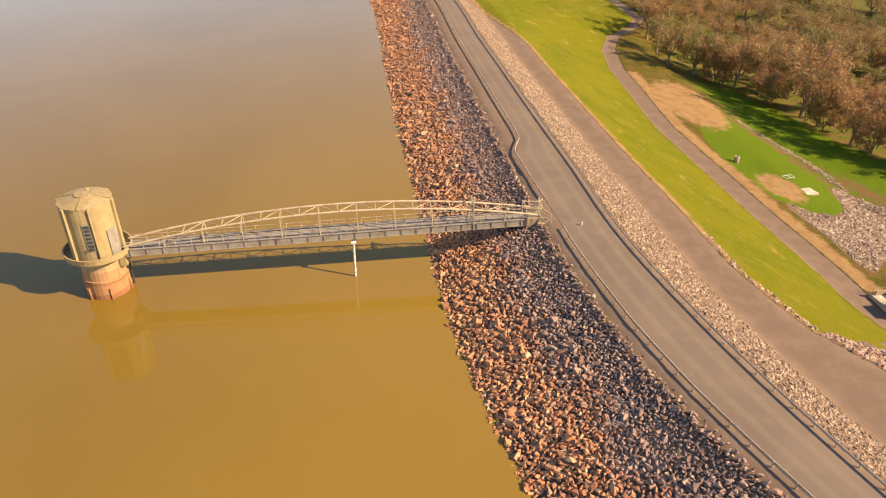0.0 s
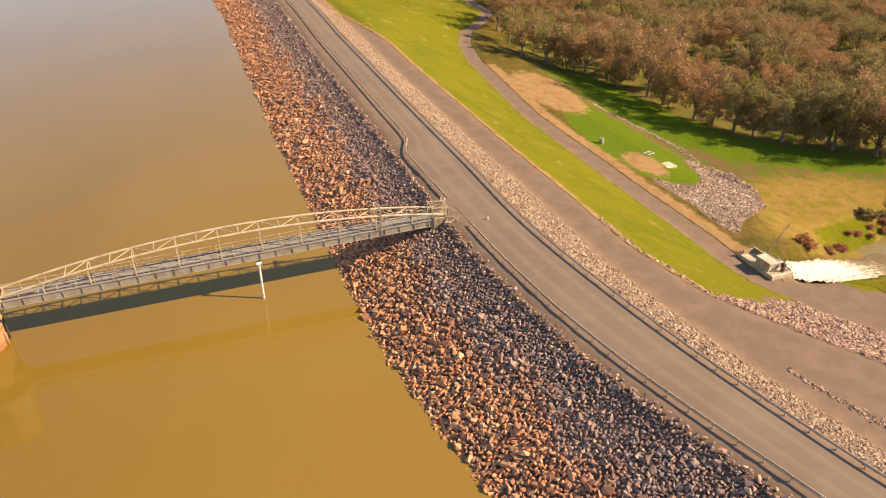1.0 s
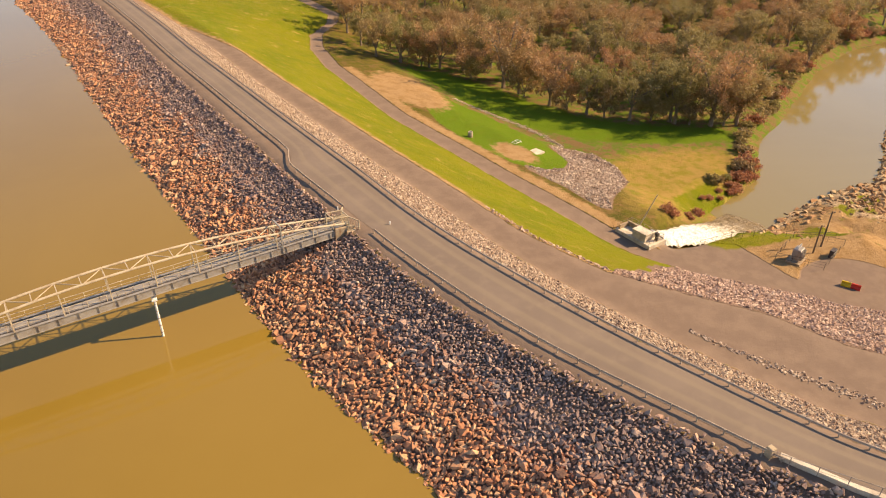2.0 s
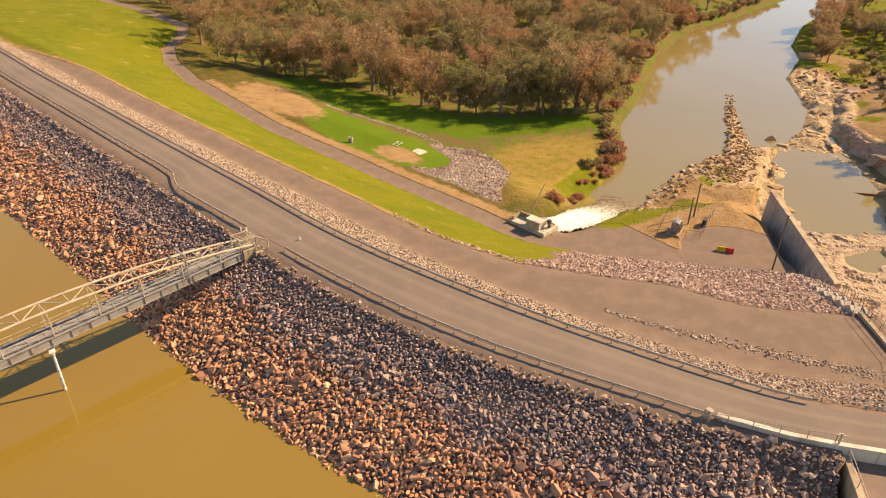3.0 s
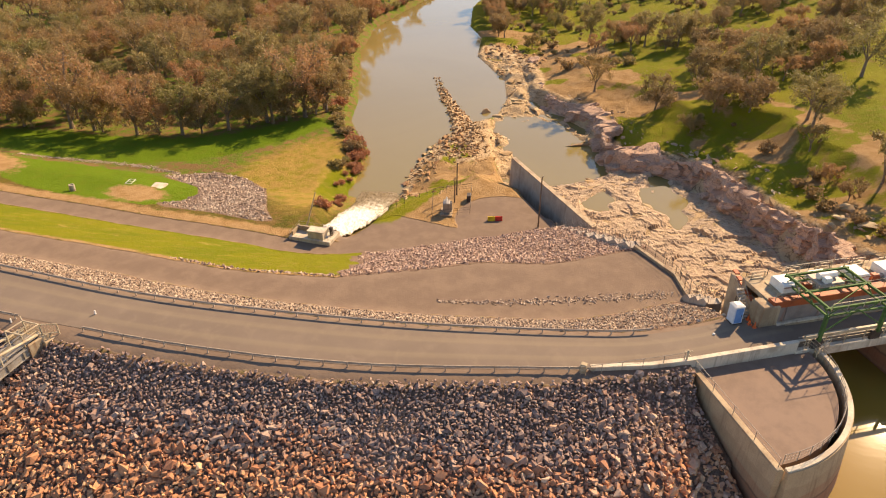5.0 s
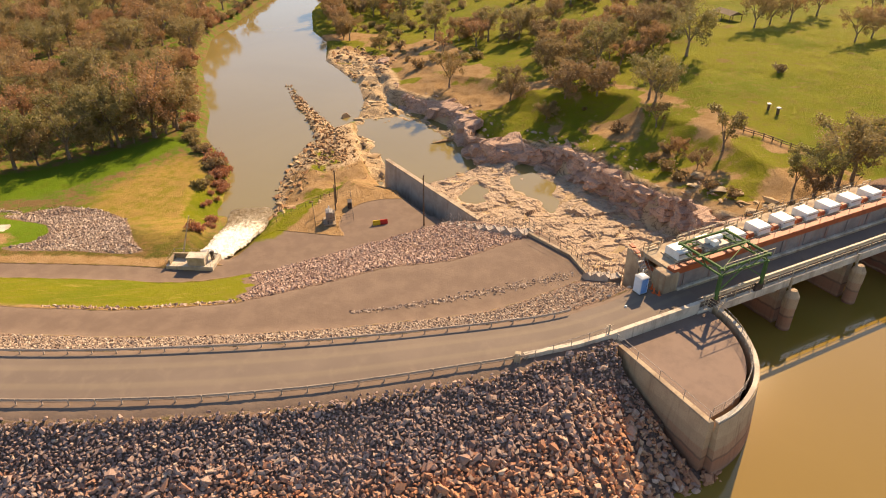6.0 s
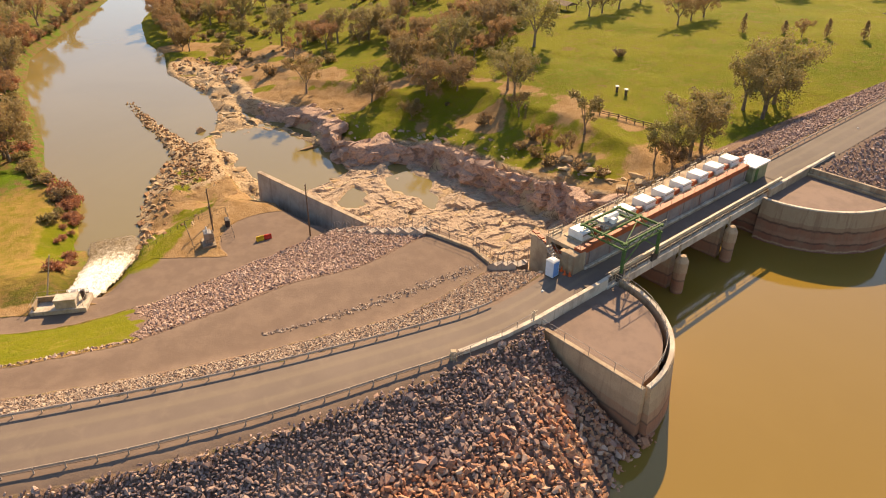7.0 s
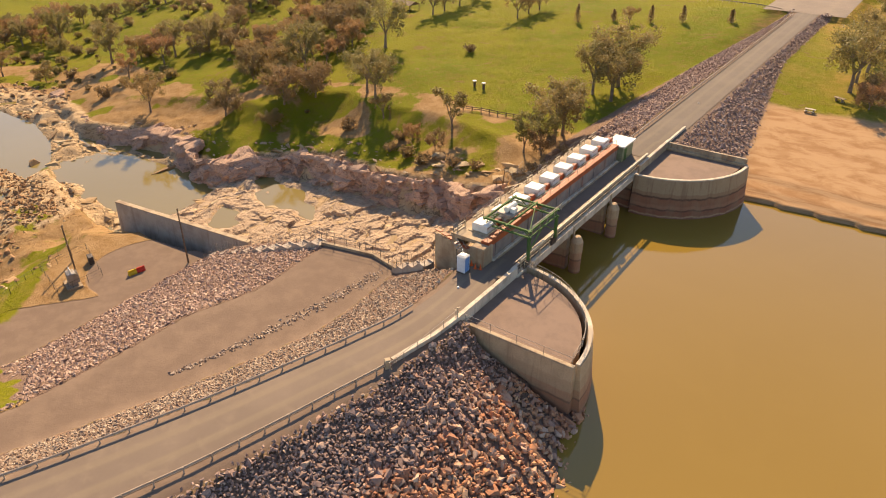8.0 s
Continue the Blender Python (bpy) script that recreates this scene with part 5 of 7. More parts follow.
for k in range(3):
    rot = Matrix.Rotation(radians(-74 + 120 * k), 4, "Z")
    w = part("window", Shape().box(3.0, 3.09, -0.42, 0.42, 10.3, 14.0), STEEL_GREY, tower, m=rot)
    for j in range(7):
        part("pane", Shape().box(3.09, 3.11, -0.34, 0.34, 0.0, 0.4), GLASS_DARK, w, m=Matrix.Translation((0, 0, 10.4 + j * 0.51)))
part("door", Shape().box(3.02, 3.12, -0.7, 0.7, 9.0, 12.6), STEEL_GREY, tower, m=Matrix.Rotation(radians(-22), 4, "Z"))
part("door", Shape().box(3.02, 3.12, -0.6, 0.6, 9.0, 11.4), STEEL_GREY, tower, m=Matrix.Rotation(radians(8), 4, "Z"))
part("bearing", Shape().box(2.5, 3.3, -1.2, 1.2, 6.9, 8.6, bevel=0.1), TOWER_STONE, tower, m=Matrix.Rotation(radians(8), 4, "Z"))
part("downpipe", Shape().tube([(2.65, 1.2, -2), (2.8, 1.2, 7.5)], 0.12, 6), STEEL_DARK, tower)
part("lamp_bracket", Shape().tube([(1.2, -2.9, 11.0), (1.4, -3.5, 11.4), (1.9, -3.6, 11.4)], 0.06, 5), STEEL_DARK, tower)

P0, P1 = Vector((-39.3, 75.5, 6.05)), Vector((13.6, 82.5, 7.0))
SPAN = (P1 - P0).length
fb_m = Matrix.Translation(P0) @ (P1 - P0).to_track_quat("X", "Z").to_matrix().to_4x4()
fb = thing("footbridge", fb_m, "grey steel arched footbridge with cream arch ribs", "footbridge")
for y0 in (-1.1, 1.1):
    gdr = part("girder", Shape().box(0, SPAN, y0 - 0.06, y0 + 0.06, -0.75, 0.12), STEEL_GREY, fb)
    part("flange", Shape().box(0, SPAN, y0 - 0.18, y0 + 0.18, 0.121, 0.17).box(0, SPAN, y0 - 0.18, y0 + 0.18, -0.8, -0.751), STEEL_GREY, gdr)
    stiff = mesh_of(Shape().box(-0.025, 0.025, -0.17, 0.17, -0.75, 0.12), "stiffener")
    for k in range(27):
        part("stiffener", stiff, STEEL_GREY, gdr, m=Matrix.Translation((0.6 + k * (SPAN - 1.2) / 26, y0, 0)))


def arch_z(x):
    f = min(1, max(0, x / SPAN))
    return 0.55 + 2.75 * (1 - (2 * f - 1) ** 2)


for y0 in (-1.1, 1.1):
    part("arch_rib", Shape().tube([(SPAN * k / 40, y0, arch_z(SPAN * k / 40)) for k in range(41)], 0.14, 8), STEEL_CREAM, fb)
    for k in range(1, 11):
        x = SPAN * k / 11
        part("hanger", Shape().bar((x, y0, 0.15), (x, y0, arch_z(x)), 0.12, 0.12), STEEL_CREAM, fb)
for k in range(1, 22):
    x, x2 = SPAN * k / 22, SPAN * (k + 1) / 22
    if 2 < k < 20:
        part("arch_strut", Shape().bar((x, -1.1, arch_z(x)), (x, 1.1, arch_z(x)), 0.09, 0.09), STEEL_CREAM, fb)
        part("arch_brace", Shape().bar((x, -1.1 if k % 2 else 1.1, arch_z(x)), (x2, 1.1 if k % 2 else -1.1, arch_z(x2)), 0.08, 0.08), STEEL_CREAM, fb)
for k in range(30):
    part("deck_plank", Shape().box(0.02, SPAN / 30 - 0.03, -1.02, 1.02, -0.02, 0.03), STEEL_GREY, fb, m=Matrix.Translation((SPAN * k / 30, 0, 0)))
for y0 in (-0.98, 0.98):
    r = part("hand_rail", Shape().tube([(0.2, y0, 1.05), (SPAN - 0.2, y0, 1.05)], 0.035, 6), STEEL_CREAM, fb)
    part("mid_rail", Shape().tube([(0.2, y0, 0.58), (SPAN - 0.2, y0, 0.58)], 0.025, 5), STEEL_CREAM, r)
    post = mesh_of(Shape().tube([(0, 0, 0.03), (0, 0, 1.05)], 0.03, 5), "rail_post")
    for k in range(28):
        part("rail_post", post, STEEL_CREAM, r, m=Matrix.Translation((0.3 + k * (SPAN - 0.6) / 27, y0, 0)))
part("conduit", Shape().tube([(0, -0.75, 0.12), (SPAN, -0.75, 0.12)], 0.08, 6), STEEL_DARK, fb)
part("portal", Shape().bar((SPAN * 0.83, -1.2, -0.8), (SPAN * 0.83, -1.2, 3.1), 0.16, 0.16).bar((SPAN * 0.83, 1.2, -0.8), (SPAN * 0.83, 1.2, 3.1), 0.16, 0.16).bar((SPAN * 0.83, -1.2, 3.0), (SPAN * 0.83, 1.2, 3.0), 0.2, 0.2), STEEL_GREY, fb)
abt = thing("bridge_abutment", Matrix.Translation((14.3, 82.6, 5)), "concrete landing with a steel gate at the footbridge end", "abutment")
part("block", Shape().box(-1.0, 1.0, -2.2, 2.2, -1.5, 1.9, bevel=0.08), CONCRETE, abt)
part("side_wall", Shape().box(-2.4, 0.2, -1.7, -1.4, -1.0, 2.4, bevel=0.05), CONCRETE, abt)
part("side_wall", Shape().box(-2.4, 0.2, 1.4, 1.7, -1.0, 2.4, bevel=0.05), CONCRETE, abt)
gate = thing("bridge_gate", Matrix.Translation((13.8, 82.5, 6.9)) @ Matrix.Rotation(radians(8), 4, "Z"), "cream steel security gate on the footbridge landing", "gate")
part("frame", Shape().bar((0, -1.0, 0), (0, -1.0, 1.7), 0.1, 0.1).bar((0, 1.0, 0), (0, 1.0, 1.7), 0.1, 0.1).bar((0, -1.0, 1.65), (0, 1.0, 1.65), 0.1, 0.1).bar((0, -1.0, 0.2), (0, 1.0, 0.2), 0.08, 0.08), STEEL_CREAM, gate)
for k in (-1, 1):
    part("wing", Shape().bar((0, k, 1.6), (0.9, 2.3 * k, 1.3), 0.1, 0.1).bar((0.9, 2.3 * k, 0), (0.9, 2.3 * k, 1.3), 0.1, 0.1).bar((0, k, 0.4), (0.9, 2.3 * k, 0.3), 0.08, 0.08), STEEL_CREAM, gate)
    for j in range(6):
        f = (j + 0.5) / 6
        part("wing_bar", Shape().tube([(0.9 * f, k * (1 + 1.3 * f), 0.3), (0.9 * f, k * (1 + 1.3 * f), 1.5 - 0.2 * f)], 0.028, 5), STEEL_CREAM, gate)
    part("rear_frame", Shape().bar((-2.2, k, 0), (-2.2, k, 1.9), 0.1, 0.1).bar((-2.2, k, 1.85), (0, k, 1.65), 0.1, 0.1).bar((-2.2, k, 0.9), (0, k, 0.9), 0.07, 0.07), STEEL_CREAM, gate)
part("rear_beam", Shape().bar((-2.2, -1.0, 1.9), (-2.2, 1.0, 1.9), 0.12, 0.12), STEEL_CREAM, gate)
for k in range(11):
    part("bar", Shape().tube([(0, 0, 0.2), (0, 0, 1.65)], 0.025, 5), STEEL_CREAM, gate, m=Matrix.Translation((0, -0.85 + 0.17 * k, 0)))
staff = thing("gauge_post", Matrix.Translation((-11.0, 78.0, -2)), "white-painted gauge post standing in the water", "post")
part("pipe", Shape().tube([(0, 0, -6), (0, 0, 7.4)], 0.14, 8), WHITE, staff)
part("bracket", Shape().box(-0.3, 0.3, -0.2, 0.9, 7.1, 7.35, bevel=0.03), WHITE, staff)
for k in range(5):
    part("band", Shape().tube([(0, 0, 0), (0, 0, 0.1)], 0.155, 8), STEEL_GREY, staff, m=Matrix.Translation((0, 0, 2.6 + k)))

# ---- trees ----
def crown_mesh(name, clumps, rng, leaf, per):
    """Many small leaf blades gathered in clumps."""
    v, f = [], []
    for cx, cy, cz, r in clumps:
        k = per
        u = rng.normal(size=(k, 3))
        u /= np.linalg.norm(u, axis=1)[:, None]
        rad = r * rng.uniform(0.35, 1.25, (k, 1))
        c = np.array([cx, cy, cz]) + u * rad * np.array([1, 1, 0.85])
        d1 = rng.normal(size=(k, 3))
        d1[:, 2] -= 0.5
        d1 /= np.linalg.norm(d1, axis=1)[:, None]
        d2 = np.cross(d1, rng.normal(size=(k, 3)))
        d2 /= np.linalg.norm(d2, axis=1)[:, None]
        size = leaf * rng.uniform(0.6, 1.4, (k, 1))
        for a, b, cc, s in zip(c, d1, d2, size):
            n = len(v)
            v += [a - b * s, a + cc * s * 0.42, a + b * s, a - cc * s * 0.42]
            f += [(n, n + 1, n + 2), (n, n + 2, n + 3)]
    return fast_mesh(name, np.array(v), np.array(f))


def gum_tree(seed, high, spread, leaf_mat, label, lean=0.0, bushy=0.8, per=54, place=(0, 0, -300), fork_at=0.15):
    """A gum: forked pale trunk, rising limbs, and an open crown of clumps along them."""
    rng = np.random.RandomState(seed)
    t = thing("gum_tree", Matrix.Translation(place), label, "tree")
    trunk, clumps = Shape(), []
    fork = high * (fork_at + 0.13 * rng.rand())
    r0 = 0.025 * high
    base = [(0, 0, -0.6), (lean * 0.1, 0, fork * 0.5), (lean * 0.3 * fork / 5 + rng.uniform(-0.2, 0.2), rng.uniform(-0.2, 0.2), fork)]
    trunk.tube(base, [r0 * 1.35, r0, r0 * 0.8], 7)
    top = Vector(base[-1])
    limbs = 4 + int(rng.rand() * 3)
    for k in range(limbs):
        ang = 2 * math.pi * (k + rng.uniform(-0.3, 0.3)) / limbs
        reach = spread * rng.uniform(0.45, 0.95)
        up = (high - fork) * rng.uniform(0.55, 0.92)
        mid = top + Vector((math.cos(ang) * reach * 0.45 + lean * 0.3, math.sin(ang) * reach * 0.45, up * 0.55))
        end = top + Vector((math.cos(ang) * reach + lean * 0.5, math.sin(ang) * reach, up))
        trunk.tube([top, mid, end], [r0 * 0.6, r0 * 0.38, r0 * 0.12], 5, ends=False)
        for j in range(5):
            a2 = ang + rng.uniform(-1.0, 1.0)
            tip = mid.lerp(end, rng.uniform(0.1, 0.9)) + Vector((math.cos(a2), math.sin(a2), rng.uniform(0.0, 0.8))) * spread * rng.uniform(0.25, 0.45)
            trunk.tube([mid.lerp(end, 0.2 * j), tip], [r0 * 0.26, r0 * 0.06], 4, ends=False)
            clumps.append((*tip, spread * rng.uniform(0.15, 0.28)))
        clumps.append((*end, spread * rng.uniform(0.15, 0.28)))
        clumps.append((*mid.lerp(end, 0.6), spread * rng.uniform(0.16, 0.3)))
    for k in range(int(34 * bushy)):
        a, rr = rng.uniform(0, 6.28), spread * 0.8 * math.sqrt(rng.rand())
        clumps.append((math.cos(a) * rr + lean * 0.4, math.sin(a) * rr, fork + (high - fork) * rng.uniform(0.12, 0.97) * (1 - 0.4 * (rr / spread) ** 2), spread * rng.uniform(0.1, 0.25)))
    part("trunk", trunk, BARK, t)
    part("crown", crown_mesh("crown", clumps, rng, 0.31, per), leaf_mat, t)
    return t


def bush(seed, high, spread, leaf_mat, name, label, place=(0, 0, -300), per=30):
    rng = np.random.RandomState(seed)
    t = thing(name, Matrix.Translation(place), label, "shrub" if name != "cypress" else "tree")
    stems, clumps = Shape(), []
    for k in range(6):
        a = 2 * math.pi * k / 6 + rng.uniform(-0.4, 0.4)
        tip = Vector((math.cos(a) * spread * 0.6, math.sin(a) * spread * 0.6, high * rng.uniform(0.45, 0.8)))
        stems.tube([(0, 0, -0.3), tip * 0.5 + Vector((0, 0, high * 0.1)), tip], [0.09, 0.06, 0.02], 4, ends=False)
        clumps.append((*tip, spread * 0.45))
    for k in range(8):
        a, rr = rng.uniform(0, 6.28), spread * 0.7 * math.sqrt(rng.rand())
        clumps.append((math.cos(a) * rr, math.sin(a) * rr, high * rng.uniform(0.2, 0.85), spread * rng.uniform(0.25, 0.42)))
    part("branchwork", stems, BARK, t)
    part("foliage", crown_mesh("foliage", clumps, rng, 0.3, per), leaf_mat, t)
    return t


def cypress(seed, high, place):
    rng = np.random.RandomState(seed)
    t = thing("cypress", Matrix.Translation(place), "dark narrow young conifer on the lawn", "tree")
    part("trunk", Shape().tube([(0, 0, -0.3), (0, 0, high * 0.9)], [0.14, 0.03], 6), BARK, t)
    clumps = [(rng.uniform(-0.15, 0.15), rng.uniform(-0.15, 0.15), high * (0.16 + 0.8 * k / 9), 0.95 * (1 - (k / 9.5) ** 1.6) + 0.2) for k in range(10)]
    part("foliage", crown_mesh("foliage", clumps, rng, 0.28, 46), LEAF_DARK, t)
    return t


def spot(x, y, turn=0.0, size=1.0, sink=0.0):
    return Matrix.Translation((x, y, ground_z(x, y) - sink)) @ Matrix.Rotation(turn, 4, "Z") @ Matrix.Scale(size, 4)


tall = [gum_tree(11, 17, 7.0, LEAF_GUM, "olive-brown gum tree with a forked pale trunk"),
        gum_tree(12, 15, 7.6, LEAF_GUM, "wide brownish gum tree with several limbs", 0.6),
        gum_tree(13, 18, 6.2, LEAF_GREEN, "tall olive-green gum tree with pale limbs", 0, 1.3),
        gum_tree(14, 14, 7.0, LEAF_GUM, "low rounded brown-leaved gum tree", -0.5, 1.2),
        gum_tree(15, 16, 7.2, LEAF_GREEN, "open olive gum tree with a bare lower trunk", 0.8, 1.1),
        gum_tree(16, 19, 8.0, LEAF_GUM, "large spreading gum tree with drooping clumps", 0, 1.0)]
thin = [gum_tree(21, 11, 4.0, LEAF_GREEN, "slender young gum tree with sparse leaves", 0.4, 0.3, 44),
        gum_tree(22, 9.5, 4.8, LEAF_DARK, "small dark scrubby gum tree", -0.5, 0.6, 50),
        gum_tree(23, 12, 4.4, LEAF_GUM, "thin leaning brown gum tree", 1.2, 0.35, 44)]
shrubs = [bush(31, 2.2, 1.7, LEAF_DARK, "shrub", "dark rounded shrub on the slope"),
          bush(32, 1.6, 1.6, LEAF_GREEN, "shrub", "olive low shrub in rough grass"),
          bush(33, 1.8, 2.0, LEAF_RED, "shrub", "reddish-brown dry shrub by the bank")]
low = [gum_tree(17, 10.5, 6.2, LEAF_GUM, "low bushy brown gum with foliage near the ground", 0.3, 1.7, 54, fork_at=0.05),
       gum_tree(18, 9.0, 5.6, LEAF_GREEN, "low spreading olive gum on the rocky slope", -0.6, 1.5, 54, fork_at=0.05),
       gum_tree(19, 12.5, 6.6, LEAF_DARK, "dense dark olive gum with a broad crown", 0.5, 1.7, 54, fork_at=0.1)]
sources = tall + thin + shrubs + low


FOREST_LEFT = [(72, 262), (82, 244), (88, 238), (100, 229), (108, 206), (113, 183), (119, 169), (128, 160), (140, 151), (150, 145.5), (161, 140.5), (180, 148), (232, 176), (276, 194), (330, 200), (400, 209), (400, 330), (250, 420), (100, 420), (92, 300), (82, 284)]
FOREST_RIGHT = [(156, 14), (150, 2), (140, -3), (137, 3), (150, 13), (164, 23), (174, 36), (186, 50), (200, 62), (222, 84), (246, 96), (272, 112), (300, 138), (400, 164), (440, 90), (330, -10), (262, -20), (236, -14), (206, 4), (180, 14)]


def scatter(poly, gap, count, seed, keep=None):
    rng = np.random.RandomState(seed)
    xs, ys = [p[0] for p in poly], [p[1] for p in poly]
    out = []
    c = np.column_stack([rng.uniform(min(xs), max(xs), count), rng.uniform(min(ys), max(ys), count)])
    ok = inside(poly, c[:, 0], c[:, 1]) > 0
    for x, y in c[ok]:
        if keep and not keep(x, y, rng):
            continue
        g = gap * (0.8 + 0.5 * rng.rand())
        if all((x - a) ** 2 + (y - b) ** 2 > g * g for a, b in out):
            out.append((x, y))
    return out


def plant(ob, x, y, rng, size, group):
    """Notes a tree to be set; the nearest become things, the far ones one wood."""
    if inside(RIVER, np.array([x]), np.array([y]))[0] < -1.0 and inside(SPILL, np.array([x]), np.array([y]))[0] < (-15.0 if x * NX[0] + y * NX[1] < 145 else -7.0):
        planted.append((math.hypot(x, y - 30), ob, spot(x, y, rng.uniform(0, 6.28), size), group))


planted = []
rng = np.random.RandomState(77)
seen_far = lambda x, y, r: math.hypot(x + 10, y - 20) < 400
for x, y in scatter(FOREST_LEFT, 9.6, 6000, 1, seen_far):
    if grain(np.array([x]), np.array([y]), 26, 2)[0] < 0.34:
        continue
    near_edge = inside(FOREST_LEFT, np.array([x]), np.array([y]))[0] < 22
    ob = tall[(2, 4, 2, 4, 0, 1)[rng.randint(6)]] if near_edge and rng.rand() < 0.6 else (tall + low[:1])[rng.randint(7)]
    plant(ob, x, y, rng, rng.uniform(0.7, 1.12), "gum trees on the river flat")
for x, y in scatter(FOREST_RIGHT, 7.4, 7000, 2, seen_far):
    if grain(np.array([x]), np.array([y]), 24, 2)[0] < 0.45:
        continue
    k = rng.rand()
    if inside(SPILL, np.array([x]), np.array([y]))[0] > -34 and rng.rand() < 0.68:
        continue
    ob = tall[(2, 4, 0, 4, 2, 3)[rng.randint(6)]] if k < 0.28 else low[rng.randint(3)] if k < 0.82 else thin[rng.randint(3)]
    plant(ob, x, y, rng, rng.uniform(0.5, 0.98), "trees on the right bank")
planted.sort(key=lambda p: p[0])
for _, ob, m, group in planted[:230]:
    c = copy_thing(ob, m)
    c["group"] = group
wood = tagged(new("far_wood"), "distant brownish gum woodland beyond the river flat", "woodland", kind="stuff")
for kind, mats in (("trunk", [BARK]), ("crown", [LEAF_GUM, LEAF_GREEN, LEAF_DARK])):
    for mat in mats:
        vs, fs, base = [], [], 0
        for _, ob, m, group in planted[230:]:
            me = next(o.data for o in ob.children if o.name.startswith(kind))
            if me.materials[0] != mat:
                continue
            if not me.loop_triangles:
                me.calc_loop_triangles()
            co, tri = np.empty(len(me.vertices) * 3), np.empty(len(me.loop_triangles) * 3, int)
            me.vertices.foreach_get("co", co)
            me.loop_triangles.foreach_get("vertices", tri)
            mm = np.array(m)
            if kind == "crown":
                leaf = co.reshape(-1, 4, 3)[::2]
                co = leaf.mean(1, keepdims=True) + (leaf - leaf.mean(1, keepdims=True)) * 1.42
                tri = np.arange(len(leaf))[:, None] * 4 + np.array([0, 1, 2, 0, 2, 3])
            vs.append(co.reshape(-1, 3) @ mm[:3, :3].T + mm[:3, 3])
            fs.append(tri.reshape(-1, 3) + base)
            base += len(vs[-1])
        if vs:
            tagged(part("far_" + kind, fast_mesh("far_" + kind, np.vstack(vs), np.vstack(fs)), mat, wood), kind="stuff")
for x, y in scatter(FOREST_RIGHT, 4.0, 900, 3, seen_far):
    if grain(np.array([x]), np.array([y]), 15, 2)[0] > 0.5 and inside(RIVER, np.array([x]), np.array([y]))[0] < -1.0 and inside(SPILL, np.array([x]), np.array([y]))[0] < -2.5:
        c = copy_thing(shrubs[rng.randint(2)], spot(x, y, rng.uniform(0, 6.28), 0.45 + 1.3 * rng.rand() ** 2))
        c["group"] = "shrubs on the right bank"

# scrub along both river banks
bank_line = smooth_line([(124, 112.5), (140, 118), (160, 136.5), (178, 144.5), (232, 174), (275, 192), (330, 198), (395, 205)], 3.2)
for x, y in bank_line:
    c = copy_thing(shrubs[(0, 1, 1, 2)[rng.randint(4)]], spot(x - 1.0 + rng.normal(0, 1.0), y + 1.6 + abs(rng.normal(0, 1.2)), rng.uniform(0, 6.28), rng.uniform(0.8, 1.7)))
    c["group"] = "scrub along the river bank"
for x, y in smooth_line([(283, 131), (300, 141), (346, 161), (400, 168)], 6.0):
    c = copy_thing(tall[3] if rng.rand() < 0.5 else thin[1], spot(x + rng.normal(0, 1.5), y - 3 - abs(rng.normal(0, 2)), rng.uniform(0, 6.28), rng.uniform(0.7, 1.0)))
    c["group"] = "trees overhanging the far river bank"

# trees that stand apart
for k, x, y, size in ((2, 121.7, 167.8, 0.95), (4, 130.8, 158.4, 1.05), (0, 115.5, 179, 1.05), (5, 111, 200, 1.25), (1, 101, 228, 1.1), (4, 89.5, 237, 1.0), (5, 150, 144.4, 1.25), (4, 157, 141, 1.15), (2, 141, 150, 1.0), (0, 81, 240, 0.9), (3, 119, 207, 1.0), (1, 106, 214, 0.85),
                      (1, 111.5, -26.5, 0.9), (4, 114.5, -30, 0.8), (3, 107, -21, 0.6), (5, 134, -53, 1.0), (3, 138, -57, 1.1), (1, 129, -50, 0.9), (4, 135, -48, 0.8), (3, 160, 4, 0.8), (1, 166, 5, 0.85), (5, 200, -8, 1.05),
                      (5, 96.5, -90, 0.95), (3, 101, -96, 0.75), (3, 106, -104, 0.8), (1, 114, -114, 0.85), (0, 122, -126, 0.85)):
    c = copy_thing(tall[k if y > 60 else (2, 4)[k % 2]], spot(x, y, rng.uniform(0, 6.28), size))
    c["group"] = "trees standing apart"
for k, x, y, size in ((0, 87, -86, 0.55), (2, 90.5, -90, 0.5), (2, 125.5, 164, 0.95), (0, 118, 173, 1.0), (1, 136, 155, 1.1), (2, 145, 148, 1.0), (0, 113, 190, 1.05), (2, 154, 143, 1.0), (1, 107, 212, 1.1), (0, 96, 233, 1.0), (2, 177, 27.3, 0.9), (0, 136, 0, 0.4), (1, 171, 32, 0.6), (2, 186, 44, 0.9)):
    c = copy_thing(low[k], spot(x, y, rng.uniform(0, 6.28), size))
    c["group"] = "bushy trees standing apart"
for k, x, y, size in ((0, 129.5, -8.3, 0.95), (1, 126, -3, 0.5), (1, 104, -20, 0.6), (0, 107.5, -17.5, 0.75), (2, 150, 4, 0.65)):
    c = copy_thing(thin[k], spot(x, y, rng.uniform(0, 6.28), size))
    c["group"] = "slender trees by the rock edge"
for x, y, size in ((184, -31, 1.15), (113, -22, 0.7), (100, -16, 0.8), (121, -24, 0.5), (98.5, -19, 0.9), (102, -24, 0.8), (122.5, 1.0, 1.1), (114, -3.5, 1.0), (109.5, -7.5, 0.9), (135, 6, 1.0), (128.5, 3, 1.2)):
    c = copy_thing(shrubs[0], spot(x, y, rng.uniform(0, 6.28), size))
    c["group"] = "dark shrubs on the lawn and rock edge"
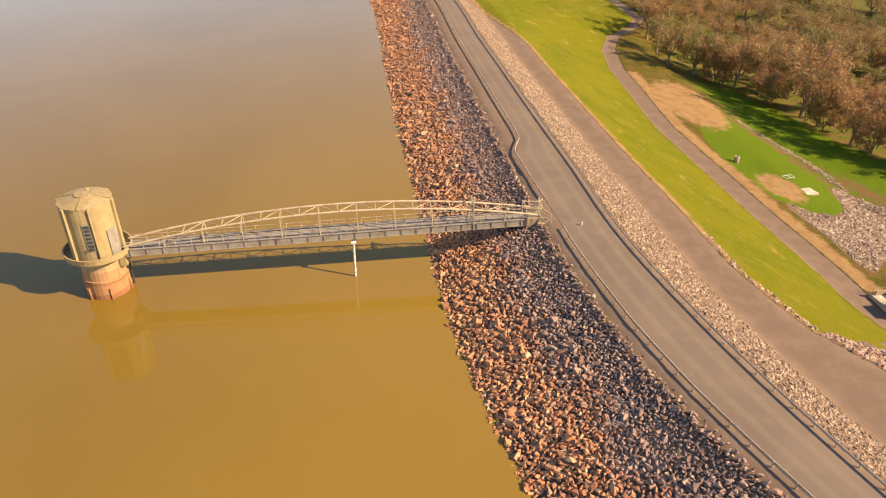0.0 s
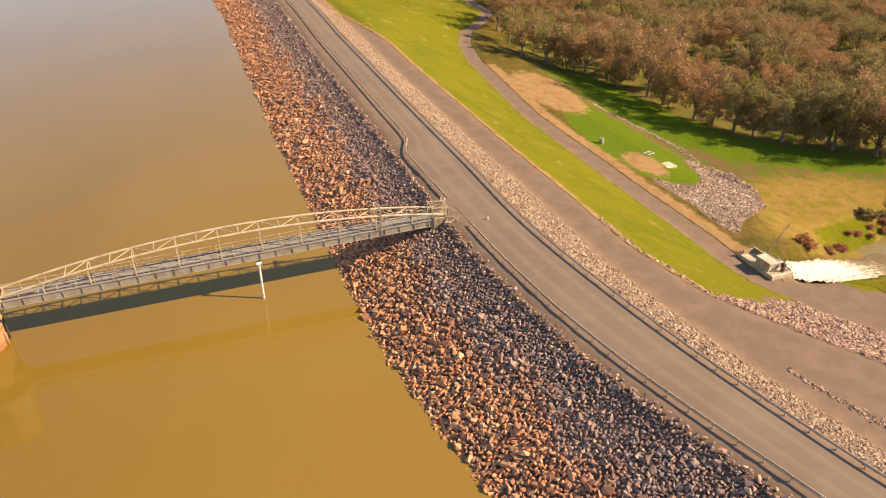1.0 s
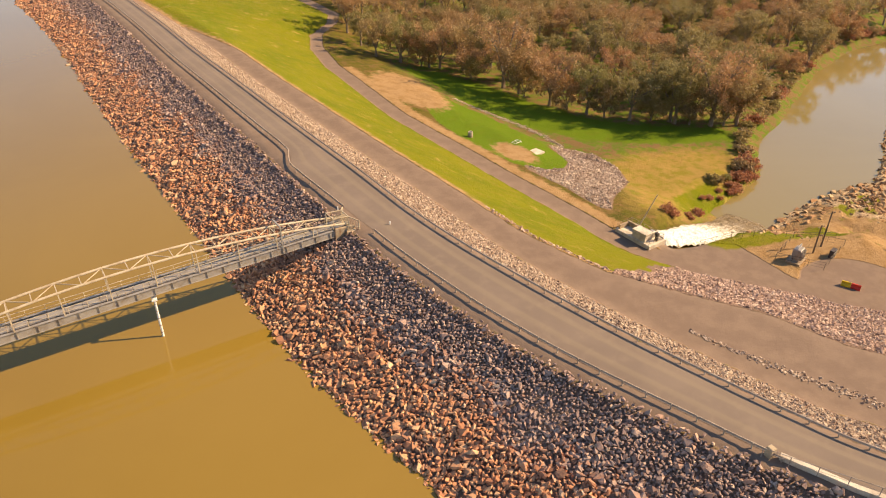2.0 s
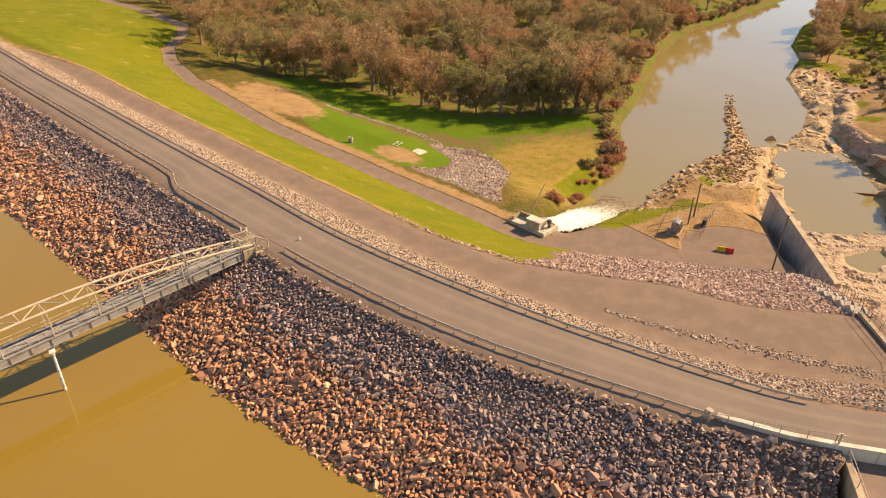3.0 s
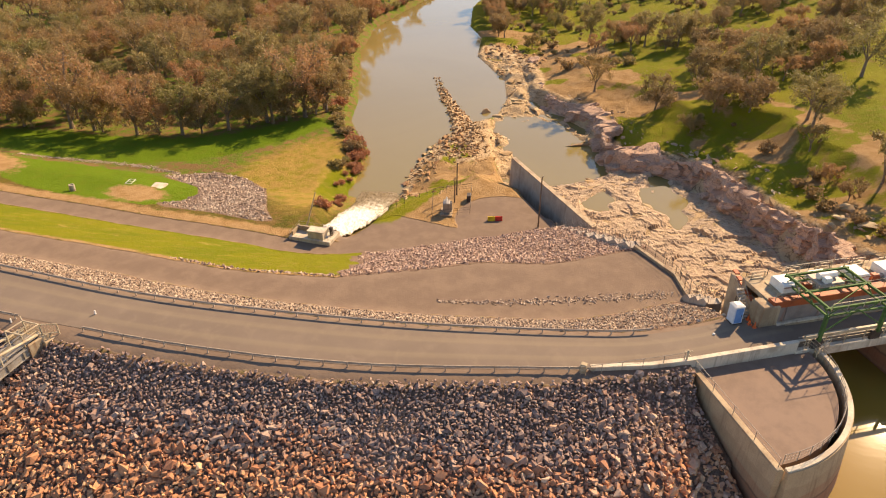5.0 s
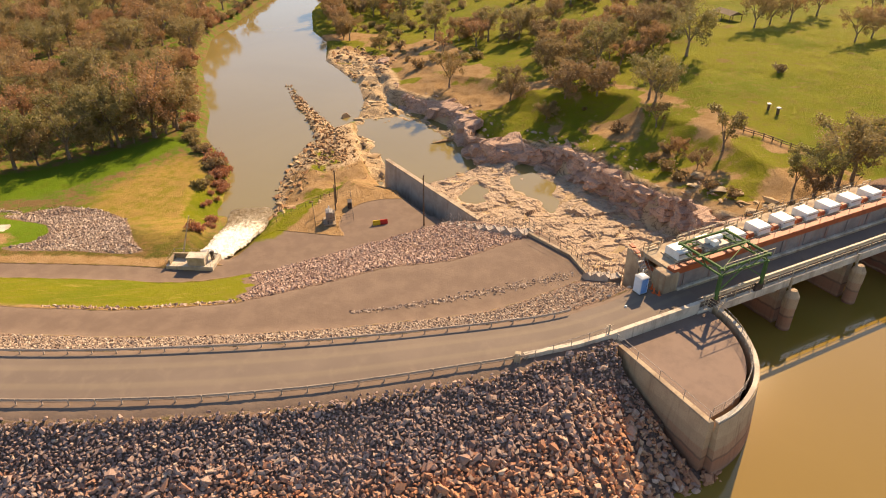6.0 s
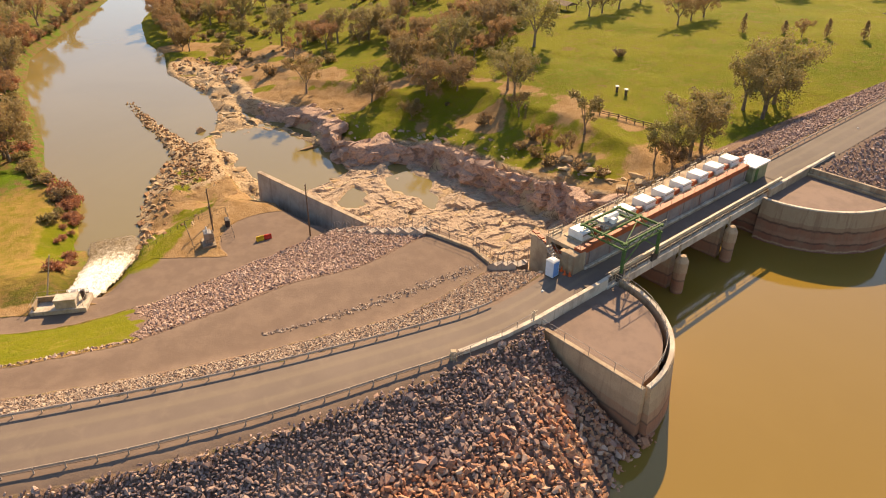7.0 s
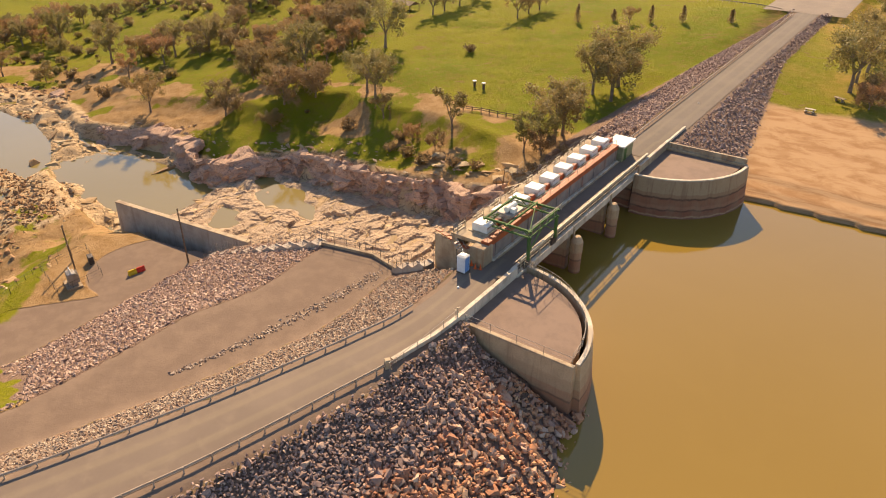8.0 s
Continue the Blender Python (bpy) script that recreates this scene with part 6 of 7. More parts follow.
for k, (x, y) in enumerate(((134, 116), (137, 117), (140, 119), (130, 114.5), (126, 112.5), (144, 122), (121, 110.5), (115, 108.5), (108, 105.5), (101, 102.5), (94, 99.5))):
    for j in range(4 if k < 5 else 2):
        c = copy_thing(shrubs[2], spot(x + rng.uniform(-2.2, 1.2), y + rng.uniform(-1.6, 2.2), rng.uniform(0, 6.28), (0.4 if k > 4 else 0.6) + 0.5 * rng.rand()))
        c["group"] = "reddish shrubs on the river bank"
for k, (x, y, h) in enumerate(((199, -75, 4.8), (194, -86, 3.0), (182.5, -93, 4.2), (175.4, -100, 4.2), (164.6, -110, 3.2))):
    cypress(40 + k, h * 1.25, (x, y, ground_z(x, y)))
for x, y, size in ((216, -60, 0.75), (220, -66, 0.7), (224, -72, 0.75), (187, -88, 0.4), (240, -40, 0.8), (246, -48, 0.85), (235, -34, 0.8), (258, -60, 0.9), (264, -80, 0.9), (268, -100, 0.9), (258, -120, 0.9), (270, -130, 0.9), (246, -150, 0.9)):
    c = copy_thing(tall[3], spot(x, y, rng.uniform(0, 6.28), size))
    c["group"] = "trees beyond the lawn"
for ob in sources:
    for o in list(ob.children_recursive) + [ob]:
        bpy.data.objects.remove(o)

# ---- small things round the dam ----
def on_ground(x, y, turn=0.0, sink=0.0):
    return spot(x, y, radians(turn), 1.0, sink)


# outlet valve house beside the chute
base = thing("valve_house", Matrix.Translation((75.6, 91.3, -14.95)) @ Matrix.Rotation(radians(-82), 4, "Z") @ Matrix.Scale(1.05, 4), "pale concrete valve house on a slab by the outlet", "valve house")
part("slab", Shape().box(-4.2, 4.0, -1.9, 2.6, -1.2, 0.25, bevel=0.06), CONCRETE_PALE, base)
part("body", Shape().box(-0.4, 2.6, -1.6, 0.2, 0.252, 1.75, bevel=0.05), CONCRETE_PALE, base)
part("lid", Shape().box(-0.55, 2.75, -1.75, 0.35, 1.754, 1.9, bevel=0.04), CONCRETE_PALE, base)
part("pit_wall", Shape().box(-3.8, -0.8, 0.9, 1.2, 0.252, 1.2).box(-3.8, -3.5, -1.4, 0.89, 0.252, 1.1), CONCRETE, base)
part("valve", Shape().tube([(3.2, 0.8, 0.25), (3.2, 0.8, 1.4)], 0.32, 10).box(2.9, 3.5, 0.5, 1.1, 1.4, 1.9, bevel=0.05), STEEL_DARK, base)
part("valve", Shape().box(1.2, 2.2, 0.9, 1.8, 0.252, 1.5, bevel=0.1), STEEL_GREY, base)
part("pipe", Shape().tube([(-3, 2.2, 0.5), (1.0, 2.4, 0.5), (3.6, 2.2, 0.5)], 0.14, 8), GALV, base)
pipe_fence([(73.4, 95.4, -14.75), (77.6, 96.0, -14.75), (78.6, 88.0, -14.75), (74.4, 87.3, -14.75)], "grey pipe railing round the valve slab", 1.5, 1.1, 2)
mast = thing("pole", Matrix.Translation((79.6, 95.6, -15.6)), "leaning yellowish timber pole by the outlet", "pole")
part("shaft", Shape().tube([(0, 0, 0), (1.7, -1.5, 7.0)], [0.15, 0.09], 8), STEEL_CREAM, mast)

# white water of the chute, running down to the river
fx, verts, faces = np.random.RandomState(9), [], []
path = smooth_line([(79.6, 90.5), (88, 91.2), (98, 93.0), (107, 95.8), (118, 100.5)], 0.5)
for i, (x, y) in enumerate(path):
    f = i / (len(path) - 1)
    tx, ty = path[min(i + 1, len(path) - 1)] - path[max(i - 1, 0)]
    q = math.hypot(tx, ty)
    for k in range(15):
        c = (k / 14 - 0.5) * (5.6 + 4.2 * math.sin(f * 1.9) + 0.8 * fx.rand())
        z = np.interp(x, [79, 94, 114, 119], [-16.1, -19.2, -25.5, -25.95]) + (0.75 - 0.5 * f) * (fx.rand() - 0.4) - 0.25 * abs(k / 7 - 1) ** 3
        verts.append((x - ty / q * c, y + tx / q * c, z))
faces = [(i * 15 + k, (i + 1) * 15 + k, (i + 1) * 15 + k + 1, i * 15 + k + 1) for i in range(len(path) - 1) for k in range(14)]
chute = part("water_chute", Shape().add(verts, faces), FOAM, smooth=True)
at = chute.data.attributes.new("calm", "FLOAT", "POINT")
at.data.foreach_set("value", [max(0.0, (i // 15) / len(path) * 1.7 - 0.55) + 0.5 * abs(i % 15 / 7 - 1) ** 4 for i in range(len(verts))])
tagged(chute, "foaming white water rushing from the outlet", "water", kind="structure")

# substation on the lower pad
tf = thing("transformer", on_ground(96.3, 72.2, 20) @ Matrix.Scale(1.4, 4), "grey pole-top style transformer box on a plinth", "transformer")
part("plinth", Shape().box(-1.3, 1.3, -0.9, 0.9, -0.5, 0.25), CONCRETE, tf)
part("tank", Shape().box(-0.75, 0.75, -0.5, 0.5, 0.254, 1.9, bevel=0.08), STEEL_GREY, tf)
for k in range(6):
    part("fin", Shape().box(-0.65 + 0.24 * k, -0.6 + 0.24 * k, -0.8, -0.51, 0.5, 1.7), STEEL_GREY, tf)
for k in range(3):
    part("bushing", Shape().lathe([(0.06, 1.9), (0.12, 2.0), (0.06, 2.1), (0.12, 2.2), (0.05, 2.45), (0, 2.46)], 8, Matrix.Translation((-0.45 + 0.45 * k, 0, 0))), WHITE, tf)
cb = thing("switch_box", on_ground(103.6, 70.2, 20), "small brown metal switch cabinet on the pad", "cabinet")
part("body", Shape().box(-0.9, 0.9, -0.4, 0.4, -0.1, 1.5, bevel=0.05), STEEL_DARK, cb)
part("door", Shape().box(-0.8, -0.03, -0.44, -0.404, 0.1, 1.4), STEEL_GREY, cb)
part("door", Shape().box(0.03, 0.8, -0.44, -0.404, 0.1, 1.4), STEEL_GREY, cb)


def power_pole(x, y, high, label):
    p = thing("power_pole", on_ground(x, y), label, "power pole", "timber power poles")
    part("shaft", Shape().tube([(0, 0, -0.6), (0, 0, high)], [0.17, 0.11], 8), WOOD, p)
    part("cross_arm", Shape().bar((-0.9, 0, high - 0.4), (0.9, 0, high - 0.4), 0.1, 0.12), WOOD, p)
    for k in (-0.8, 0, 0.8):
        part("insulator", Shape().lathe([(0.04, 0), (0.09, 0.06), (0.05, 0.14), (0, 0.16)], 6, Matrix.Translation((k, 0, high - 0.33))), STEEL_CREAM, p)
    return p


power_pole(98.4, 52.9, 11.2, "tall timber power pole beside the training wall")
power_pole(101.5, 72.6, 6.0, "timber pole with a cross arm by the transformer")
power_pole(105.0, 73.6, 7.6, "timber pole with cross arms behind the transformer")
yard = [(93.0, 74.0), (103.5, 78.6), (108.8, 71.6), (98.0, 67.6), (93.0, 74.0)]
pipe_fence([(x, y, ground_z(x, y)) for x, y in yard], "wire yard fence round the transformer", 2.6, 1.6, 3, STEEL_DARK, "fence", "wire_fence")
bank = [(86, 85.5), (92, 83.6), (99, 81.6), (106, 79.6), (113, 76)]
pipe_fence([(x, y, ground_z(x, y)) for x, y in bank], "wire fence along the top of the chute bank", 2.6, 1.3, 3, STEEL_DARK, "fence", "wire_fence")
for k, (mat, word, off) in enumerate(((PLASTIC_YELLOW, "yellow", -0.77), (PLASTIC_RED, "red", 0.77))):
    bx = thing("road_barrier", on_ground(97.4, 61.8, -62) @ Matrix.Translation((off, 0, 0)), word + " plastic water-filled road barrier on the pad", "barrier", "road barriers")
    part("shell", Shape().sweep([(-0.75, 0, 0), (0.75, 0, 0)], [(-0.3, 0.0), (-0.28, 0.25), (-0.12, 0.5), (-0.1, 0.95), (0.1, 0.95), (0.12, 0.5), (0.28, 0.25), (0.3, 0.0)]), mat, bx)
    part("cap", Shape().tube([(0.5, 0, 0.94), (0.5, 0, 1.0)], 0.08, 8), STEEL_DARK, bx)

# lower lawn
dr = thing("concrete_drum", on_ground(72.2, 152.9), "pale concrete standpipe drum beside the track", "drum")
part("pipe", Shape().lathe([(0.62, -0.3), (0.62, 1.5), (0.5, 1.52), (0.5, 1.2), (0, 1.2)], 18), CONCRETE_PALE, dr)
part("band", Shape().lathe([(0.63, 0.2), (0.66, 0.22), (0.66, 0.4), (0.63, 0.42)], 18), CONCRETE, dr)
sl = thing("concrete_slab", on_ground(83.4, 139.2, 14), "pale square concrete slab set in the lawn", "slab")
part("slab", Shape().box(-1.9, 1.9, -1.5, 1.5, -0.3, 0.14, bevel=0.04), CONCRETE_PALE, sl)
fr = thing("pipe_frame", on_ground(82.4, 145.5, 20), "low white pipe frame on the lawn", "frame")
for a, b in (((-1.2, 0, 0.3), (1.2, 0, 0.3)), ((-1.2, 1.4, 0.3), (1.2, 1.4, 0.3)), ((-1.2, 0, 0.3), (-1.2, 1.4, 0.3)), ((0, 0, 0.3), (0, 1.4, 0.3)), ((1.2, 0, 0.3), (1.2, 1.4, 0.3))):
    part("bar", Shape().tube([a, b], 0.06, 6), WHITE, fr)
for k, p in enumerate(((-1.2, 0), (1.2, 0), (-1.2, 1.4), (1.2, 1.4))):
    part("leg", Shape().tube([(*p, -0.1), (*p, 0.3)], 0.05, 6), WHITE, fr)

# by the bridge: toilet, cones, signs
wc = local_thing("portable_toilet", 15.6, 47.0, 7.06, "blue and white portable toilet beside the road", "toilet")
part("body", Shape().box(-0.55, 0.55, -0.55, 0.55, 0.12, 2.1, bevel=0.03), PLASTIC_PALE, wc)
part("base", Shape().box(-0.6, 0.6, -0.62, 0.62, 0, 0.12), STEEL_DARK, wc)
part("roof", Shape().add([(x * a, y * a, z) for z, a in ((2.1, 0.6), (2.2, 0.58), (2.36, 0.3)) for x, y in ((-1, -1), (1, -1), (1, 1), (-1, 1))],
     [(8, 9, 10, 11)] + [(j + i, j + (i + 1) % 4, j + 4 + (i + 1) % 4, j + 4 + i) for j in (0, 4) for i in range(4)]), WHITE, wc)
d = part("door", Shape().box(-0.42, 0.42, -0.6, -0.555, 0.2, 2.0, bevel=0.01), PLASTIC_BLUE, wc)
part("door_handle", Shape().box(0.26, 0.34, -0.65, -0.602, 1.0, 1.15), STEEL_DARK, d)
part("side_panel", Shape().box(0.553, 0.58, -0.42, 0.42, 0.25, 2.0), PLASTIC_BLUE, wc)
part("vent_pipe", Shape().tube([(0.35, 0.35, 2.2), (0.35, 0.35, 2.75)], 0.05, 6), WHITE, wc)
for k, (a, b) in enumerate(((16.9, 46.1), (17.3, 46.9), (17.1, 45.5))):
    cn = local_thing("traffic_cone", a, b, 7.06, "orange traffic cone near the toilet", "traffic cone", "traffic cones")
    part("cone", Shape().lathe([(0.17, 0.04), (0.03, 0.72), (0, 0.72)], 10), PLASTIC_ORANGE, cn)
    part("foot", Shape().box(-0.22, 0.22, -0.22, 0.22, 0, 0.04), PLASTIC_ORANGE, cn)
pn = local_thing("fence_panel", 16.6, 47.9, 7.06, "dark mesh fence panel standing by the toilet", "fence panel")
part("frame", Shape().bar((0, -0.8, 0.1), (0, 0.8, 0.1), 0.05, 0.05).bar((0, -0.8, 2.0), (0, 0.8, 2.0), 0.05, 0.05).bar((0, -0.8, 0), (0, -0.8, 2.0), 0.05, 0.05).bar((0, 0.8, 0), (0, 0.8, 2.0), 0.05, 0.05), STEEL_DARK, pn)
for k in range(11):
    part("bar", Shape().tube([(0, 0, 0.1), (0, 0, 2.0)], 0.015, 4), STEEL_DARK, pn, m=Matrix.Translation((0, -0.7 + 0.14 * k, 0)))
st = local_thing("access_stair", 17.2, 48.4, 7.06, "grey steel access stair up to the gate deck", "stair")
for k in range(9):
    part("tread", Shape().box(-0.4, 0.4, 0, 0.26, 0, 0.05), GALV, st, m=Matrix.Translation((0.0, -1.3 + 0.24 * k, 0.28 + 0.28 * k)))
for x in (-0.42, 0.42):
    part("stringer", Shape().bar((x, -1.4, 0.1), (x, 1.0, 2.75), 0.05, 0.22), GALV, st)
    part("hand_rail", Shape().tube([(x, -1.4, 1.0), (x, 1.0, 3.7), (x, 1.6, 3.7)], 0.03, 5), GALV, st)
for k, (s0, n0) in enumerate(((12.2, 45.4), (96.0, 44.0))):
    mk = local_thing("road_marker", s0, n0, 7.06, "small white marker stud on the road", "marker", "road markers")
    part("stud", Shape().lathe([(0.16, 0), (0.15, 0.12), (0.08, 0.18), (0, 0.18)], 10), WHITE, mk)
for x, y in ((19.0, 79.6), (14.2, 86.5)):
    mk = thing("marker_post", Matrix.Translation((x, y, 7.05)), "short white roadside marker post", "post", "roadside posts")
    part("post", Shape().box(-0.07, 0.07, -0.07, 0.07, 0, 0.5, bevel=0.03), WHITE, mk)
bol = thing("rail_end", Matrix.Translation((31.9, 29.2, 7.0)), "concrete end block of the guard rail", "block")
part("block", Shape().box(-0.3, 0.3, -0.3, 0.3, -1.2, 1.0, bevel=0.06), CONCRETE, bol)

# stepped walkway down the spillway side: level landings between short flights, with its fences
def flights(a, b, n):
    """Places down a walkway of n landings, each followed by a short steep flight."""
    out = []
    a, b = Vector(a), Vector(b)
    for k in range(n):
        p, q = a.lerp(b, k / n), a.lerp(b, (k + 0.42) / n)
        out += [p, Vector((q.x, q.y, p.z))]
    return out + [b]


def stair_walkway(pts, label, fence_label):
    o = pts[0]
    lp = [tuple(p - o) for p in pts]
    sw = thing("stair_walkway", Matrix.Translation(o), label, "stairs", kind="structure")
    part("ramp", Shape().sweep(lp, [(-0.7, -1.5), (0.7, -1.5), (0.7, 0.0), (-0.7, 0.0)]), WALKWAY, sw)
    part("kerb", Shape().sweep(lp, [(0.702, -1.5), (0.95, -1.5), (0.95, 0.22), (0.702, 0.22)]), WALKWAY, sw)
    part("kerb", Shape().sweep(lp, [(-0.95, -4.0), (-0.702, -4.0), (-0.702, 0.22), (-0.95, 0.22)]), WALKWAY, sw)
    for a, b in zip(lp[1::2], lp[2::2]):
        a, b = Vector(a), Vector(b)
        n = max(2, round(abs(b.z - a.z) / 0.18))
        ang = math.atan2(b.y - a.y, b.x - a.x)
        for k in range(n):
            part("step", Shape().box(-0.16, 0.16, -0.69, 0.69, -0.1, 0.1), WALKWAY, sw, m=Matrix.Translation(a + (b - a) * (k + 0.5) / n) @ Matrix.Rotation(ang, 4, "Z"))
    t = (pts[-1] - pts[0]).normalized()
    side = Vector((t.y, -t.x, 0)) * 1.05
    pipe_fence([tuple(p + side) for p in pts], fence_label, 1.7, 1.9, 3, GALV, "fence", "wire_fence")
    pipe_fence([tuple(p - side * 0.8 + Vector((0, 0, 0.1))) for p in pts], "pipe handrail beside the stepped walkway", 2.2, 0.9, 2, GALV)


def beside(x, y):
    return (x, y, ground_z(x - 1.6, y + 1.6) + 0.15)


stair_walkway(flights(beside(71.2, 30.6), beside(99.0, 49.4), 9), "grey concrete walkway stepping down the spillway edge", "tall grey wire fence beside the stepped walkway")
stair_walkway(flights(beside(54.6, 18.6), beside(60.8, 21.6), 3), "grey concrete steps between the road and the bench", "wire fence beside the upper steps")
wk = thing("edge_wall", Matrix.Translation((60.8, 21.6, -0.3)), "low dark concrete edge wall along the bench end", "wall", kind="structure")
part("wall", Shape().sweep([(0, 0, 0), (4.8, 2.4, 0), (10.4, 9.0, 0)], [(-0.25, -3.0), (0.25, -3.0), (0.25, 0.45), (-0.25, 0.45)]), CONCRETE, wk)
pipe_fence([(60.8, 21.6, 0.15), (65.6, 24.0, 0.15), (71.2, 30.6, 0.15)], "dark pipe railing on the bench edge wall", 2.0, 1.3, 2, STEEL_DARK)
pipe_fence([(61.2, 20.9, -0.4), (66.3, 23.4, -0.4), (72.0, 30.0, -0.4)], "tall wire fence beyond the bench edge", 1.7, 1.9, 3, GALV, "fence", "wire_fence")

# right bank: picnic shelters, timber fence, dead trunks, bench, far shed
for k, (x, y) in enumerate(((153.4, -22.2), (150.6, -23.8))):
    hv = thing("bollard_sign", on_ground(x, y, 20 * k), "brown timber information post with a pale top", "sign", "information posts")
    part("post", Shape().box(-0.25, 0.25, -0.25, 0.25, -0.2, 1.5, bevel=0.03), WOOD, hv)
    part("top", Shape().box(-0.5, 0.5, -0.45, 0.45, 1.5, 1.72, bevel=0.05), WHITE, hv)
tf2 = [(139.5, -12), (134.8, -17.5), (129.5, -22), (124.5, -26)]
fence = thing("timber_fence", on_ground(139.5, -12), "dark timber post and rail fence on the lawn edge", "fence")
o = Vector((139.5, -12, ground_z(139.5, -12)))
fp = []
for (ax, ay), (bx, by) in zip(tf2, tf2[1:]):
    for k in range(3):
        x, y = ax + (bx - ax) * k / 3, ay + (by - ay) * k / 3
        fp.append(Vector((x, y, ground_z(x, y))) - o)
for p in fp:
    part("post", Shape().box(-0.1, 0.1, -0.1, 0.1, -0.2, 1.2, bevel=0.02), WOOD, fence, m=Matrix.Translation(p))
for z in (0.55, 1.0):
    for a, b in zip(fp, fp[1:]):
        part("rail", Shape().bar(a + Vector((0, 0, z)), b + Vector((0, 0, z)), 0.08, 0.14), WOOD, fence)
for k, (x, y, tilt, h) in enumerate(((94.8, -7.2, 14, 7.5), (96.4, -8.4, -4, 6.5), (93.6, -5.0, 20, 5.0))):
    dt = thing("dead_trunk", on_ground(x, y, 40 * k), "bare grey dead tree trunk leaning on the bank", "dead tree", "dead trunks")
    dx = math.tan(radians(tilt))
    part("trunk", Shape().tube([(0, 0, -0.5), (dx * h * 0.5, 0.2, h * 0.5), (dx * h, 0.1, h)], [0.22, 0.16, 0.06], 7), WOOD, dt)
    part("branch", Shape().tube([(dx * h * 0.55, 0.2, h * 0.55), (dx * h * 0.6 + 0.9, 0.8, h * 0.75)], [0.09, 0.03], 5), WOOD, dt)
bn = thing("picnic_bench", on_ground(90.3, -74, 35), "pale timber picnic bench on the grass", "bench")
part("top", Shape().box(-1.0, 1.0, -0.4, 0.4, 0.7, 0.78), CONCRETE_PALE, bn)
for y in (-0.75, 0.75):
    part("seat", Shape().box(-1.0, 1.0, y - 0.16, y + 0.16, 0.4, 0.46), CONCRETE_PALE, bn)
for x in (-0.7, 0.7):
    part("leg", Shape().box(x - 0.06, x + 0.06, -0.8, 0.8, -0.1, 0.4).box(x - 0.06, x + 0.06, -0.1, 0.1, 0.4, 0.7), WOOD, bn)
tb = thing("picnic_table", on_ground(93, -84, 10), "grey picnic table in the shade of a tree", "table")
part("top", Shape().box(-1.2, 1.2, -0.5, 0.5, 0.7, 0.8), CONCRETE, tb)
part("leg", Shape().box(-0.8, -0.6, -0.3, 0.3, -0.1, 0.7).box(0.6, 0.8, -0.3, 0.3, -0.1, 0.7), CONCRETE, tb)
shed = thing("shelter", on_ground(252, -28, 30), "low dark picnic shelter among the trees", "shelter")
part("roof", Shape().add([(-5, -3, 2.5), (5, -3, 2.5), (5, 3, 2.5), (-5, 3, 2.5), (-5, 0, 3.6), (5, 0, 3.6)], [(0, 1, 5, 4), (3, 4, 5, 2), (0, 4, 3), (1, 2, 5), (0, 3, 2, 1)]), WOOD, shed)
for x in (-4.5, 0, 4.5):
    for y in (-2.6, 2.6):
        part("post", Shape().box(x - 0.1, x + 0.1, y - 0.1, y + 0.1, -0.3, 2.5), WOOD, shed)

# ---- stone facing, gravel and boulders ----
def stone_kinds(seed, n=14, flat=0.75):
    """Broken stone shapes as hulls of a few points."""
    rng, out = np.random.RandomState(seed), []
    for k in range(n):
        bm = bmesh.new()
        p = rng.normal(size=(10, 3))
        p /= np.linalg.norm(p, axis=1)[:, None]
        p *= rng.uniform(0.8, 1.05, (10, 1)) * np.array([1.15, rng.uniform(0.6, 0.95), flat * rng.uniform(0.7, 1.1)])
        for q in p:
            bm.verts.new(q)
        res = bmesh.ops.convex_hull(bm, input=bm.verts)
        bmesh.ops.delete(bm, geom=[g for g in res["geom_interior"] if isinstance(g, bmesh.types.BMVert)], context="VERTS")
        bmesh.ops.recalc_face_normals(bm, faces=bm.faces)
        bmesh.ops.triangulate(bm, faces=bm.faces)
        bm.verts.index_update()
        out.append((np.array([v.co for v in bm.verts]), np.array([[v.index for v in f.verts] for f in bm.faces])))
        bm.free()
    return out


STONES = stone_kinds(3)


SLABS = stone_kinds(4, 10, 0.38)


def turned(rng, n, tilt=0.5, yaw=None):
    a = rng.uniform(0, 6.28, n) if yaw is None else rng.normal(yaw, 0.22, n)
    b, c = rng.normal(0, tilt, n), rng.normal(0, tilt, n)
    ca, sa, cb, sb, cc, sc = np.cos(a), np.sin(a), np.cos(b), np.sin(b), np.cos(c), np.sin(c)
    one, zero = np.ones(n), np.zeros(n)
    Z = np.stack([ca, -sa, zero, sa, ca, zero, zero, zero, one], 1).reshape(n, 3, 3)
    Y = np.stack([cb, zero, sb, zero, one, zero, -sb, zero, cb], 1).reshape(n, 3, 3)
    X = np.stack([one, zero, zero, zero, cc, -sc, zero, sc, cc], 1).reshape(n, 3, 3)
    return Y @ X @ Z


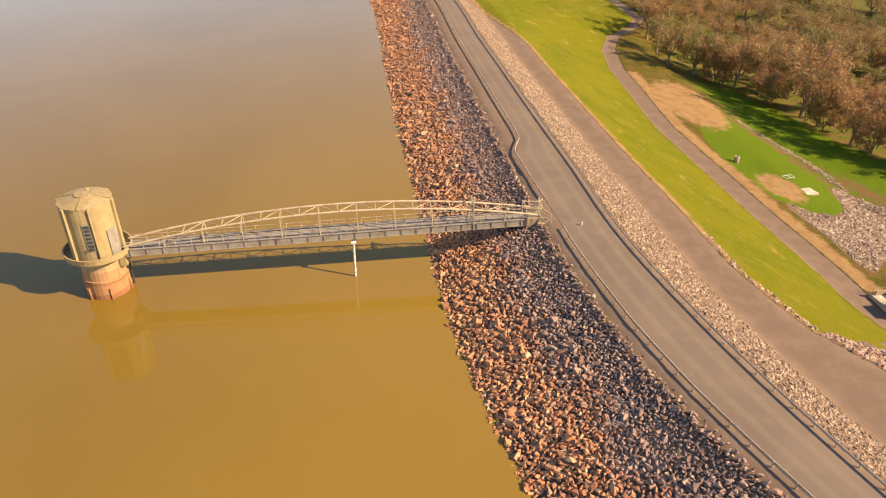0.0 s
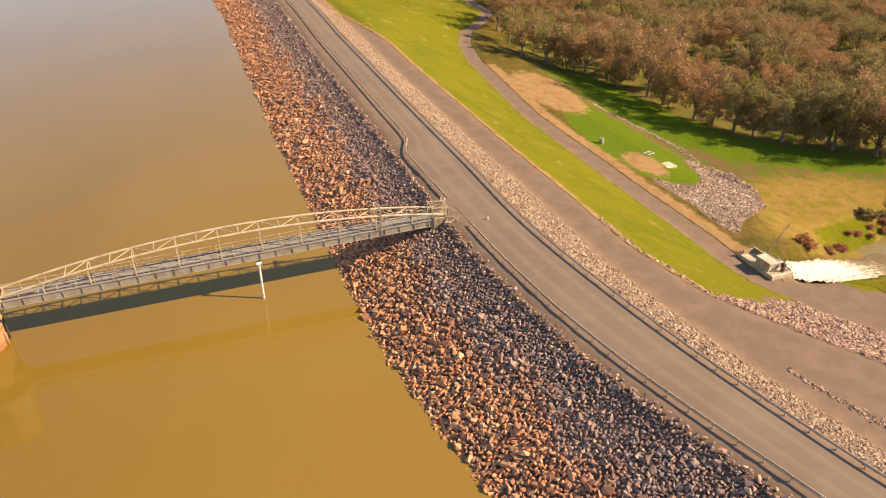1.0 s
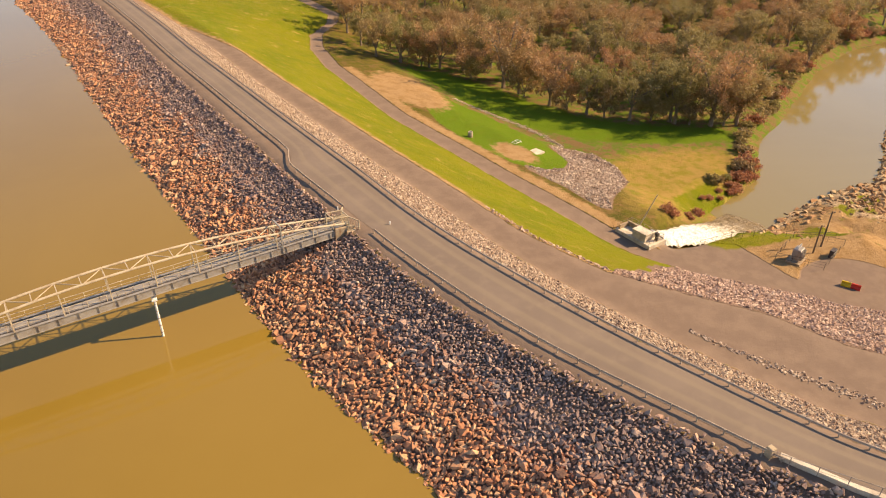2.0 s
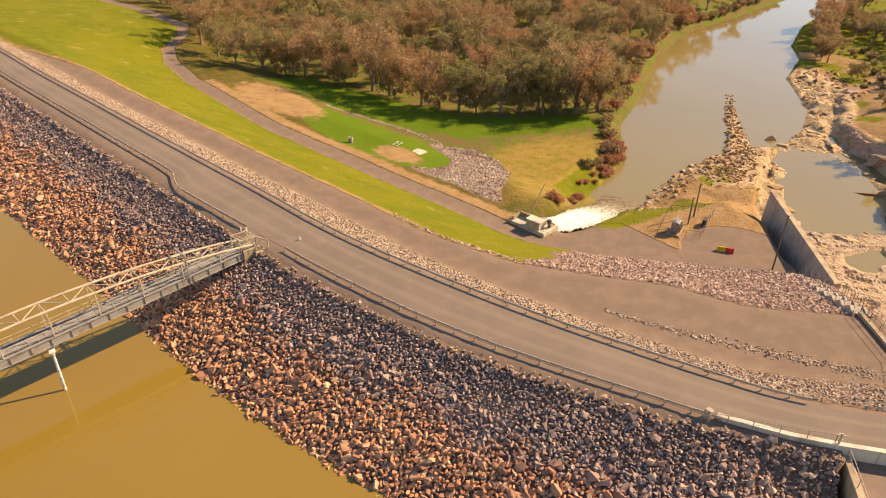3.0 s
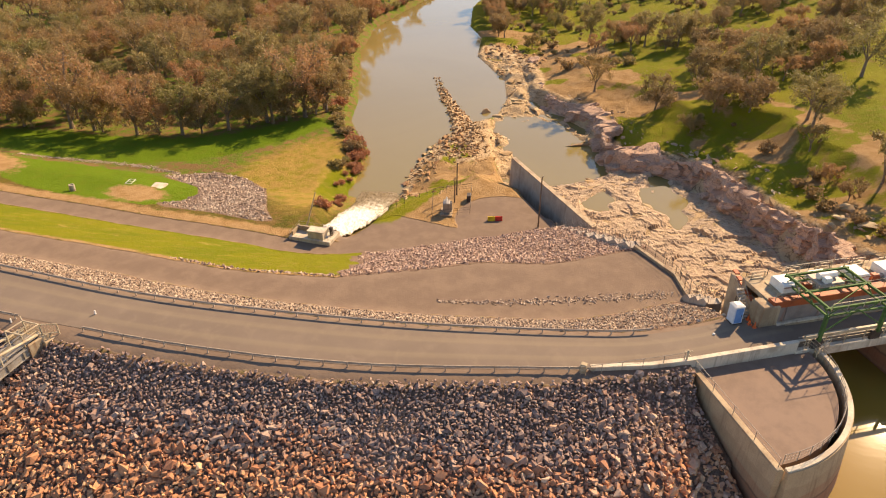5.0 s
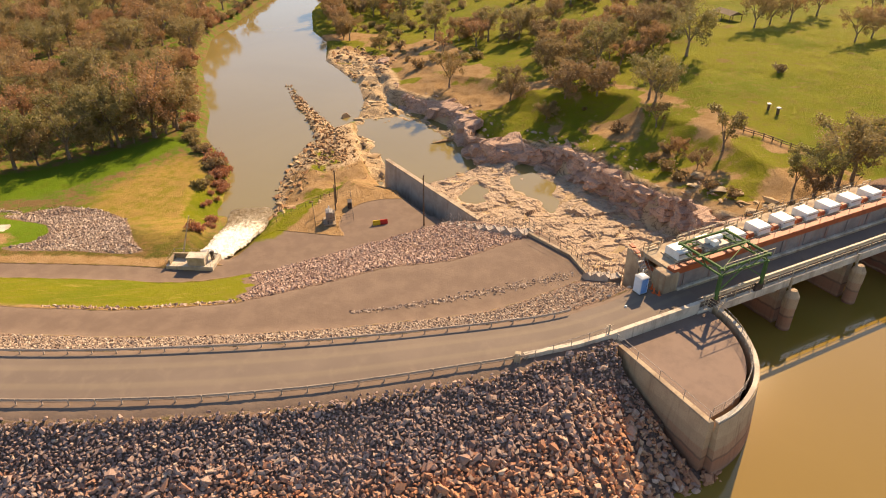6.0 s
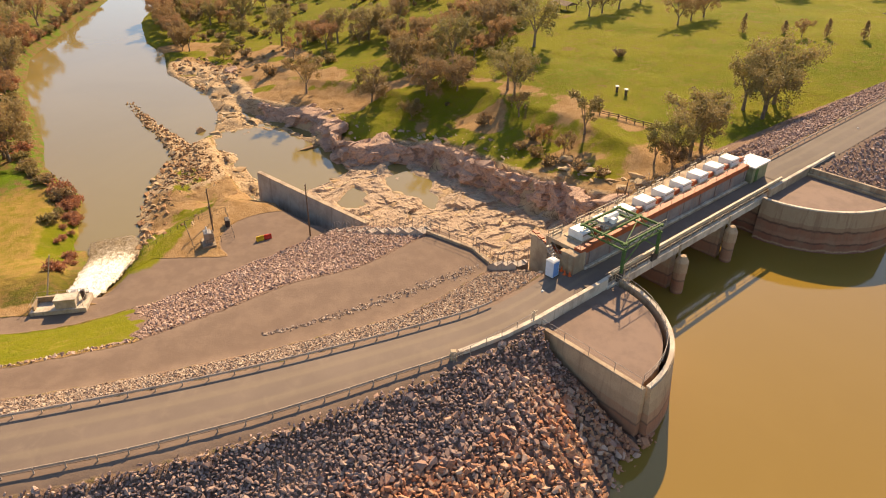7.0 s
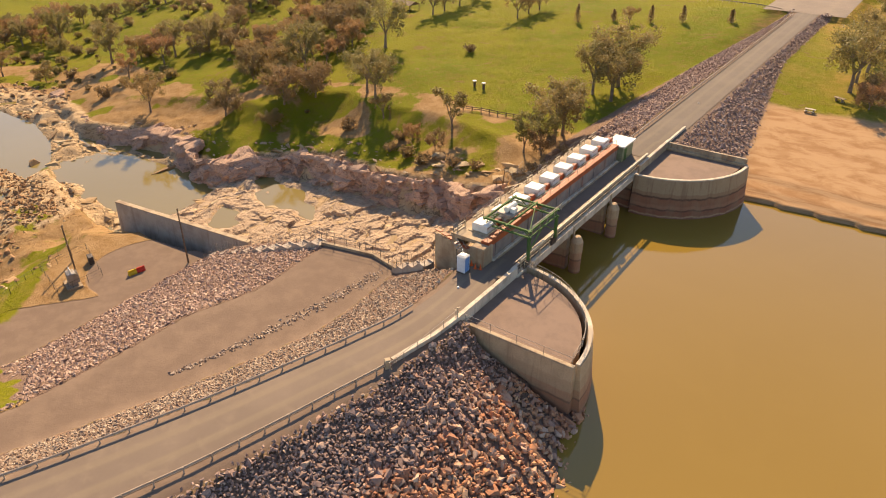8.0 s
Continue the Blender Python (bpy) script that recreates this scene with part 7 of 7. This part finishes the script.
def pile(name, places, sizes, seed, material, kinds=STONES, tilt=0.6, lift=0.05, yaw=None):
    """All stones of one facing, joined."""
    rng = np.random.RandomState(seed)
    n = len(places)
    R = turned(rng, n, tilt, yaw)
    which = rng.randint(len(kinds), size=n)
    vs, fs, base = [], [], 0
    for k, (tv, tf) in enumerate(kinds):
        sel = np.where(which == k)[0]
        if not len(sel):
            continue
        v = np.einsum("nij,vj->nvi", R[sel], tv) * sizes[sel, None, None] + places[sel, None, :]
        v[:, :, 2] += sizes[sel, None] * lift
        vs.append(v.reshape(-1, 3))
        fs.append((tf[None] + (np.arange(len(sel)) * len(tv))[:, None, None] + base).reshape(-1, 3))
        base += len(sel) * len(tv)
    me = fast_mesh(name, np.vstack(vs), np.vstack(fs))
    me.materials.append(material)
    return me


def jitter(x0, x1, y0, y1, gap, rng):
    gx2, gy2 = np.meshgrid(np.arange(x0, x1, gap), np.arange(y0, y1, gap))
    return gx2.ravel() + rng.uniform(-0.5, 0.5, gx2.size) * gap, gy2.ravel() + rng.uniform(-0.5, 0.5, gy2.size) * gap


def on_crest(u, off):
    """Plan places from distance along the crest samples and offset."""
    i = np.clip(u.astype(int), 1, len(CREST) - 3)
    f = (u - i)[:, None]
    t = CREST[i + 1] - CREST[i - 1]
    t /= np.linalg.norm(t, axis=1)[:, None]
    p = CREST[i] * (1 - f) + CREST[i + 1] * f
    return p[:, 0] - t[:, 1] * off, p[:, 1] + t[:, 0] * off


def lay(x, y):
    return np.column_stack([x, y, land(x, y)[0]])


rng = np.random.RandomState(21)
u0, u1 = near_index(-9, 300), near_index(40.5, 24)
facing = tagged(new("stone_facing"), "dark grey broken stone facing, rust-coloured near the waterline", "riprap", kind="structure")
# upstream facing: coarse toward the water, finer near the crest
layers = []
for a, b, gap, lo, hi in ((-23.6, -17.0, 0.37, 0.22, 0.52), (-17.4, -11.8, 0.35, 0.20, 0.48), (-12.2, -4.9, 0.29, 0.15, 0.32)):
    u, off = jitter(u0, u1 + 12, a, b, gap, rng)
    x, y = on_crest(u, off)
    layers.append((x, y, rng.uniform(lo, hi, len(x)) ** 1.0))
x, y, size = (np.concatenate(k) for k in zip(*layers))
big = rng.rand(len(x)) < 0.06
size = np.where(big, size * rng.uniform(1.4, 2.1, len(x)), size) * 0.98 * np.interp(y, [120, 230], [1.0, 1.25])
e_line = np.interp(y, [25, 30, 40, 52, 95, 115], [-5.3, -6.0, -6.9, -7.6, -7.8, -7.1])
dd = side_of(CREST, x, y)[0]
ss, nn = x * EX[0] + y * EX[1], x * NX[0] + y * NX[1]
ok = (dd < e_line - 0.15 + rng.uniform(-0.4, 0.2, len(x))) & (ss < np.where(nn < 27.8, 9.6, 7.0)) & (dd > np.interp(y, [20, 46], [-24.0, -22.4]) - rng.rand(len(x)) * 0.5) & (rng.rand(len(x)) < np.interp(y, [110, 150, 230, 300], [1.0, 0.72, 0.5, 0.45])) & ~((np.abs(x - 13.8) < 1.6) & (np.abs(y - 82.5) < 2.0))
x, y, size = x[ok], y[ok], size[ok]
P = lay(x, y)
single = (y > 41.0) & (y < 46.0) & (P[:, 2] > 2.8) & (P[:, 2] < 5.6)
first = np.where(single)[0][:300]
rest = np.ones(len(x), bool)
rest[first] = False
tagged(part("packed_stones", pile("packed_stones", P[rest] + np.array([0, 0, 0.14]), size[rest], 31, STONE_FACE, STONES, 0.55, 0.0), STONE_FACE, facing), kind="stuff")
shapes = []
for k, (tv, tf) in enumerate(STONES):
    me = fast_mesh("stone", tv, tf)
    me.materials.append(STONE_FACE)
    shapes.append(me)
R = turned(rng, len(first), 0.6)
for j, i in enumerate(first):
    m = Matrix(R[j].tolist()).to_4x4()
    m.translation = P[i] + np.zeros(3)
    part("stone", shapes[j % len(shapes)], STONE_FACE, facing, m=m @ Matrix.Scale(float(size[i]), 4))

# coarse fresh stone heaped beside the flank wall
u, off = jitter(near_index(33, 39.5), u1 + 8, -21.0, -6.0, 0.62, rng)
x, y = on_crest(u, off)
ss = x * EX[0] + y * EX[1]
ok = (ss < 6.6) & (ss > -13 + 10 * rng.rand(len(x))) & (rng.rand(len(x)) < 0.78) & (side_of(CREST, x, y)[0] < -6.6)
x, y = x[ok], y[ok]
heap = tagged(new("stone_heap"), "coarse pinkish-tan broken stone beside the flank wall", "riprap", kind="structure")
tagged(part("coarse_stones", pile("coarse_stones", lay(x, y) + np.array([0, 0, 0.2]), 0.22 + 0.42 * rng.rand(len(x)) ** 2.2, 45, STONE_FRESH, STONES, 0.7, 0.0), STONE_FRESH, heap), kind="stuff")

# downstream gravel slope under the road rail
gravel = tagged(new("gravel_slope"), "pale pinkish crushed stone on the slope below the road", "gravel", kind="structure")
u, off = jitter(near_index(1.5, 235), u1 + 22, 1.0, 13.6, 0.40, rng)
x, y = on_crest(u, off)
lo = 13.3 - rng.rand(len(x)) ** 3 * 0.8
ok = (off < lo) & (off > 0.6 + ds_rail(y) + rng.rand(len(x)) * 0.5) & (rng.rand(len(x)) < np.interp(y, [120, 230], [1.0, 0.55])) & (inside(SPILL, x, y) < -2.6) & (x * EX[0] + y * EX[1] < 17.0)
x, y = x[ok], y[ok]
tagged(part("crushed_stone", pile("crushed_stone", lay(x, y), rng.uniform(0.13, 0.30, len(x)), 32, STONE_GRAVEL), STONE_GRAVEL, gravel), kind="stuff")
# thin stone row across the bench
row = smooth_line([(46.4, 51.3), (49, 45), (53, 37), (57.5, 29.5), (60.5, 24.5)], 0.05)
t = np.linspace(0, 1, len(row))
x = row[:, 0] + rng.normal(0, 1, len(row)) * (0.15 + 0.5 * t)
y = row[:, 1] + rng.normal(0, 1, len(row)) * (0.15 + 0.5 * t)
ridge = tagged(new("stone_row"), "thin row of broken stone across the gravel bench", "gravel", kind="structure")
tagged(part("crushed_stone", pile("crushed_stone", lay(x, y), rng.uniform(0.1, 0.27, len(x)), 33, STONE_FAN), STONE_FAN, ridge), kind="stuff")

# reddish stone slope between bench and lower pad
slope = tagged(new("stone_slope"), "reddish broken stone slope above the lower pad", "riprap", kind="structure")
x, y = jitter(40, 102, 24, 92, 0.50, rng)
d, idx = side_of(CREST, x, y)
yc = CREST[idx, 1]
w = np.interp(yc, [18, 40, 62, 78], [27, 27, 20.5, 19.2])
t = np.interp(yc, [20, 60, 88, 165, 217], [35, 33, 28.5, 28.5, 33.5])
q = d - w - t
edge_g = 65.0 + (d - 40) * 0.25 + -7.0 * (grain(x, y, 7) - 0.5) - yc
ok = (d > w + rng.rand(len(x)) * 0.6) & (q < -0.2 - rng.rand(len(x)) * 0.6) & ((edge_g > 0) | ((d < w + 1.6) & (yc < 110))) & (inside(SPILL, x, y) < -2.8) & (inside(CHUTE, x, y) < -2)
x, y = x[ok], y[ok]
tagged(part("broken_stone", pile("broken_stone", lay(x, y), rng.uniform(0.17, 0.40, len(x)), 34, STONE_RED), STONE_RED, slope), kind="stuff")

# grey stone fan beside the lawn
fan = tagged(new("stone_fan"), "pale grey stone fan beside the round lawn", "riprap", kind="structure")
x, y = jitter(76, 108, 105, 148, 0.5, rng)
ok = inside(FAN, x, y) > rng.rand(len(x)) * 0.8
x, y = x[ok], y[ok]
tagged(part("broken_stone", pile("broken_stone", lay(x, y), rng.uniform(0.2, 0.5, len(x)), 35, STONE_FAN), STONE_FAN, fan), kind="stuff")

# stone-lined drain along the outer edge of the lawn
drain = tagged(new("stone_drain"), "thin pale stone drain along the edge of the lawn", "gravel", kind="structure")
row = smooth_line([(97, 146), (97.5, 156), (96, 168), (92.5, 180), (88, 192)], 0.06)
x, y = row[:, 0] + rng.normal(0, 0.55, len(row)), row[:, 1] + rng.normal(0, 0.4, len(row))
tagged(part("broken_stone", pile("broken_stone", lay(x, y), rng.uniform(0.14, 0.34, len(x)), 48, STONE_FAN), STONE_FAN, drain), kind="stuff")

# right embankment, both sides
right = tagged(new("far_stone_facing"), "grey broken stone facing of the far embankment", "riprap", kind="structure")
s2, n2 = jitter(62.5, 208, 14, 74, 0.62, rng)
x, y = s2 * EX[0] + n2 * NX[0], s2 * EX[1] + n2 * NX[1]
z, zones = land(x, y)
ok = (zones["bed"] > -0.3 + rng.rand(len(x))) & ((n2 > 48.6) | ((n2 < 40.6) & (s2 > 72.4))) & (inside(SPILL, x, y) < -6) & (z > -0.8)
x, y = x[ok], y[ok]
tagged(part("broken_stone", pile("broken_stone", lay(x, y), rng.uniform(0.22, 0.5, len(x)), 36, STONE_FAR), STONE_FAR, right), kind="stuff")

# boulders: spit, scree, river edge, ledges of the spillway and cliff
spit = tagged(new("boulder_spit"), "tan boulders piled along the spit in the river", "boulders", kind="structure")
i = (len(SPIT) * rng.rand(900) ** 1.7).astype(int)
wd = np.interp(i / len(SPIT), [0, 0.3, 1], [8.0, 5.0, 0.7])
x, y = SPIT[i, 0] + rng.normal(0, 0.5, 900) * wd, SPIT[i, 1] + rng.normal(0, 0.5, 900) * wd
tagged(part("boulders", pile("boulders", lay(x, y), 0.25 + 0.65 * rng.rand(900) ** 1.5, 37, STONE_ORANGE), STONE_ORANGE, spit), kind="stuff")
scree = tagged(new("boulder_bank"), "orange rock ledges and boulders on the river bank", "boulders", kind="structure")
x, y = jitter(100, 162, 70, 104, 1.0, rng)
shore = np.maximum(inside(RIVER, x, y), inside(CHUTE, x, y))
ok = (inside(SCREE, x, y) > -1.0) & (rng.rand(len(x)) < np.where(shore > -4.5, 0.55, np.where(x > 136, 0.3, 0.04)))
x, y = x[ok], y[ok]
size = 0.25 + 0.95 * rng.rand(len(x)) ** 2.2
tagged(part("boulders", pile("boulders", lay(x, y), size, 38, STONE_ORANGE, STONES, 0.35, -0.25), STONE_ORANGE, scree), kind="stuff")
x, y = jitter(96, 160, 78, 104, 1.9, rng)
shore = np.maximum(inside(RIVER, x, y), inside(CHUTE, x, y))
ok = (side_of(DIVIDE, x, y)[0] > 0) & (shore < 0.5) & (shore > -7.5) & (y < 101.5) & (x * 0.28 + y > 112) & (rng.rand(len(x)) < 0.6)
x, y = x[ok], y[ok]
tagged(part("ledges", pile("ledges", lay(x, y), 0.6 + 1.2 * rng.rand(len(x)) ** 1.6, 47, STONE_ORANGE, SLABS, 0.14, 0.0, 0.45), STONE_ORANGE, scree), kind="stuff")
led = tagged(new("rock_ledges"), "tan sandstone ledges and loose slabs in the spillway", "rocks", kind="structure")
x, y = jitter(70, 265, -16, 128, 2.4, rng)
sd = inside(SPILL, x, y)
nn = x * NX[0] + y * NX[1]
ok = (nn > 60) & (sd > 0) & (rng.rand(len(x)) < np.where(nn > 148, 0.75, 0.1)) & (inside(POOL, x, y) < 0)
x, y = x[ok], y[ok]
tagged(part("slabs", pile("slabs", lay(x, y), 0.5 + 2.2 * rng.rand(len(x)) ** 1.6, 39, STONE_PALE, SLABS, 0.14, -0.05), STONE_PALE, led), kind="stuff")
head = tagged(new("rock_outcrop"), "layered orange-tan rock outcrop at the head of the river ledge", "rocks", kind="structure")
x, y = jitter(226, 272, 96, 128, 2.3, rng)
sd = inside(SPILL, x, y)
ok = (sd < 2.0) & (sd > -11) & (inside(RIVER, x, y) < -1) & (side_of(DIVIDE, x, y)[0] < 0) & (rng.rand(len(x)) < 0.8)
x, y = x[ok], y[ok]
tagged(part("blocks", pile("blocks", lay(x, y), 0.6 + 1.1 * rng.rand(len(x)) ** 1.5, 46, STONE_ORANGE, SLABS, 0.16, 0.1, 0.5), STONE_ORANGE, head), kind="stuff")
wall = tagged(new("rock_cliff"), "pinkish-brown jointed rock cliff beside the spillway", "cliff", kind="structure")


# the face: steep rock with joints, ledges and an undercut foot, turned back over the brow
line = smooth_line([sn(63.5, 53), (88, -10), (97, -4), (110, 5), (126, 14.5), (142, 23.5), (152.5, 31), (156, 47), (171, 57.5), (183, 62), (191, 71), (204, 85), (226, 94), (246, 103.5)], 0.35)
tang = np.gradient(line, axis=0)
tang /= np.linalg.norm(tang, axis=1)[:, None]
out_x, out_y = -tang[:, 1, None], tang[:, 0, None]
way = np.arange(len(line))[:, None] * 0.35
nn = (line @ np.array(NX[:2]))[:, None]
rows = np.linspace(0, 1, 40)[None, :]
foot = (land(line[:, 0] - tang[:, 1] * 3, line[:, 1] + tang[:, 0] * 3)[0])[:, None] - 1.2
crown_z = brow(nn) - 1.9 + 2.2 * (grain(way, way * 0, 9, 3) - 0.5)
up = np.minimum(rows / 0.78, 1.0)
zz = foot + (crown_z - foot) * up
uu = way / 4.2 + (grain(way, zz * 1.3, 7, 3) - 0.5) * 1.6
vv = (zz + way * 0.05) / 2.3 + (grain(way + 40, zz, 9, 2) - 0.5) * 1.4
o = 0.3 + cells(uu, vv, 1) * 2.5 + cells(uu * 2.3, vv * 2.6, 2) * 0.8 + (grain(way, zz * 2.2, 2.2, 3) - 0.5) * 0.7
o = o + (grain(way, zz * 0.4, 13, 2) - 0.5) * 4.6 - up * 3.8 - 0.7 * np.exp(-((zz - foot - 1.6) / 0.8) ** 2)
back = np.clip((rows - 0.78) / 0.22, 0, 1)
wide = np.clip((grain(way, way * 0 + 7, 14, 3) - 0.42) * 5.0, 0.15, 1.3)
o = o - back * 4.6 * wide * (0.6 + 0.8 * cells(way / 5.0 + rows, rows * 3, 3))
zz = zz + back * (1.2 * wide - 0.5 + (cells(way / 3.0 + rows * 2, rows * 5 + way * 0.1, 4) - 0.5) * 1.5) - np.clip(back - 0.85, 0, 1) * 12
vx, vy = line[:, 0, None] + out_x * o, line[:, 1, None] + out_y * o
nr = rows.shape[1]
cell = (np.arange(len(line) - 1)[:, None] * nr + np.arange(nr - 1)[None, :]).ravel()
quads = np.vstack([np.column_stack([cell, cell + nr + 1, cell + nr]), np.column_stack([cell, cell + 1, cell + nr + 1])])
tagged(part("cliff_face", fast_mesh("cliff_face", np.column_stack([vx.ravel(), vy.ravel(), (zz + vx * 0).ravel()]), quads), CLIFF_ROCK, wall), kind="stuff")
# fallen blocks at the foot and ledges on the brow
x, y = jitter(84, 205, -14, 90, 1.5, rng)
sd = inside(SPILL, x, y)
ok = (x * NX[0] + y * NX[1] > 66) & (side_of(DIVIDE, x, y)[0] < 0) & (((sd > 0.6) & (sd < 2.6) & (rng.rand(len(x)) < 0.22)) | ((sd < -5.5) & (sd > -11.0) & (rng.rand(len(x)) < 0.3)))
x, y = x[ok], y[ok]
tagged(part("blocks", pile("blocks", lay(x, y), 0.3 + 1.0 * rng.rand(len(x)) ** 2, 40, STONE_CLIFF, SLABS, 0.25, -0.1, 0.75), STONE_CLIFF, wall), kind="stuff")
x, y = jitter(84, 160, -16, 40, 2.6, rng)
sd = inside(SPILL, x, y)
ok = (x * NX[0] + y * NX[1] > 64) & (sd < -4.0) & (sd > np.where(x < 124, -13.0, -8.5)) & (side_of(DIVIDE, x, y)[0] < 0) & (rng.rand(len(x)) < np.where(x < 124, 0.5, 0.28))
x, y = x[ok], y[ok]
tagged(part("outcrops", pile("outcrops", lay(x, y), 0.8 + 1.8 * rng.rand(len(x)) ** 1.7, 44, STONE_PALE, SLABS, 0.2, 0.08, 0.57), STONE_PALE, wall), kind="stuff")

# bedding plates of the spillway floor, finer than the land's sheet
ax, ay = np.meshgrid(np.arange(56, 160, 0.36), np.arange(-16, 70, 0.36))
an = ax * NX[0] + ay * NX[1]
sd = inside(SPILL, ax, ay)
base_z = land(ax, ay)[0]
wx, wy = ax + (grain(ax, ay, 6, 3) - 0.5) * 3.2, ay + (grain(ax + 60, ay, 6, 3) - 0.5) * 3.2
wu, wv = wx * EX[0] + wy * EX[1], wx * NX[0] + wy * NX[1]
plate = cells(wu / 4.6, wv / 2.3, 7) * 0.5 + cells(wu / 1.9, wv / 1.1, 8) * 0.34 + cells(wu / 0.9, wv / 0.7, 9) * 0.12 + (grain(ax, ay, 1.6, 2) - 0.5) * 0.2 - 0.25
wet = np.max([pool_depth(poly, ax, ay) for poly, level in PUDDLES], 0)
plate = plate * np.clip(-wet / 1.6 - 0.1, 0, 1)
floor_z = base_z + plate - np.clip(1.0 - sd, 0, 3) * 0.6
ok = (sd > -0.6) & (an > 50) & (an < 152) & (inside(POOL, ax, ay) < 1.5)
mx = ax.shape[1]
good = ok[:-1, :-1] & ok[1:, :-1] & ok[:-1, 1:] & ok[1:, 1:]
cell = (np.arange(ax.shape[0] - 1)[:, None] * mx + np.arange(mx - 1)[None, :])[good]
quads = np.vstack([np.column_stack([cell, cell + 1, cell + mx + 1]), np.column_stack([cell, cell + mx + 1, cell + mx])])
used, quads = np.unique(quads, return_inverse=True)
floor_mesh = fast_mesh("bedrock", np.column_stack([ax.ravel(), ay.ravel(), floor_z.ravel()])[used], quads.reshape(-1, 3))
bedrock = tagged(new("bedrock_floor", floor_mesh), "pale cream bedrock floor with broken bedding plates", "bedrock", kind="structure")
floor_mesh.materials.append(FLOOR_ROCK)
for k, (x, y, size, label) in enumerate(((186.0, 97.6, 2.0, "grey flat-topped boulder in the river"), (170.8, 61.9, 1.0, "long pale rock slab lying in the pool"))):
    tv, tf = SLABS[k + 2]
    me = fast_mesh("boulder", tv * np.array([size * (1 if k == 0 else 4.48), size, size * 1.9]), tf)
    me.materials.append(STONE_TAN)
    ob = tagged(new("boulder", me), label, "boulder")
    ob.matrix_basis = Matrix.Translation((x, y, -25.75)) @ Matrix.Rotation(radians(-68 * k + 10), 4, "Z")
